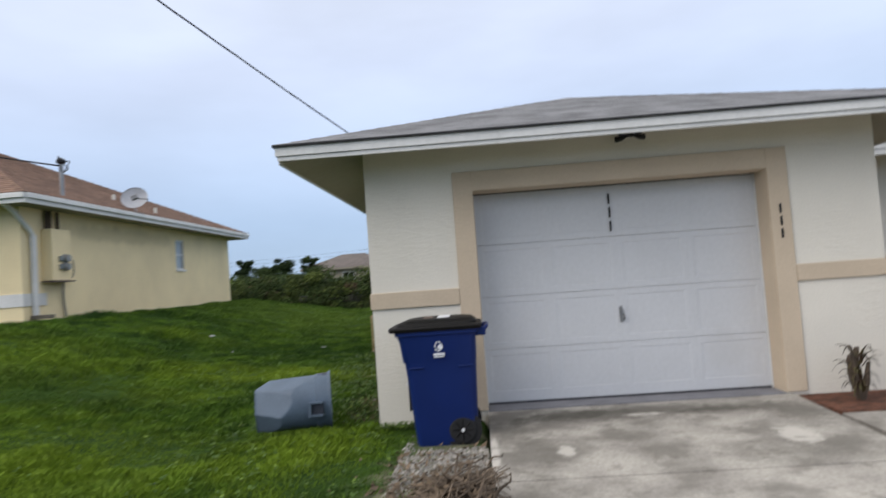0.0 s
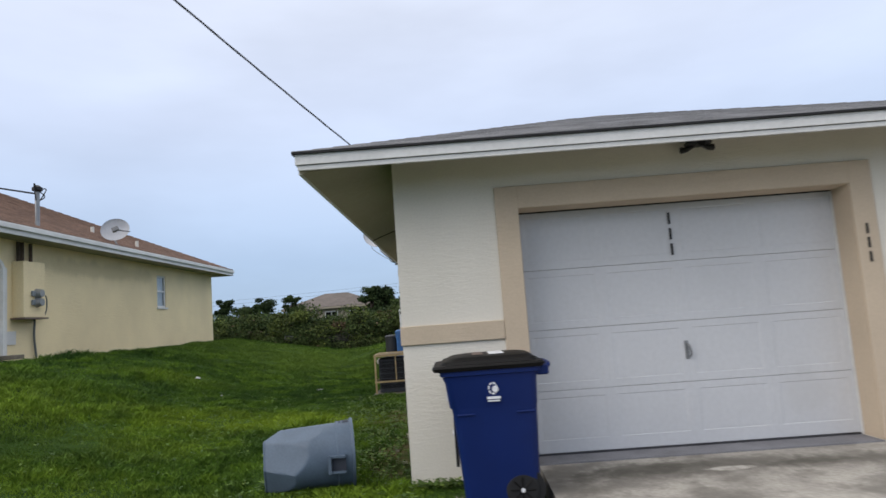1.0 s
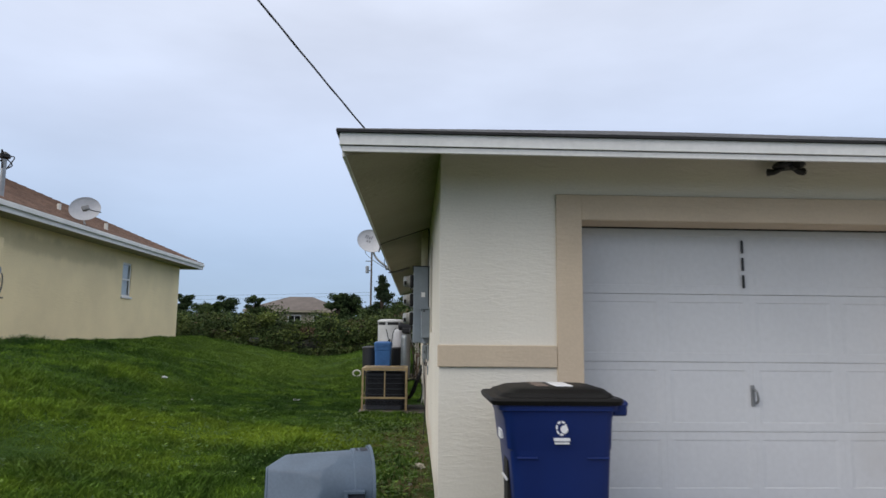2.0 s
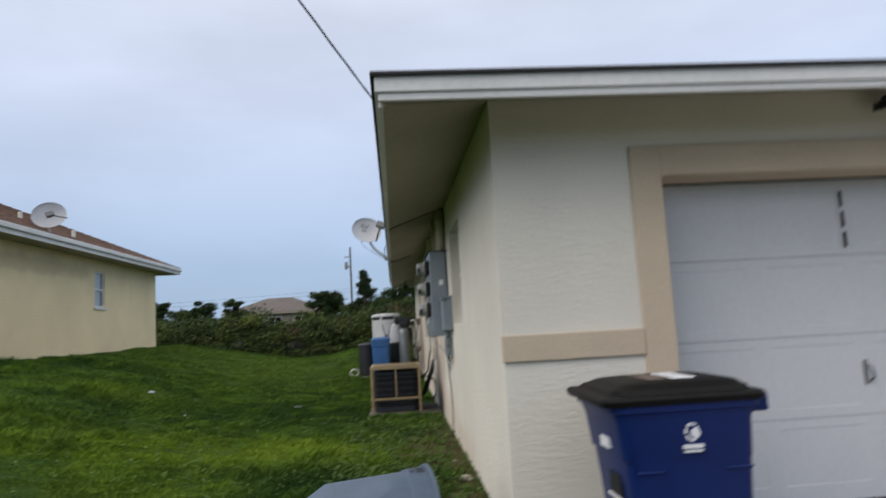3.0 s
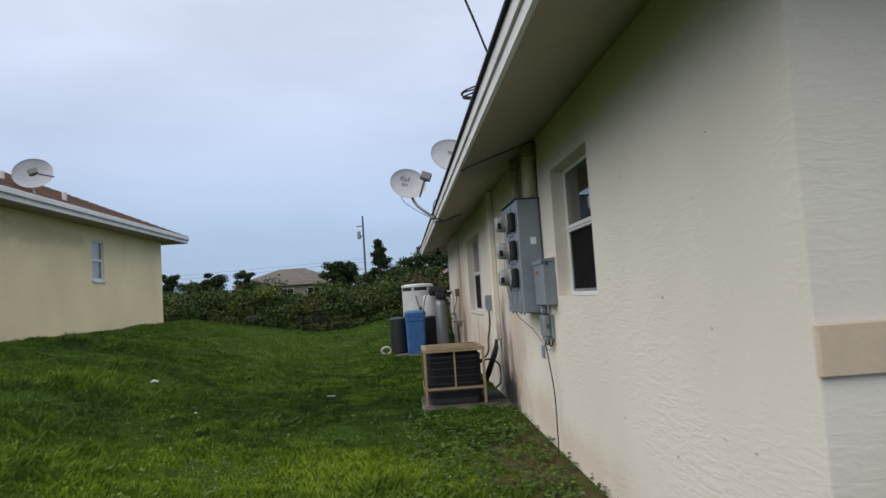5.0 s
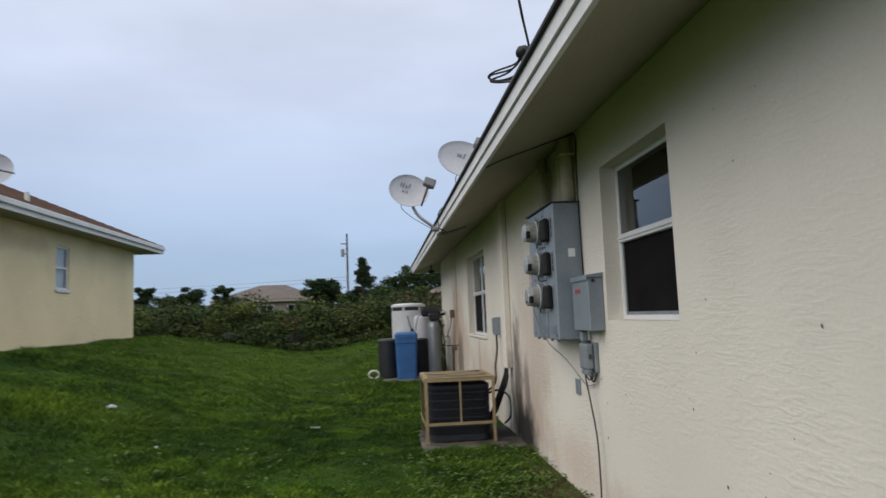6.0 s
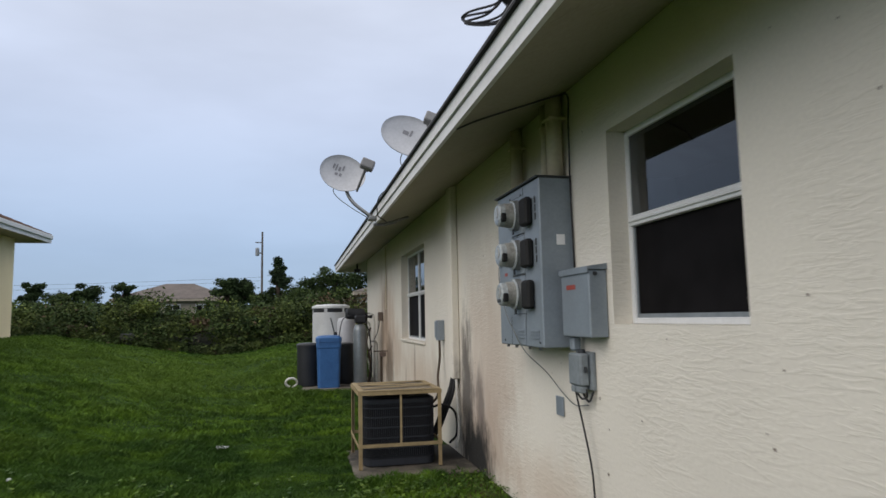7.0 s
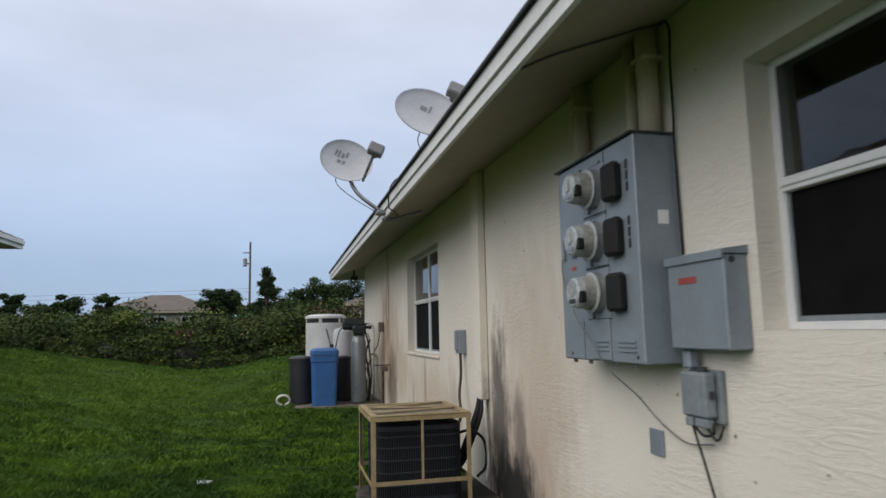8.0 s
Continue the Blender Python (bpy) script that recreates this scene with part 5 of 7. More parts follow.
drop = sagging((-0.31, 3.66, 3.31), (-7.754, -18.0, 8.998), 0.49, 60)
bm = bmesh.new()
for k in range(3):
    tw = [p + 0.006 * Vector((math.cos(i * 1.3 + k * 2.1), 0, math.sin(i * 1.3 + k * 2.1))) for i, p in enumerate(drop)]
    tube(bm, tw, 0.0050, 5)
tagged(part("service_drop", bm, cable_black), "twisted black service cable hung over the lawn", "cable")


def line_set():
    """Painted cover on the wall, refrigerant lines below it and the electric whip."""
    root = thing("line_set_cover", (0, 6.43, 0.735), "cream painted line-set cover with black insulated lines", "pipe cover")
    part("cover", boxes(((-0.077, 6.44, 0.735), (-0.002, 6.61, 2.68)), bevel=0.010), stucco, root)
    part("insulated_line", tube(bmesh.new(), bend((-0.045, 6.54, 0.76), (-0.075, 6.56, 0.62), (-0.17, 6.58, 0.38), (-0.25, 6.60, 0.20), (-0.36, 6.62, 0.15)), 0.031, 9), cable_black, root, smooth=True)
    part("insulated_line", tube(bmesh.new(), bend((-0.045, 6.49, 0.76), (-0.07, 6.49, 0.60), (-0.14, 6.52, 0.40), (-0.22, 6.55, 0.22), (-0.36, 6.58, 0.12)), 0.016, 8), cable_black, root, smooth=True)
    part("insulated_line", tube(bmesh.new(), bend((-0.04, 6.46, 0.75), (-0.035, 6.45, 0.5), (-0.03, 6.43, 0.25), (-0.06, 6.42, 0.09)), 0.013, 8), pvc_white, root, "white condensate drain pipe", smooth=True)
    part("insulated_line", tube(bmesh.new(), bend((-0.37, 6.53, 0.42), (-0.20, 6.45, 0.50), (-0.06, 6.46, 0.42), (-0.05, 6.44, 0.22), (-0.12, 6.46, 0.13)), 0.012, 7), cable_black, root, smooth=True)
    box = thing("isolator_box", (0, 7.08, 1.09), "small grey isolator box with a flexible conduit", "electric box")
    part("body", boxes(((-0.080, 7.115, 1.09), (-0.002, 7.22, 1.31)), bevel=0.006), box_grey, box)
    part("cover", boxes(((-0.092, 7.12, 1.12), (-0.082, 7.215, 1.30)), bevel=0.004), box_grey, box)
    part("whip", tube(bmesh.new(), bend((-0.05, 7.16, 1.09), (-0.055, 7.14, 0.9), (-0.10, 7.04, 0.72), (-0.14, 6.86, 0.55), (-0.25, 6.74, 0.47), (-0.38, 6.66, 0.45)), 0.013, 8), bark_m, box, smooth=True)


line_set()


def condenser():
    cx, cy, hx, hy = -0.655, 6.41, 0.325, 0.31
    z0 = 0.035
    structure("ac_pad", boxes(((-1.08, 5.76, -0.06), (-0.01, 6.95, 0.024)), bevel=0.01), slab_clean, "concrete pad with dirt and condenser shade in its colour", "pad")
    root = thing("ac_condenser", (cx, cy, z0), "dark grey louvred air conditioner condenser on a pad", "air conditioner")
    part("base_pan", rounded_prism(bmesh.new(), [(cx, cy, z0, hx, hy, 0.10), (cx, cy, z0 + 0.06, hx, hy, 0.10)], 6), ac_dark, root)
    part("coil", rounded_prism(bmesh.new(), [(cx, cy, z0 + 0.061, hx - 0.018, hy - 0.018, 0.09), (cx, cy, z0 + 0.54, hx - 0.018, hy - 0.018, 0.09)], 6), ac_inner, root)
    part("top_cap", rounded_prism(bmesh.new(), [(cx, cy, z0 + 0.541, hx + 0.004, hy + 0.004, 0.10), (cx, cy, z0 + 0.575, hx + 0.004, hy + 0.004, 0.10), (cx, cy, z0 + 0.59, hx - 0.03, hy - 0.03, 0.10)], 6), ac_dark, root)
    bars = bmesh.new()
    ring = rounded_ring(cx, cy, 0, hx, hy, 0.10, 6)
    per = [Vector(p) for p in ring]
    total = sum((per[(i + 1) % len(per)] - per[i]).length for i in range(len(per)))
    n, i, run = 132, 0, 0.0
    for k in range(n):
        want = total * k / n
        while True:
            seg = (per[(i + 1) % len(per)] - per[i]).length
            if run + seg > want or i == len(per) - 1:
                break
            run += seg
            i += 1
        p = per[i].lerp(per[(i + 1) % len(per)], (want - run) / max(seg, 1e-6))
        add_box(bars, (p.x - 0.002, p.y - 0.002, z0 + 0.06), (p.x + 0.002, p.y + 0.002, z0 + 0.541))
    tagged(part("wire_guard", bars, ac_dark, root), kind="stuff")
    for z in (0.15, 0.24, 0.33, 0.42, 0.50):
        part("guard_band", add_ring_surface(bmesh.new(), [rounded_ring(cx, cy, z0 + z + q, hx + e, hy + e, 0.10, 6) for q, e in ((-0.006, -0.003), (-0.004, 0.003), (0.004, 0.003), (0.006, -0.003))], True, False), ac_dark, root)
    cage = thing("security_cage", (cx, 6.38, 0.03), "tan painted angle-iron cage round the condenser", "security cage")
    x0, x1, y0, y1, zt = -1.035, -0.295, 6.0, 6.80, 0.70

    def angle_post(x, y, sx, sy):
        return boxes(((x, y, 0.031), (x + sx * 0.032, y + sy * 0.004, zt - 0.002)), ((x, y + sy * 0.0045, 0.031), (x + sx * 0.004, y + sy * 0.032, zt - 0.002)))
    for x, sx in ((x0, 1), (x1, -1)):
        for y, sy in ((y0, 1), (y1, -1)):
            part("corner_post", angle_post(x, y, sx, sy), cage_tan, cage)
    for z in (0.215, zt - 0.035):
        h = 0.03
        part("rail", boxes(((x0 - 0.001, y0 - 0.006, z), (x1 + 0.001, y0 - 0.001, z + h))), cage_tan, cage)
        part("rail", boxes(((x0 - 0.001, y1 + 0.001, z), (x1 + 0.001, y1 + 0.006, z + h))), cage_tan, cage)
        part("rail", boxes(((x0 - 0.006, y0, z), (x0 - 0.001, y1, z + h))), cage_tan, cage)
        part("rail", boxes(((x1 + 0.001, y0, z), (x1 + 0.006, y1, z + h))), cage_tan, cage)
    part("strap", boxes(((-0.67, y0 - 0.0005, 0.245), (-0.652, y0 + 0.006, zt - 0.035))), cage_tan, cage)
    for a, b in (((x0, y0), (x1, y0 + 0.05)), ((x0, y1 - 0.05), (x1, y1)), ((x0, y0 + 0.05), (x0 + 0.05, y1 - 0.05)), ((x1 - 0.05, y0 + 0.05), (x1, y1 - 0.05))):
        part("top_frame", boxes(((a[0], a[1], zt - 0.001), (b[0], b[1], zt + 0.006))), cage_tan, cage)
    for ang, yy in ((12, 6.25), (-10, 6.45), (18, 6.62)):
        part("top_bar", add_box(bmesh.new(), (-1.0, yy - 0.025, zt + 0.007), (-0.33, yy + 0.025, zt + 0.013), 0, Matrix.Rotation(radians(ang), 3, "Z")), cage_tan, cage)
    part("top_sheet", boxes(((-1.02, 6.02, zt - 0.010), (-0.31, 6.78, zt - 0.0025))), board_m, cage, "weathered tan sheet under the bars")


condenser()


# ---- water treatment at the back of the wall ----
def water_gear():
    z = 0.12
    structure("tank_pad", boxes(((-1.56, 11.85, -0.1), (-0.01, 14.7, z)), bevel=0.01), slab_clean, "stained concrete pad under the water tanks", "pad")
    t = thing("brine_tank", (-1.0, 12.4, z), "blue plastic brine tank with a moulded lid", "water tank")
    part("body", rounded_prism(bmesh.new(), [(-1.0, 12.4, z, 0.195, 0.195, 0.06), (-1.0, 12.4, z + 0.70, 0.212, 0.212, 0.06), (-1.0, 12.4, z + 0.715, 0.222, 0.222, 0.06), (-1.0, 12.4, z + 0.82, 0.222, 0.222, 0.06)], 5), tank_blue, t, smooth=False)
    part("lid", rounded_prism(bmesh.new(), [(-1.0, 12.4, z + 0.821, 0.232, 0.232, 0.07), (-1.0, 12.4, z + 0.89, 0.230, 0.230, 0.07), (-1.0, 12.4, z + 0.925, 0.19, 0.19, 0.07), (-1.0, 12.4, z + 0.935, 0.10, 0.10, 0.06)], 5), tank_blue, t)
    t = thing("black_tank", (-1.37, 12.75, z), "squat black plastic tank on the pad", "water tank")
    part("body", lathe(bmesh.new(), (-1.37, 12.75, z), [(0.175, 0.0), (0.19, 0.02), (0.195, 0.72)], 28), tank_black, t, smooth=False)
    part("lid", lathe(bmesh.new(), (-1.37, 12.75, z), [(0.205, 0.721), (0.205, 0.76), (0.17, 0.79), (0.06, 0.80)], 28), tank_black, t)
    t = thing("black_tank", (-0.66, 12.95, z), "tall black plastic tank beside the blue brine tank", "water tank")
    part("body", lathe(bmesh.new(), (-0.66, 12.95, z), [(0.14, 0.0), (0.155, 0.02), (0.155, 0.72)], 24), tank_black, t)
    part("lid", lathe(bmesh.new(), (-0.66, 12.95, z), [(0.165, 0.721), (0.165, 0.75), (0.10, 0.775)], 24), tank_black, t)
    t = thing("storage_tank", (-0.87, 14.15, z), "large off-white water storage tank with a vented rim", "water tank")
    part("body", lathe(bmesh.new(), (-0.87, 14.15, z), [(0.36, 0.0), (0.38, 0.03), (0.38, 1.36), (0.37, 1.37)], 36), tank_white, t, smooth=False)
    part("lid", lathe(bmesh.new(), (-0.87, 14.15, z), [(0.385, 1.45), (0.395, 1.46), (0.39, 1.50), (0.30, 1.53), (0.1, 1.54)], 36), tank_white, t)
    part("rim_gap", lathe(bmesh.new(), (-0.87, 14.15, z), [(0.375, 1.371), (0.375, 1.449)], 36), tank_black, t, "dark vent slots below the lid")
    for k in range(6):
        a = radians(60 * k + 10)
        c = Vector((-0.87 + 0.355 * math.cos(a), 14.15 + 0.355 * math.sin(a), z))
        part("rim_post", boxes((c + Vector((-0.03, -0.03, 1.371)), c + Vector((0.03, 0.03, 1.449)))), tank_white, t)
    t = thing("pressure_tank", (-0.60, 13.45, z), "off-white pressure tank with a domed top", "water tank")
    part("body", lathe(bmesh.new(), (-0.60, 13.45, z), [(0.15, 0.0), (0.185, 0.05), (0.185, 1.16), (0.15, 1.24), (0.04, 1.27)], 28), dish_grey, t, smooth=True)
    t = thing("softener_vessel", (-0.42, 12.45, z), "slim silver-jacketed water softener vessel", "water softener")
    part("vessel", lathe(bmesh.new(), (-0.42, 12.45, z), [(0.11, 0.0), (0.125, 0.05), (0.125, 1.0), (0.10, 1.10), (0.05, 1.13)], 26), tank_silver, t, smooth=True)
    part("valve_head", boxes(((-0.52, 12.36, z + 1.14), (-0.30, 12.56, z + 1.29)), ((-0.46, 12.41, z + 1.13), (-0.38, 12.49, z + 1.15)), bevel=0.03), tank_black, t, "black control valve head")
    p = thing("water_pump", (-0.33, 13.1, z), "black water pump mounted on pipework", "pump")
    part("motor", tube(bmesh.new(), [(-0.64, 13.1, z + 1.33), (-0.61, 13.1, z + 1.33), (-0.30, 13.1, z + 1.31), (-0.26, 13.1, z + 1.30)], [0.07, 0.11, 0.11, 0.06], 18), tank_black, p)
    part("housing", tube(bmesh.new(), [(-0.26, 13.1, z + 1.30), (-0.12, 13.1, z + 1.28)], [0.05, 0.055], 14), tank_black, p)
    part("stand_pipe", cyl(bmesh.new(), (-0.33, 13.1, z), (-0.33, 13.1, z + 1.2), 0.02, seg=10), tank_black, p)
    for yy, x, z1 in ((12.95, -0.10, 1.25), (13.2, -0.16, 1.1), (12.7, -0.08, 0.75)):
        g = thing("water_pipe", (x, yy, z), "white plastic water pipe beside the wall", "pipe", "pipes by the tanks")
        part("riser", tube(bmesh.new(), bend((x, yy, z), (x, yy, z + z1 * 0.5), (x, yy, z + z1), (x - 0.12, yy - 0.02, z + z1 + 0.05), steps=5), 0.021, 9), pvc_white, g, smooth=True)
        part("coupling", cyl(bmesh.new(), (x, yy, z + 0.35), (x, yy, z + 0.43), 0.030, seg=12), pvc_white, g)
    g = thing("dip_rod", (-0.98, 12.66, z + 0.85), "thin dark rod standing behind the blue tank", "rod")
    part("rod", tube(bmesh.new(), [(-0.86, 12.66, z), (-0.86, 12.66, z + 0.9), (-0.95, 12.66, z + 1.25)], 0.014, 8), cable_grey, g)
    part("rod_cap", lathe(bmesh.new(), (-0.86, 12.66, z + 0.88), [(0.02, 0), (0.035, 0.02), (0.035, 0.09), (0.02, 0.11)], 12), tank_black, g)
    g = thing("drain_hose", (-0.42, 12.45, z + 1.2), "thin black hose looped from the valve head", "hose")
    part("hose", tube(bmesh.new(), bend((-0.48, 12.36, z + 1.2), (-0.62, 12.30, z + 1.28), (-0.74, 12.5, z + 1.2), (-0.80, 12.6, z + 0.9)), 0.009, 7), cable_black, g)
    part("hose", tube(bmesh.new(), bend((-0.32, 12.40, z + 1.2), (-0.24, 12.45, z + 0.9), (-0.20, 12.5, z + 0.4), (-0.24, 12.5, z + 0.01)), 0.012, 7), cable_black, g)
    g = thing("wall_outlet", (-0.05, 12.35, 1.33), "brown weatherproof outlet box on the wall", "outlet")
    part("box", boxes(((-0.09, 12.30, 1.30), (-0.002, 12.42, 1.46)), bevel=0.01), label_brown, g)
    part("cord", tube(bmesh.new(), bend((-0.06, 12.38, 1.30), (-0.09, 12.45, 1.1), (-0.12, 12.7, 0.95), (-0.10, 12.9, 0.9)), 0.008, 6), cable_black, g)
    g = thing("hose_tap", (-0.13, 11.62, 0.55), "dark iron hose tap on a riser pipe", "tap")
    part("riser", cyl(bmesh.new(), (-0.13, 11.62, ground_z(-0.13, 11.62) - 0.05), (-0.13, 11.62, 0.70), 0.022, seg=9), bark_m, g)
    part("valve", boxes(((-0.16, 11.58, 0.68), (-0.05, 11.66, 0.76)), bevel=0.012), label_brown, g)
    part("lever", boxes(((-0.26, 11.61, 0.765), (-0.02, 11.63, 0.785))), bark_m, g)
    for x, yy, z1 in ((-0.24, 12.75, 1.05), (-0.20, 12.9, 0.7)):
        g2 = thing("water_pipe", (x, yy, z), "dark flexible water pipe beside the wall", "pipe", "pipes by the tanks")
        part("riser", tube(bmesh.new(), bend((x, yy, z), (x + 0.04, yy, z + z1 * 0.4), (x - 0.02, yy + 0.03, z + z1 * 0.75), (x + 0.05, yy, z + z1)), 0.016, 8), bark_m, g2, smooth=True)
    g = thing("garden_hose", (-1.62, 12.2, 0.2), "coil of white hose lying beside the pad", "hose")
    pts = []
    for i in range(60):
        a = i / 59 * 6.28 * 2.6
        pts.append((-1.66 + 0.10 * math.cos(a), 12.25 + 0.03 * (i / 59) + 0.04 * math.sin(a * 0.5), 0.235 + 0.075 * math.sin(a)))
    part("coil", tube(bmesh.new(), pts, 0.018, 7), pvc_white, g, smooth=True)
    tagged(part("wall_conduit", cyl(bmesh.new(), (-0.02, 11.75, 1.5), (-0.02, 11.75, 2.62), 0.010, seg=8), pipe_cream), "thin cream conduit up the wall", "conduit")
    tagged(part("floodlight", boxes(((-0.34, 14.55, 2.36), (-0.20, 14.66, 2.44)), ((-0.29, 14.60, 2.44), (-0.25, 14.63, 2.555)), bevel=0.01), black_metal), "small black floodlight below the soffit", "lamp")


water_gear()


# ---- satellite dishes ----
def dish(name, centre, normal, up_hint, w, h, foot, lnb, label, marks, bend_at):
    c, nrm = Vector(centre), Vector(normal).normalized()
    side = Vector(up_hint).cross(nrm).normalized()
    up = nrm.cross(side).normalized()
    root = thing(name, foot, label, "satellite dish")

    def rim(k, depth):
        return [c + side * (w / 2 * k * math.cos(a)) + up * (h / 2 * k * math.sin(a)) - nrm * depth for a in [2 * math.pi * j / 36 for j in range(36)]]
    bm = bmesh.new()
    fr = [(1.0, 0.0), (0.985, 0.006), (0.8, 0.025), (0.55, 0.046), (0.3, 0.059), (0.05, 0.064)]
    rings = [rim(0.05, 0.076), rim(0.3, 0.071), rim(0.55, 0.058), rim(0.8, 0.037), rim(1.0, 0.012)] + [rim(k, d) for k, d in fr]
    add_ring_surface(bm, rings)
    part("reflector", bm, dish_grey, root, smooth=True).data.set_sharp_from_angle(angle=radians(50))
    for (u0, v0, u1, v1) in marks:
        bm = bmesh.new()

        def q(u, v):
            rr = math.hypot(u / (w / 2), v / (h / 2))
            return c + side * u + up * v - nrm * (0.065 * (1 - rr * rr) - 0.004)
        add_ring_surface(bm, [[q(u0 + (u1 - u0) * i / 3, v0), q(u0 + (u1 - u0) * i / 3, v1)] for i in range(4)], False, False)
        part("mark", bm, dish_mark, root, "faded dark printed mark")
    back = c - nrm * 0.085
    part("back_bracket", tube(bmesh.new(), [c - nrm * 0.065, back - nrm * 0.05], [0.07, 0.04], 12), galv, root)
    part("mast", tube(bmesh.new(), bend(back - nrm * 0.03, bend_at, foot), 0.021, 10), galv, root, smooth=True)
    f = Vector(foot)
    part("foot", boxes((f - Vector((0.05, 0.07, 0.03)), f + Vector((0.05, 0.07, 0.012))), bevel=0.01), galv, root)
    low = c - up * (h / 2 * 0.98)
    L = Vector(lnb)
    rt = c + side * (w / 2 * 0.86) - up * (h / 2 * 0.60)
    part("feed_arm", tube(bmesh.new(), [rt - nrm * 0.03, rt + (L - rt) * 0.55 - up * 0.02, L], [0.014, 0.017, 0.016], 8), lnb_grey, root)
    m = Matrix((side, up, nrm)).transposed()
    part("lnb", add_box(bmesh.new(), L - Vector((0.075, 0.055, 0.05)), L + Vector((0.075, 0.055, 0.05)), 0.012, m), lnb_grey, root, "grey receiver head")
    part("feed_horn", tube(bmesh.new(), [L - nrm * 0.04, L - nrm * 0.10], [0.03, 0.042], 12), lnb_grey, root)
    part("lead", tube(bmesh.new(), bend(back, back + Vector((-0.10, -0.05, -0.22)), f + Vector((-0.08, 0.02, 0.02)), f + Vector((0.02, 0.05, 0.03))), 0.005, 6), cable_grey, root)
    return root


dish("satellite_dish", (-1.055, 7.65, 3.03), (-0.02, -0.93, 0.22), (0.42, 0, 1), 0.54, 0.45, (-0.715, 7.62, 2.50), (-0.80, 7.34, 3.06),
     "light grey satellite dish on a bent mast at the eave", [(-0.14, 0.03, -0.12, 0.09), (-0.105, 0.02, -0.09, 0.10), (-0.07, 0.03, -0.045, 0.08), (-0.03, 0.05, -0.01, 0.11), (-0.09, -0.035, -0.055, 0.0), (-0.04, -0.03, -0.01, 0.01)], (-0.96, 7.68, 2.72))
dish("satellite_dish", (-0.47, 6.42, 3.15), (-0.02, -0.90, 0.30), (0.42, 0, 1), 0.60, 0.46, (-0.40, 6.42, 2.735), (-0.30, 6.15, 3.24),
     "light grey satellite dish standing on the shingles", [(-0.09, 0.03, -0.03, 0.075), (-0.015, 0.03, 0.005, 0.10)], (-0.45, 6.45, 2.92))
for yy, x1, zz in ((7.60, -0.30, 2.515), (7.75, -0.42, 2.475)):
    tagged(part("dish_strut", tube(bmesh.new(), [(-0.70, 7.62, 2.42), (-0.58, (7.62 + yy) / 2, 2.43), (x1, yy, zz)], 0.016, 8), lnb_grey), "dull metal strut from the dish mast to the soffit", "bracket")
run_of_cable("dish_cable", [(-0.42, 6.44, 2.745), (-0.72, 6.75, 2.62), (-0.735, 7.0, 2.45), (-0.66, 7.1, 2.405), (-0.60, 7.3, 2.40), (-0.66, 7.55, 2.41)], 0.006, cable_black, "black coaxial cable looped over the fascia")


# ---- the neighbouring house ----
NX, NZ = -8.25, 1.1


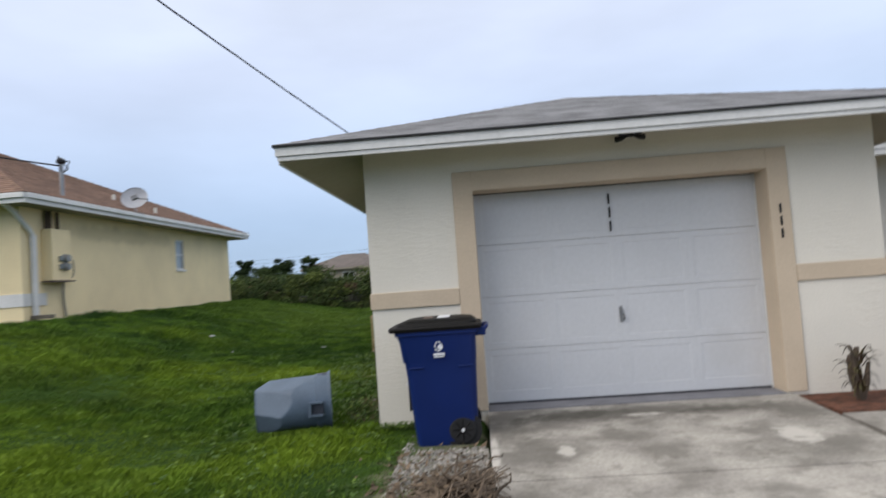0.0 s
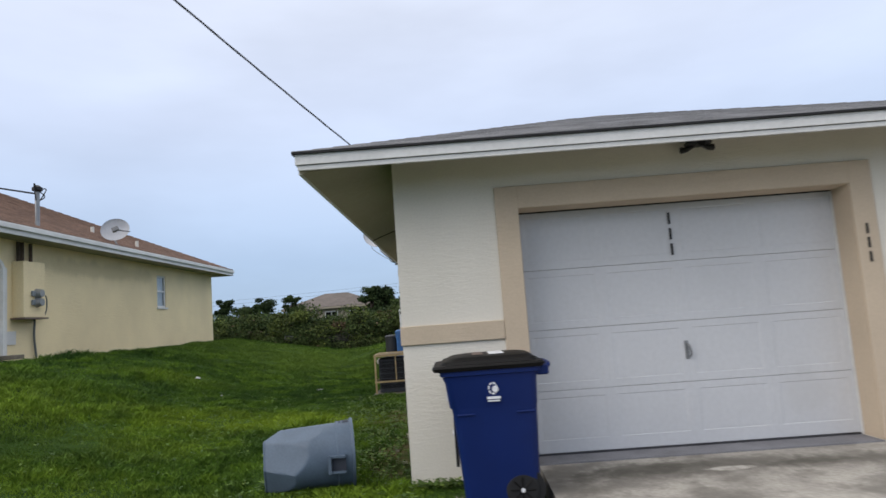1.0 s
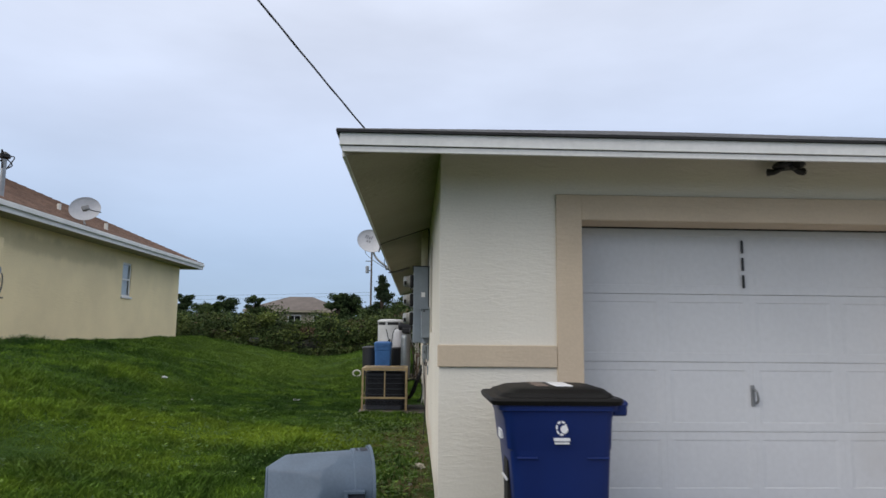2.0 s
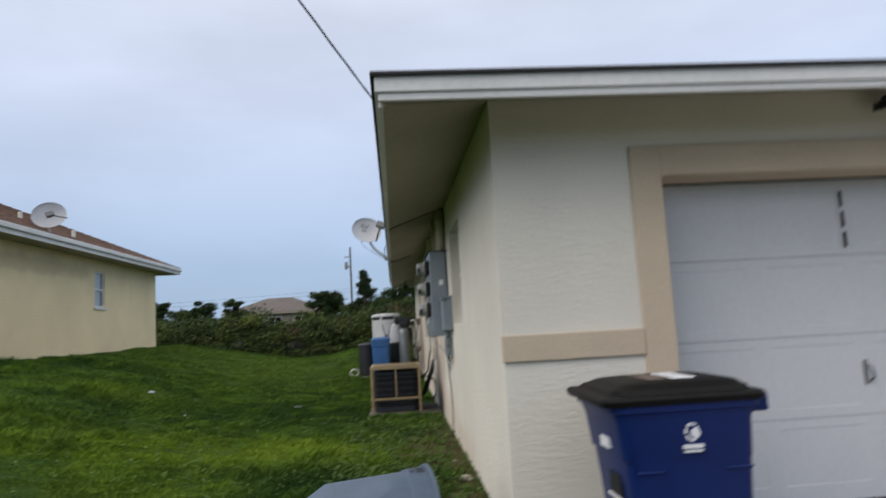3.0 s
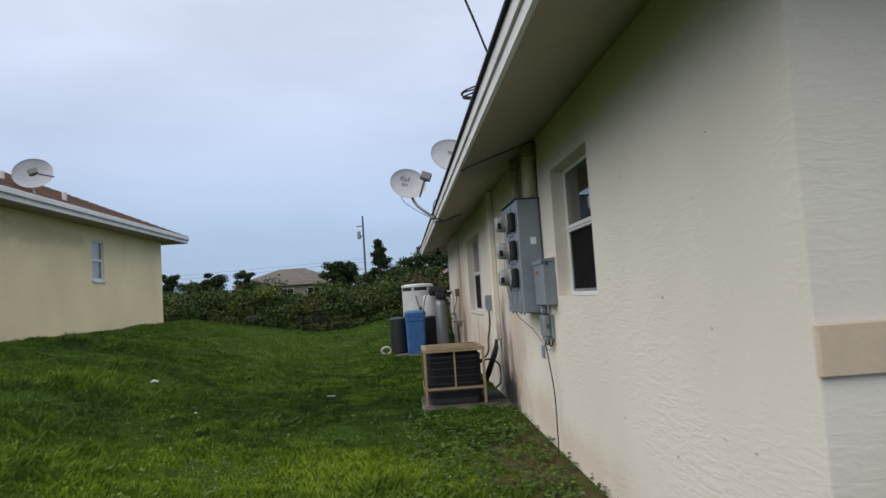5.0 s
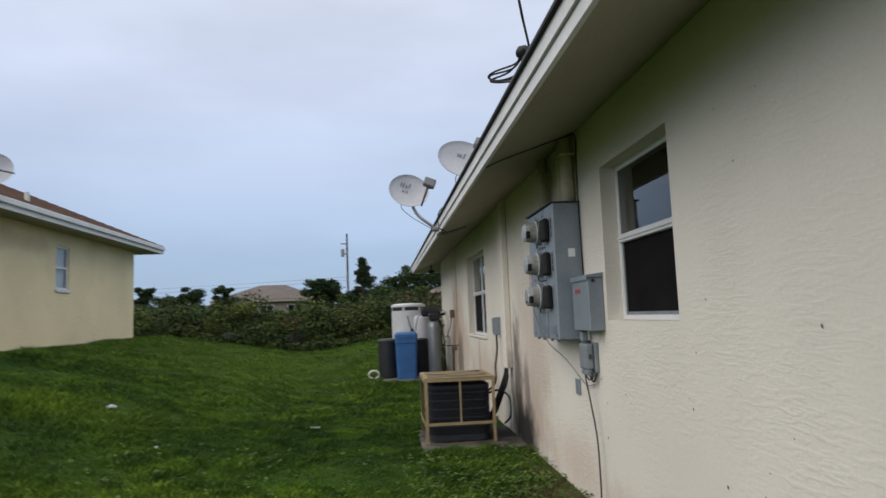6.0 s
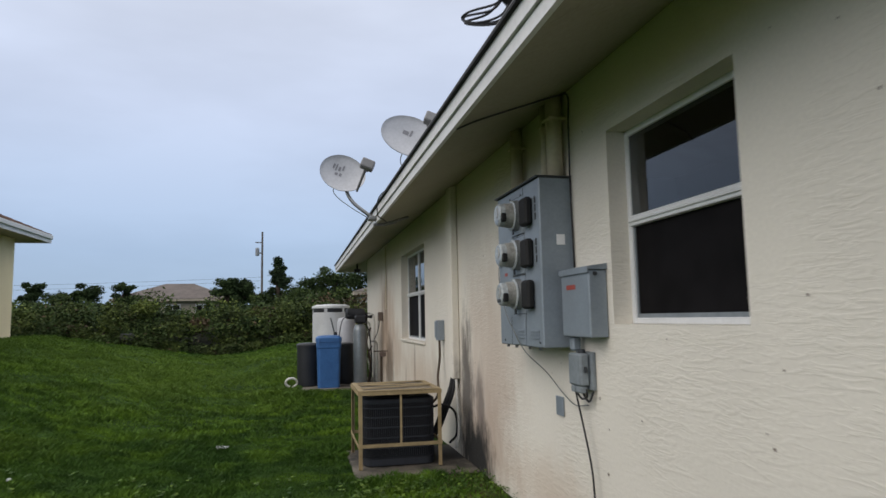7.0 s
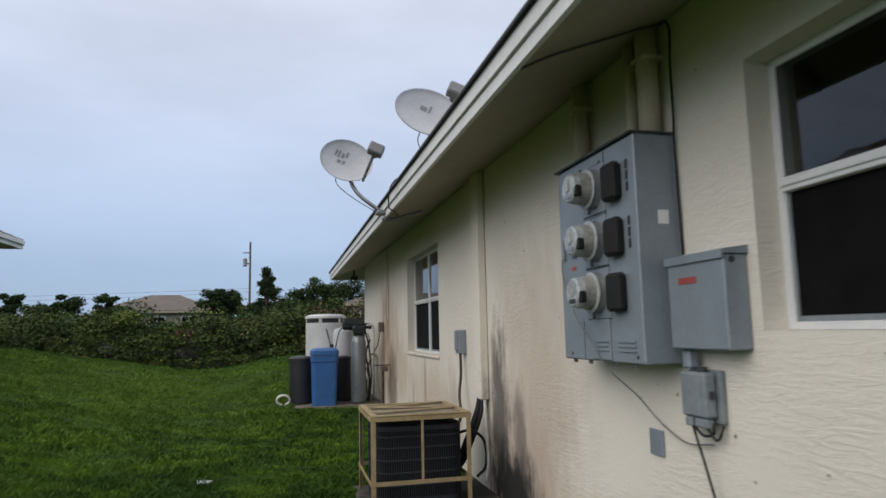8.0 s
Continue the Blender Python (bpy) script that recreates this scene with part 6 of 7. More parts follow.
def neighbour():
    root = thing("neighbour_house", (-14.2, 12.3, NZ), "pale yellow stucco house with a brown shingle roof", "house")
    y0, y1, top = 6.50, 17.72, 3.5
    h = (13.42, 14.0, 2.2, 3.14)
    part("wall", wall_along_y(NX - 0.2, NX, y0, y1, 0.4, top, [h]), yellow_wall, root)
    part("wall", boxes(((-20.1, y0, 0.4), (NX - 0.201, y0 + 0.2, top))), yellow_wall, root)
    part("wall", boxes(((-20.1, y1 - 0.2, 0.4), (NX - 0.201, y1, top))), yellow_wall, root)
    part("wall", boxes(((-20.1, y0 + 0.201, 0.4), (-19.9, y1 - 0.201, top))), yellow_wall, root)
    part("band", boxes(((-20.1, y0 - 0.022, 1.36), (NX + 0.022, y0 - 0.001, 1.62)), ((NX + 0.001, y0 - 0.0005, 1.36), (NX + 0.022, y0 + 0.72, 1.62))), white_trim, root, "white stucco band")
    ex0, ex1, ey0, ey1, ez = -20.7, -7.66, 5.85, 18.35, 3.60
    bm = hip_roof(bmesh.new(), ex0, ex1, ey0, ey1, ez, 0.45, 0.012)
    part("roof", bm, shingle_brown, root, "brown asphalt shingle hip roof")
    bm = shingle_courses(bmesh.new(), ex0, ex1, ey0, ey1, ez + 0.014, 0.45, 34, 0.165, 0.016)
    tagged(part("shingle_course", bm, shingle_brown, root), kind="stuff")
    for a, b in (((ex0, ey0), (ex1, ey0 + 0.03)), ((ex0, ey1 - 0.03), (ex1, ey1)), ((ex0, ey0 + 0.03), (ex0 + 0.03, ey1 - 0.03)), ((ex1 - 0.03, ey0 + 0.03), (ex1, ey1 - 0.03))):
        part("fascia", boxes(((a[0], a[1], ez - 0.20), (b[0], b[1], ez - 0.012))), white_trim, root)
        gx0, gy0, gx1, gy1 = (a[0], a[1] - 0.05, b[0], a[1] - 0.001) if b[1] - a[1] < 0.1 and a[1] < 10 else (a[0], b[1] + 0.001, b[0], b[1] + 0.05) if b[1] - a[1] < 0.1 else (a[0] - 0.05, a[1], a[0] - 0.001, b[1]) if a[0] < -15 else (b[0] + 0.001, a[1], b[0] + 0.05, b[1])
        part("gutter", boxes(((gx0, gy0, ez - 0.11), (gx1, gy1, ez - 0.005)), bevel=0.01), white_trim, root)
    part("soffit", sloped_soffit(bmesh.new(), (ex0 + 0.05, ex1 - 0.05, ey0 + 0.05, ey1 - 0.05), (-20.1, NX, y0, y1), ez - 0.19, ez - 0.19 + 0.02), soffit_m, root)
    xf = NX - 0.08
    wd = part("window", boxes(((xf, h[0], h[2]), (xf + 0.05, h[0] + 0.05, h[3])), ((xf, h[1] - 0.05, h[2]), (xf + 0.05, h[1], h[3])), ((xf, h[0] + 0.05, h[3] - 0.05), (xf + 0.05, h[1] - 0.05, h[3])),
                              ((xf, h[0] + 0.05, h[2]), (xf + 0.05, h[1] - 0.05, h[2] + 0.05)), ((xf, h[0] + 0.05, 2.65), (xf + 0.05, h[1] - 0.05, 2.70))), white_frame, root, "white sash window")
    part("pane", boxes(((xf + 0.02, h[0] + 0.05, h[2] + 0.05), (xf + 0.026, h[1] - 0.05, 2.65))), glass_clear, wd)
    part("pane", boxes(((xf + 0.02, h[0] + 0.05, 2.70), (xf + 0.026, h[1] - 0.05, h[3] - 0.05))), glass_clear, wd)
    part("blind", boxes(((xf - 0.03, h[0], h[2]), (xf - 0.02, h[1], h[3]))), white_frame, wd, "pale blind behind the panes")
    part("window_sill", boxes(((NX + 0.001, h[0] - 0.04, h[2] - 0.05), (NX + 0.04, h[1] + 0.04, h[2] - 0.001))), white_frame, wd)
    # downspout on the front corner
    ds = thing("downspout", (NX + 0.05, 6.77, NZ), "white downspout with an elbow at the corner", "downspout")
    part("pipe", boxes(((NX + 0.03, 6.72, NZ + 0.03), (NX + 0.12, 6.83, 2.84)), bevel=0.008), white_trim, ds)
    part("elbow", tube(bmesh.new(), [(NX + 0.075, 6.775, 2.82), (NX + 0.075, 6.70, 2.92), (NX + 0.06, 6.20, 3.32), (NX + 0.06, 5.86, 3.47)], 0.05, 8), white_trim, ds)
    part("splash_block", boxes(((NX + 0.03, 6.67, NZ - 0.02), (NX + 0.42, 6.88, NZ + 0.06)), bevel=0.01), slab_clean, ds)
    # meter can, painted like the wall
    mb = thing("meter_cabinet", (NX, 7.75, 1.87), "pale yellow painted meter cabinet on the neighbouring wall", "electric meter")
    part("cabinet", boxes(((NX + 0.002, 7.35, 1.88), (NX + 0.24, 8.02, 3.0)), bevel=0.008), yellow_wall, mb)
    part("hood", boxes(((NX + 0.002, 7.30, 1.845), (NX + 0.30, 8.04, 1.875))), label_brown, mb)
    for zc in (2.36, 2.18):
        part("meter", tube(bmesh.new(), [(NX + 0.241, 7.75, zc), (NX + 0.30, 7.75, zc), (NX + 0.36, 7.75, zc)], [0.10, 0.09, 0.075], 20), meter_ring, mb)
        part("cover", boxes(((NX + 0.241, 7.56, zc - 0.06), (NX + 0.29, 7.66, zc + 0.05)), bevel=0.01), nid_grey, mb)
    for yy in (7.44, 7.56, 7.82):
        part("conduit", cyl(bmesh.new(), (NX + 0.07, yy, 3.0), (NX + 0.07, yy, 3.40), 0.035, seg=12), bark_m, mb)
    part("lead", tube(bmesh.new(), bend((NX + 0.2, 8.03, 2.36), (NX + 0.12, 8.25, 2.30), (NX + 0.08, 8.32, 2.08), (NX + 0.08, 8.22, 1.90), (NX + 0.1, 8.03, 1.86)), 0.013, 6), cable_grey, mb)
    part("earth_lead", tube(bmesh.new(), bend((NX + 0.08, 7.93, 1.85), (NX + 0.05, 7.95, 1.5), (NX + 0.05, 8.02, 1.08)), 0.022, 6), cable_grey, mb)
    mb.matrix_basis = Matrix.Translation((NX, 7.53, 1.87))
    ms = thing("service_mast", (-7.98, 7.52, 3.7), "grey service mast with a weatherhead on the brown roof", "service mast")
    part("pole", cyl(bmesh.new(), (-7.98, 7.52, 3.66), (-7.98, 7.52, 4.50), 0.045, seg=12), galv, ms)
    part("weatherhead", lathe(bmesh.new(), (-7.98, 7.52, 4.46), [(0.05, 0), (0.10, 0.03), (0.10, 0.09), (0.03, 0.14)], 12), black_metal, ms)
    for dy, dz in ((0.25, 0.06), (0.20, -0.10), (-0.15, 0.10)):
        part("drip_loop", tube(bmesh.new(), bend((-7.98, 7.52, 4.5), (-7.95, 7.52 + dy, 4.5 + dz), (-7.98, 7.52 + dy * 0.3, 4.28)), 0.012, 5), cable_black, ms)
    tagged(part("service_drop", tube(bmesh.new(), sagging((-8.0, 7.48, 4.42), (-22.0, -6.0, 7.5), 0.3), 0.018, 5), cable_black), "black service cable to the neighbouring mast", "cable")
    for x, y, hh in ((-8.05, 11.85, 0.18), (-8.9, 11.2, 0.16)):
        tagged(part("vent_pipe", cyl(bmesh.new(), (x, y, ez + 0.45 * (-7.66 - x)), (x, y, ez + 0.45 * (-7.66 - x) + hh), 0.045, seg=12), pvc_white), "white plumbing vent pipe on the brown roof", "vent pipe")
    dish("satellite_dish", (-7.75, 10.15, 4.02), (0.42, -0.85, 0.22), (-0.35, -0.2, 1), 0.66, 0.56, (-7.72, 10.2, 3.62), (-7.55, 9.78, 3.96),
         "pale grey satellite dish at the neighbouring eave", [], (-7.80, 10.25, 3.75))


neighbour()


# ---- beyond the lawn ----
def small_house(name, x0, x1, y0, y1, zb, ze, slope, roof_m, wall_m, label):
    root = thing(name, ((x0 + x1) / 2, (y0 + y1) / 2, zb), label, "house")
    part("wall", boxes(((x0 + 0.5, y0 + 0.5, zb - 0.5), (x1 - 0.5, y1 - 0.5, ze - 0.05))), wall_m, root)
    bm = hip_roof(bmesh.new(), x0, x1, y0, y1, ze, slope)
    part("roof", bm, roof_m, root)
    part("fascia", eave_ring(bmesh.new(), x0 + 0.02, x1 - 0.02, y0 + 0.02, y1 - 0.02, ze - 0.2, ze - 0.005, 0.05), far_wall, root)
    for k in range(3):
        wx = x0 + (x1 - x0) * (0.25 + 0.25 * k)
        wd = part("window", boxes(((wx - 0.6, y0 + 0.44, ze - 1.6), (wx + 0.6, y0 + 0.498, ze - 0.45))), white_frame, root)
        part("pane", boxes(((wx - 0.52, y0 + 0.42, ze - 1.52), (wx - 0.03, y0 + 0.438, ze - 0.53))), screen_m, wd)
        part("pane", boxes(((wx + 0.03, y0 + 0.42, ze - 1.52), (wx + 0.52, y0 + 0.438, ze - 0.53))), screen_m, wd)
    return root


small_house("far_house", -15.8, -6.6, 55, 62, 0.3, 3.22, 0.39, shingle_far, far_wall, "distant pale house with a faded tan hip roof")
small_house("far_house", 1.2, 12.0, 33, 43, 0.2, 2.75, 0.28, shingle_far, white_trim, "pale house partly hidden behind the rear corner")


def utility_pole():
    x, y = -4.62, 60.0
    root = thing("utility_pole", (x, y, 0), "weathered wooden utility pole with a grey transformer", "utility pole")
    part("pole", tube(bmesh.new(), [(x, y, -0.2), (x, y, 9.25)], [0.11, 0.08], 12), pole_wood, root)
    part("transformer", lathe(bmesh.new(), (x - 0.42, y, 7.1), [(0.14, 0), (0.17, 0.05), (0.17, 0.65), (0.10, 0.72)], 16), galv, root)
    part("bracket", boxes(((x - 0.25, y - 0.05, 7.3), (x - 0.1, y + 0.05, 7.4)), ((x - 0.6, y - 0.04, 8.25), (x + 0.02, y + 0.04, 8.33))), pole_wood, root)
    for z, sag in ((5.2, 0.25), (4.9, 0.3)):
        tagged(part("power_line", tube(bmesh.new(), sagging((x, y, z), (x - 60, y + 4, z - 0.2), sag * 2), 0.009, 4), wire_m), "distant overhead wire between poles", "cable")


utility_pole()


def leaf_soup(rng, centres, radii, n, size, mats, weights, flat=0.75, by_clump=False):
    """Many small two-sided leaves spread through ellipsoids."""
    k = rng.integers(0, len(centres), n)
    d = rng.normal(size=(n, 3))
    d /= np.linalg.norm(d, axis=1)[:, None]
    r = rng.uniform(0.35, 1.0, n)[:, None] ** 0.7 * rng.uniform(0.8, 1.25, n)[:, None]
    p = centres[k] + d * r * radii[k]
    u = rng.normal(size=(n, 3))
    u[:, 2] *= flat
    u /= np.linalg.norm(u, axis=1)[:, None]
    v = np.cross(u, rng.normal(size=(n, 3)))
    v /= np.linalg.norm(v, axis=1)[:, None]
    s = rng.uniform(0.6, 1.4, n)[:, None] * size
    quad = np.stack([p - u * s, p + v * s * 0.45, p + u * s, p - v * s * 0.45], 1).reshape(-1, 3)
    f = np.arange(4 * n).reshape(n, 4)
    if by_clump:
        tone = rng.choice(len(mats), len(centres), p=weights)[k]
        stray = rng.uniform(size=n) < 0.2
        return quad, f, np.where(stray, rng.choice(len(mats), n, p=weights), tone)
    return quad, f, rng.choice(len(mats), n, p=weights)


def hedge():
    rng = np.random.default_rng(3)
    cs, rs = [], []
    for k in range(430):
        x, row = rng.uniform(-24, 7), rng.integers(0, 3)
        y = 22.5 + 1.1 * row + rng.uniform(-0.5, 0.5)
        hh = (1.24 + 0.26 * row) * (1.0 + 0.34 * noise.noise(Vector((x * 0.45, row * 2.0, 1.7)))) + rng.uniform(-0.25, 0.25)
        g = ground_z(x, y)
        r = rng.uniform(0.32, 0.75)
        cs.append((x, y, g + max(0.15, hh * rng.uniform(0.25, 1.0) - 0.05)))
        rs.append((r, r * 0.8, r * rng.uniform(0.45, 0.8)))
    for k in range(120):
        x = rng.uniform(-24, 7)
        y = 21.9 + rng.uniform(-0.3, 0.4)
        cs.append((x, y, ground_z(x, y) + 0.12))
        rs.append((0.45, 0.3, 0.22))
    cs, rs = np.array(cs), np.array(rs)
    v, f, idx = leaf_soup(rng, cs, rs, 190000, 0.058, [0, 1, 2, 3], [0.54, 0.09, 0.25, 0.12], by_clump=True)
    soup("hedge", v.tolist(), f.tolist(), [hedge_m, hedge_rust, tree_light, hedge_bright], "overgrown olive and rust-tinted hedge behind the lawn", "hedge", idx.tolist())
    # added near-black sheet: paints the deep shade seen between the leaf clumps
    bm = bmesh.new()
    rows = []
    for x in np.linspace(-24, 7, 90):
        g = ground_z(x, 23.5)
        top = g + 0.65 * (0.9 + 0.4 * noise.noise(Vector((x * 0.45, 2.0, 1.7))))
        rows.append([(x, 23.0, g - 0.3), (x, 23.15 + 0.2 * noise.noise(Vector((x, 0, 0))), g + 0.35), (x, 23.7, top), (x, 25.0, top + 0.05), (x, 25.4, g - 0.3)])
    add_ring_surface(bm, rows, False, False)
    tagged(part("hedge_shade_core", bm, hedge_core), "near-black sheet for the shade inside the hedge", "hedge", kind="stuff")


hedge()


def tree(at, height, spread, mats, seed, label, shape="round", leaves=7000, size=0.085):
    rng = np.random.default_rng(seed)
    rnd = random.Random(seed)
    x, y, z = at
    root = thing("tree", at, label, "tree", "trees beyond the hedge")
    bm = bmesh.new()
    tube(bm, bend((x, y, z - 0.2), (x + 0.1, y, z + height * 0.3), (x - 0.05, y, z + height * 0.6), (x, y, z + height * 0.9), steps=3), [0.03 * height * (1 - i / 11) + 0.015 for i in range(10)], 8)
    cs, rs = [], []
    n = 54 if shape != "cone" else 70
    for k in range(n):
        a, h = rnd.uniform(0, 6.28), rnd.uniform(0.18, 1.0)
        if shape == "round":
            d = spread * rnd.uniform(0.1, 1.0) * math.sqrt(max(0.30, 1 - ((h - 0.50) / 0.56) ** 2))
        elif shape == "bush":
            h *= 0.92
            d = spread * 1.15 * rnd.uniform(0.1, 1.0) * (1.1 - 0.7 * h)
        else:
            d = spread * (1.04 - h) * rnd.uniform(0.2, 1.1)
        r = spread * (rnd.uniform(0.20, 0.36) if shape != "cone" else rnd.uniform(0.06, 0.13) + 0.12 * (1 - h))
        c = Vector((x + d * math.cos(a), y + d * math.sin(a), z + height * h - r * 0.6))
        if k % 3 == 0:
            m0 = Vector((x, y, z + height * h * 0.55))
            tube(bm, [m0, (m0 + c) / 2 + Vector((0, 0, 0.08)), c], [0.012 * height, 0.008 * height, 0.004 * height], 5)
        cs.append(c)
        rs.append((r * rnd.uniform(0.9, 1.5), r * rnd.uniform(0.9, 1.5), r * rnd.uniform(0.6, 1.0)))
    part("trunk", bm, bark_m, root)
    v, f, idx = leaf_soup(rng, np.array([tuple(c) for c in cs]), np.array(rs), leaves, size, list(range(len(mats))), [1 / len(mats)] * len(mats))
    me = bpy.data.meshes.new("crown")
    me.from_pydata(v.tolist(), [], f.tolist())
    for m in mats:
        me.materials.append(m)
    me.polygons.foreach_set("material_index", idx.tolist())
    cr = new("crown", me)
    cr.parent = root
    cr.matrix_parent_inverse = root.matrix_basis.inverted()
    return root


TREES = [(-18.6, 48, 4.5, 0.75, "round"), (-17.0, 48, 4.1, 1.2, "bush"), (-15.3, 48, 4.4, 0.9, "round"), (-13.5, 50, 4.6, 0.75, "round"), (-21.0, 47, 3.8, 1.3, "bush"), (-23.5, 48, 4.2, 1.6, "bush"),
         (-6.3, 47, 4.7, 0.85, "round"), (-5.9, 49, 4.4, 0.8, "bush"), (-5.4, 48, 4.6, 1.0, "round"), (-4.4, 47, 3.9, 1.1, "bush"), (-2.9, 48, 6.0, 1.9, "cone"), (-1.6, 46, 4.2, 1.3, "bush"),
         (-0.6, 48, 4.8, 1.2, "round"), (1.1, 47, 5.6, 1.3, "round"), (2.9, 47, 6.0, 1.6, "bush"), (-0.2, 38, 3.5, 1.3, "bush"), (3.4, 31, 3.9, 1.9, "bush")]
for i, (x, y, h, s, shp) in enumerate(TREES):
    tree((x, y, 0.1), h * (0.9 if shp != "cone" else 0.97), s * 1.3, [tree_m, tree_light] if i % 2 else [tree_m], 40 + i, "dark green broadleaf tree with an uneven crown" if shp != "cone" else "dark conical evergreen tree", shp, 11000)


def thicket():
    """Low scrub between the hedge and the far trees."""
    rng = np.random.default_rng(17)
    cs, rs = [], []
    for k in range(560):
        x, y = rng.uniform(-34, 9), rng.uniform(30, 44)
        top = (2.05 + 0.42 * noise.noise(Vector((x * 0.25, y * 0.2, 4.0)))) * (y / 36)
        top *= 1 - 0.26 * S(1 - abs(x + 0.17 * y + 1.0) / 3.0)
        r = rng.uniform(0.4, 0.95)
        cs.append((x, y, max(0.4, top * rng.uniform(0.4, 1.0))))
        rs.append((r * 1.3, r, r * 0.7))
    v, f, idx = leaf_soup(rng, np.array(cs), np.array(rs), 95000, 0.10, [0, 1], [0.7, 0.3])
    soup("thicket", v.tolist(), f.tolist(), [tree_m, tree_light], "dark scrubby thicket beyond the hedge", "thicket", idx.tolist())


thicket()


def far_woods():
    rng = np.random.default_rng(9)
    cs, rs = [], []
    for x in np.linspace(-130, 60, 190):
        for k in range(2):
            cs.append((x + rng.uniform(-1, 1), 95 + rng.uniform(0, 10), 1.0 + 1.3 * k + rng.uniform(-0.5, 0.7)))
            rs.append((1.5, 1.2, 1.1))
    v, f, idx = leaf_soup(rng, np.array(cs), np.array(rs), 22000, 0.34, [0], [1.0])
    soup("far_woods", v.tolist(), f.tolist(), [tree_m], "low dark line of distant woods", "woods")


far_woods()


# ---- grass and weeds ----
BLOCKS = ((-0.02, WX, -0.1, 16.0), (1.03, 9.0, -20.0, 0.1), (-1.08, 0.0, 5.82, 6.95), (-1.56, 0.0, 11.85, 14.7), (-20.2, NX + 0.02, 6.9, 17.8), (3.9, 9.0, -1.0, 2.5), (0.44, 1.0, -0.93, -0.36))


def grass_patch(name, x0, x1, y0, y1, n, h_lo, h_hi, wide, seed, thin=True):
    rng = np.random.default_rng(seed)
    x, y = rng.uniform(x0, x1, n), rng.uniform(y0, y1, n)
    keep = np.ones(n, bool)
    for a, b, c, d in BLOCKS:
        keep &= ~((x > a) & (x < b) & (y > c) & (y < d))
    # sparser on the bare strips by the wall and the driveway
    bare = np.where((x > -0.55) & (y > 0.0) & (y < 7.5), np.clip((-x - 0.05) / 0.6, 0.08, 1), 1.0)
    bare = np.where((x > 0.1) & (y < -0.5), np.clip((0.75 - x) / 0.9, 0.03, 1), bare)
    bare = np.where((x > -0.5) & (x <= 0.1) & (y < -1.2), 0.55, bare)
    keep &= rng.uniform(size=n) < bare
    x, y = x[keep], y[keep]
    n = len(x)
    z = np.array([ground_z(a, b) for a, b in zip(x, y)])
    tall = np.array([0.8 + 1.1 * max(-0.4, noise.noise(Vector((a * 0.9, b * 0.9, 9.0))) + 0.5 * noise.noise(Vector((a * 2.6, b * 2.6, 2.0)))) for a, b in zip(x, y)])
    h = rng.uniform(h_lo, h_hi, n) * tall
    tuft = np.array([noise.noise(Vector((a * 5.5, b * 5.5, 6.0))) for a, b in zip(x, y)])
    h *= 1.0 + 0.75 * np.clip(tuft, -0.6, 0.8)
    drift = np.array([noise.noise(Vector((a * 2.2, b * 2.2, 14.0))) for a, b in zip(x, y)])
    ang, lean = 7.0 * drift + rng.normal(0, 1.7, n), rng.uniform(0.3, 1.2, n)
    turn = rng.uniform(0, 2 * np.pi, n)
    wv = np.stack([np.cos(turn), np.sin(turn), np.zeros(n)], 1) * (wide * rng.uniform(0.6, 1.3, n))[:, None]
    base = np.stack([x, y, z - 0.005], 1)
    out = np.stack([np.cos(ang), np.sin(ang), np.zeros(n)], 1)
    mid = base + out * (lean * h * 0.35)[:, None] + np.array([0, 0, 1.0]) * (h * 0.6)[:, None]
    tip = base + out * (lean * h)[:, None] + np.array([0, 0, 1.0]) * (h * 0.92)[:, None]
    v = np.stack([base - wv, base + wv, mid + wv * 0.8, tip, mid - wv * 0.8], 1).reshape(-1, 3)
    f = np.arange(5 * n).reshape(n, 5)
    soup(name, v.tolist(), f.tolist(), [blade_m], "lush uneven green lawn grass", "grass")


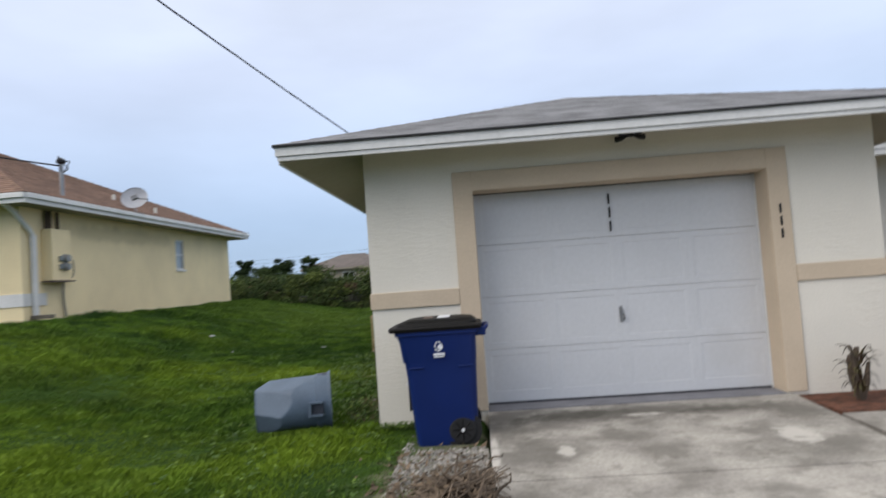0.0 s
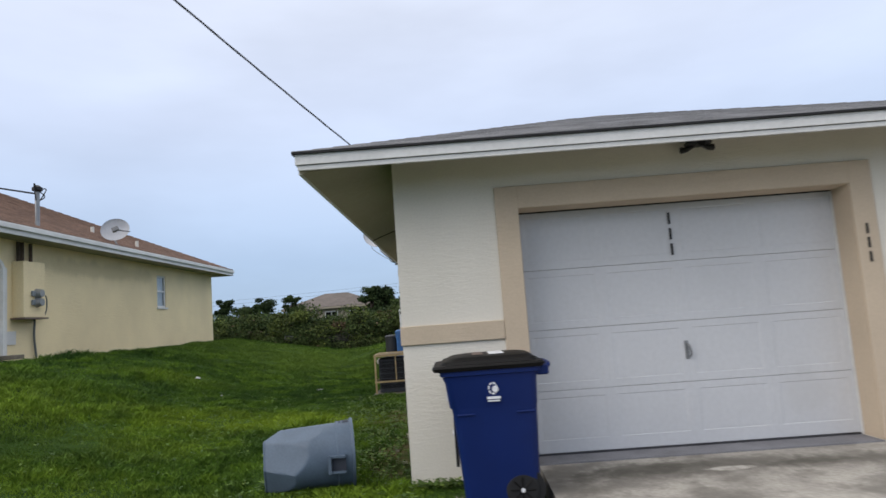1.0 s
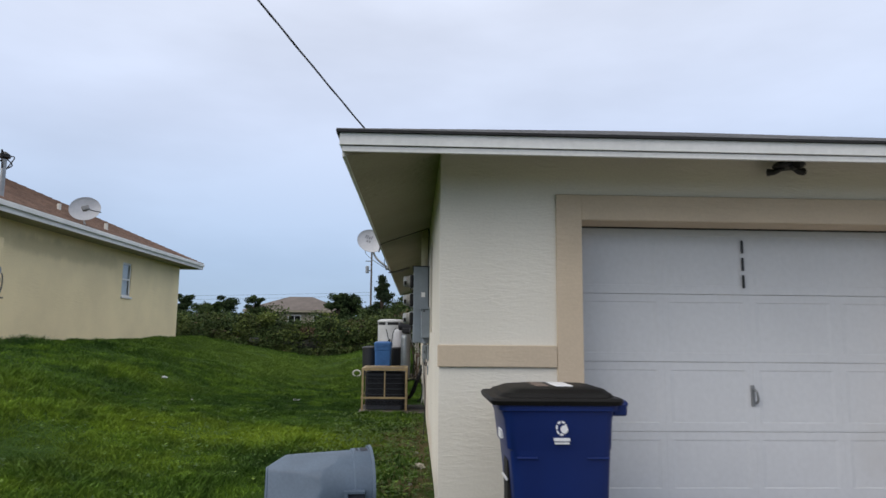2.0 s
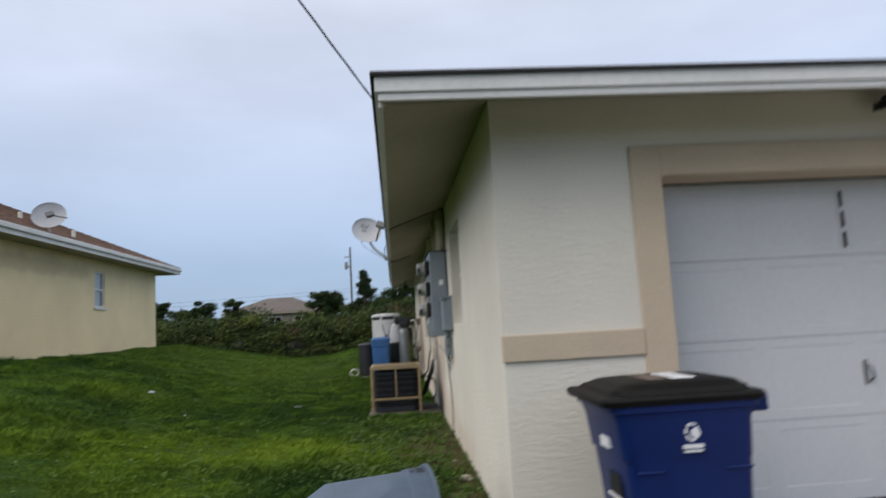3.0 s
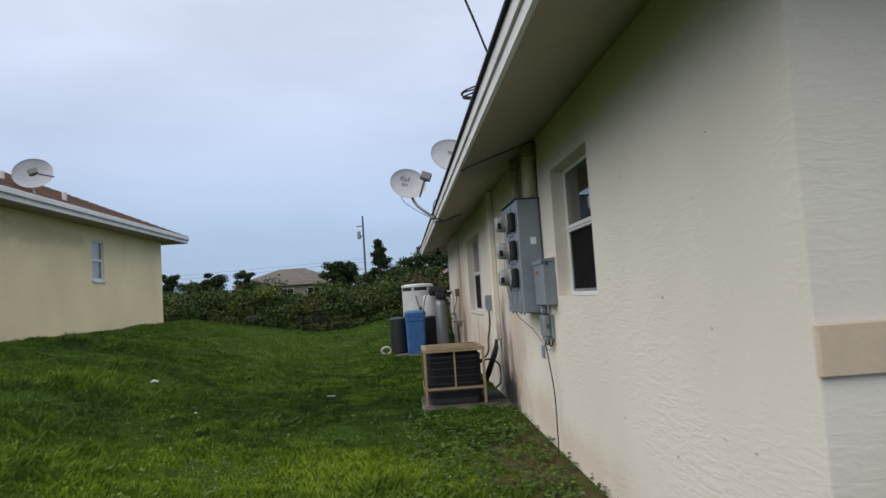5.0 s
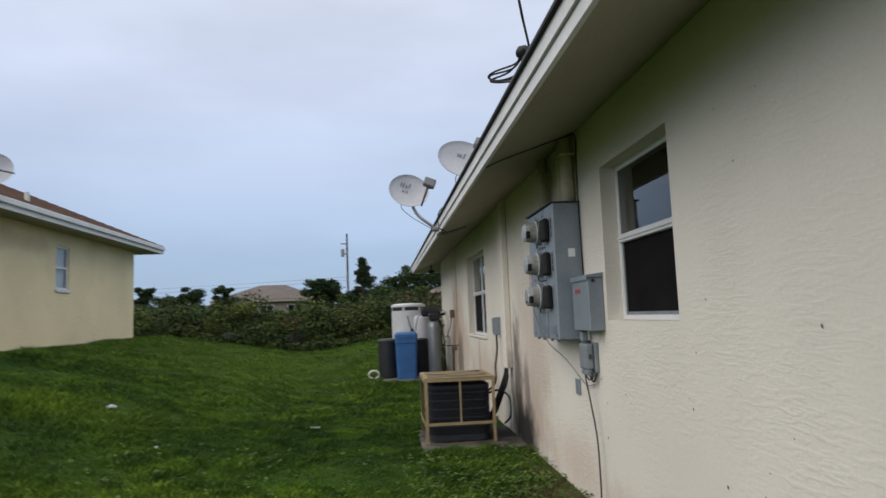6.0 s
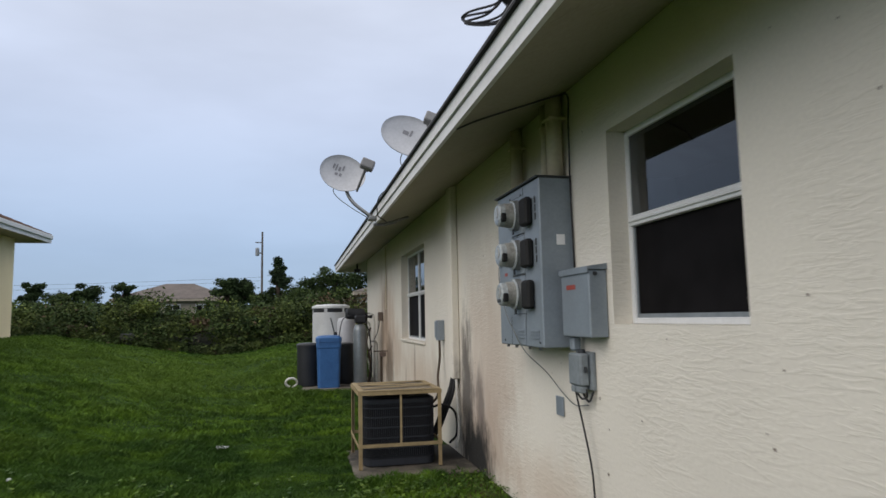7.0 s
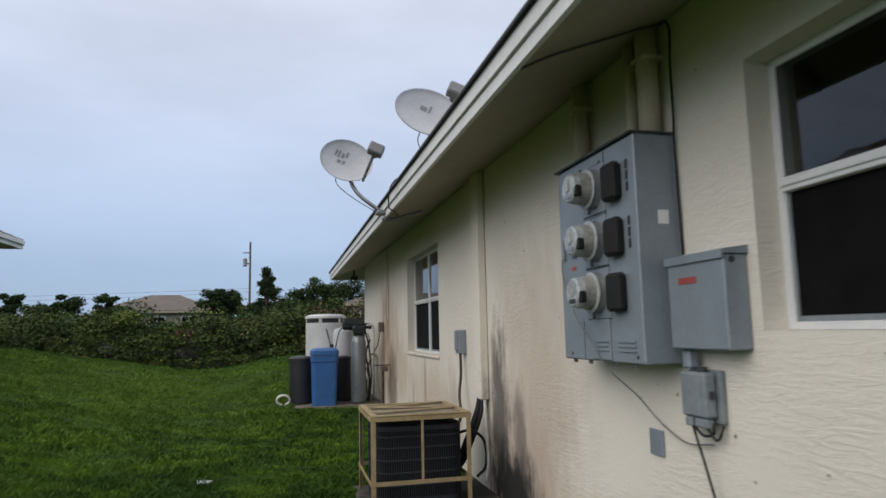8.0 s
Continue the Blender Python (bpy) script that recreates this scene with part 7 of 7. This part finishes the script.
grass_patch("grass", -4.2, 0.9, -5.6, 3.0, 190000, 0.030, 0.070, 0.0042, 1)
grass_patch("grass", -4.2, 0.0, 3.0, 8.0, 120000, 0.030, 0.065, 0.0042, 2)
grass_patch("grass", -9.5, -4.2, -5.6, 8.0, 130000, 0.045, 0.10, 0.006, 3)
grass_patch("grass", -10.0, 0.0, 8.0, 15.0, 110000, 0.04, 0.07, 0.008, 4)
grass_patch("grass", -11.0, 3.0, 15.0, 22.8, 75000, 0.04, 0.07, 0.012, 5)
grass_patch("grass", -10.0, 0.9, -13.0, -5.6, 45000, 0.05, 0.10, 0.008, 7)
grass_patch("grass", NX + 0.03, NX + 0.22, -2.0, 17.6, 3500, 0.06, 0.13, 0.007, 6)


def weeds():
    rng = np.random.default_rng(21)
    vs, fs = [], []
    spots = []
    for _ in range(900):
        spots.append((rng.uniform(-1.3, -0.15), rng.uniform(0.1, 5.6)))
    for _ in range(160):
        spots.append((rng.uniform(-1.6, 0.35), rng.uniform(-2.6, -0.02)))
    for _ in range(250):
        spots.append((rng.uniform(-4.0, -1.3), rng.uniform(-1.5, 6.0)))
    for _ in range(300):
        spots.append((rng.uniform(-1.1, -0.12), rng.uniform(-0.3, 4.5)))
    for _ in range(90):
        spots.append((rng.uniform(0.02, 0.42), rng.uniform(-0.30, -0.05)))
    for _ in range(130):
        spots.append((-0.02 - 0.22 * rng.uniform() ** 1.5, rng.uniform(0.05, 5.6)))
    for x, y in spots:
        if any(a < x < b and c < y < d for a, b, c, d in BLOCKS):
            continue
        z = ground_z(x, y)
        for k in range(rng.integers(4, 8)):
            a, l = rng.uniform(0, 6.28), rng.uniform(0.014, 0.040)
            hgt = rng.uniform(0.02, 0.06)
            u = np.array([math.cos(a), math.sin(a), rng.uniform(-0.2, 0.5)]) * l
            w2 = np.array([-math.sin(a), math.cos(a), 0]) * l * 0.42
            p = np.array([x, y, z + hgt])
            i = len(vs)
            vs += [p, p + u * 0.5 + w2, p + u, p + u * 0.5 - w2]
            fs.append((i, i + 1, i + 2, i + 3))
    # pale seed heads over the thin yellow patch
    for _ in range(420):
        x, y = rng.normal(-1.8, 0.75), rng.normal(2.8, 0.7)
        if x > -0.3:
            continue
        p = np.array([x, y, ground_z(x, y) + rng.uniform(0.05, 0.10)])
        i, r = len(vs), rng.uniform(0.005, 0.010)
        vs += [p + np.array(q) * r for q in ((1, 0, 0), (0, 1, 0.4), (-1, 0, 0), (0, -1, -0.4))]
        fs.append((i, i + 1, i + 2, i + 3))
    bright = (rng.uniform(size=len(fs)) < 0.22).astype(int).tolist()
    soup("weeds", [tuple(p) for p in vs], fs, [weed_m, weed_bright], "low broad-leaved weeds among the grass by the wall", "weeds", bright)


weeds()
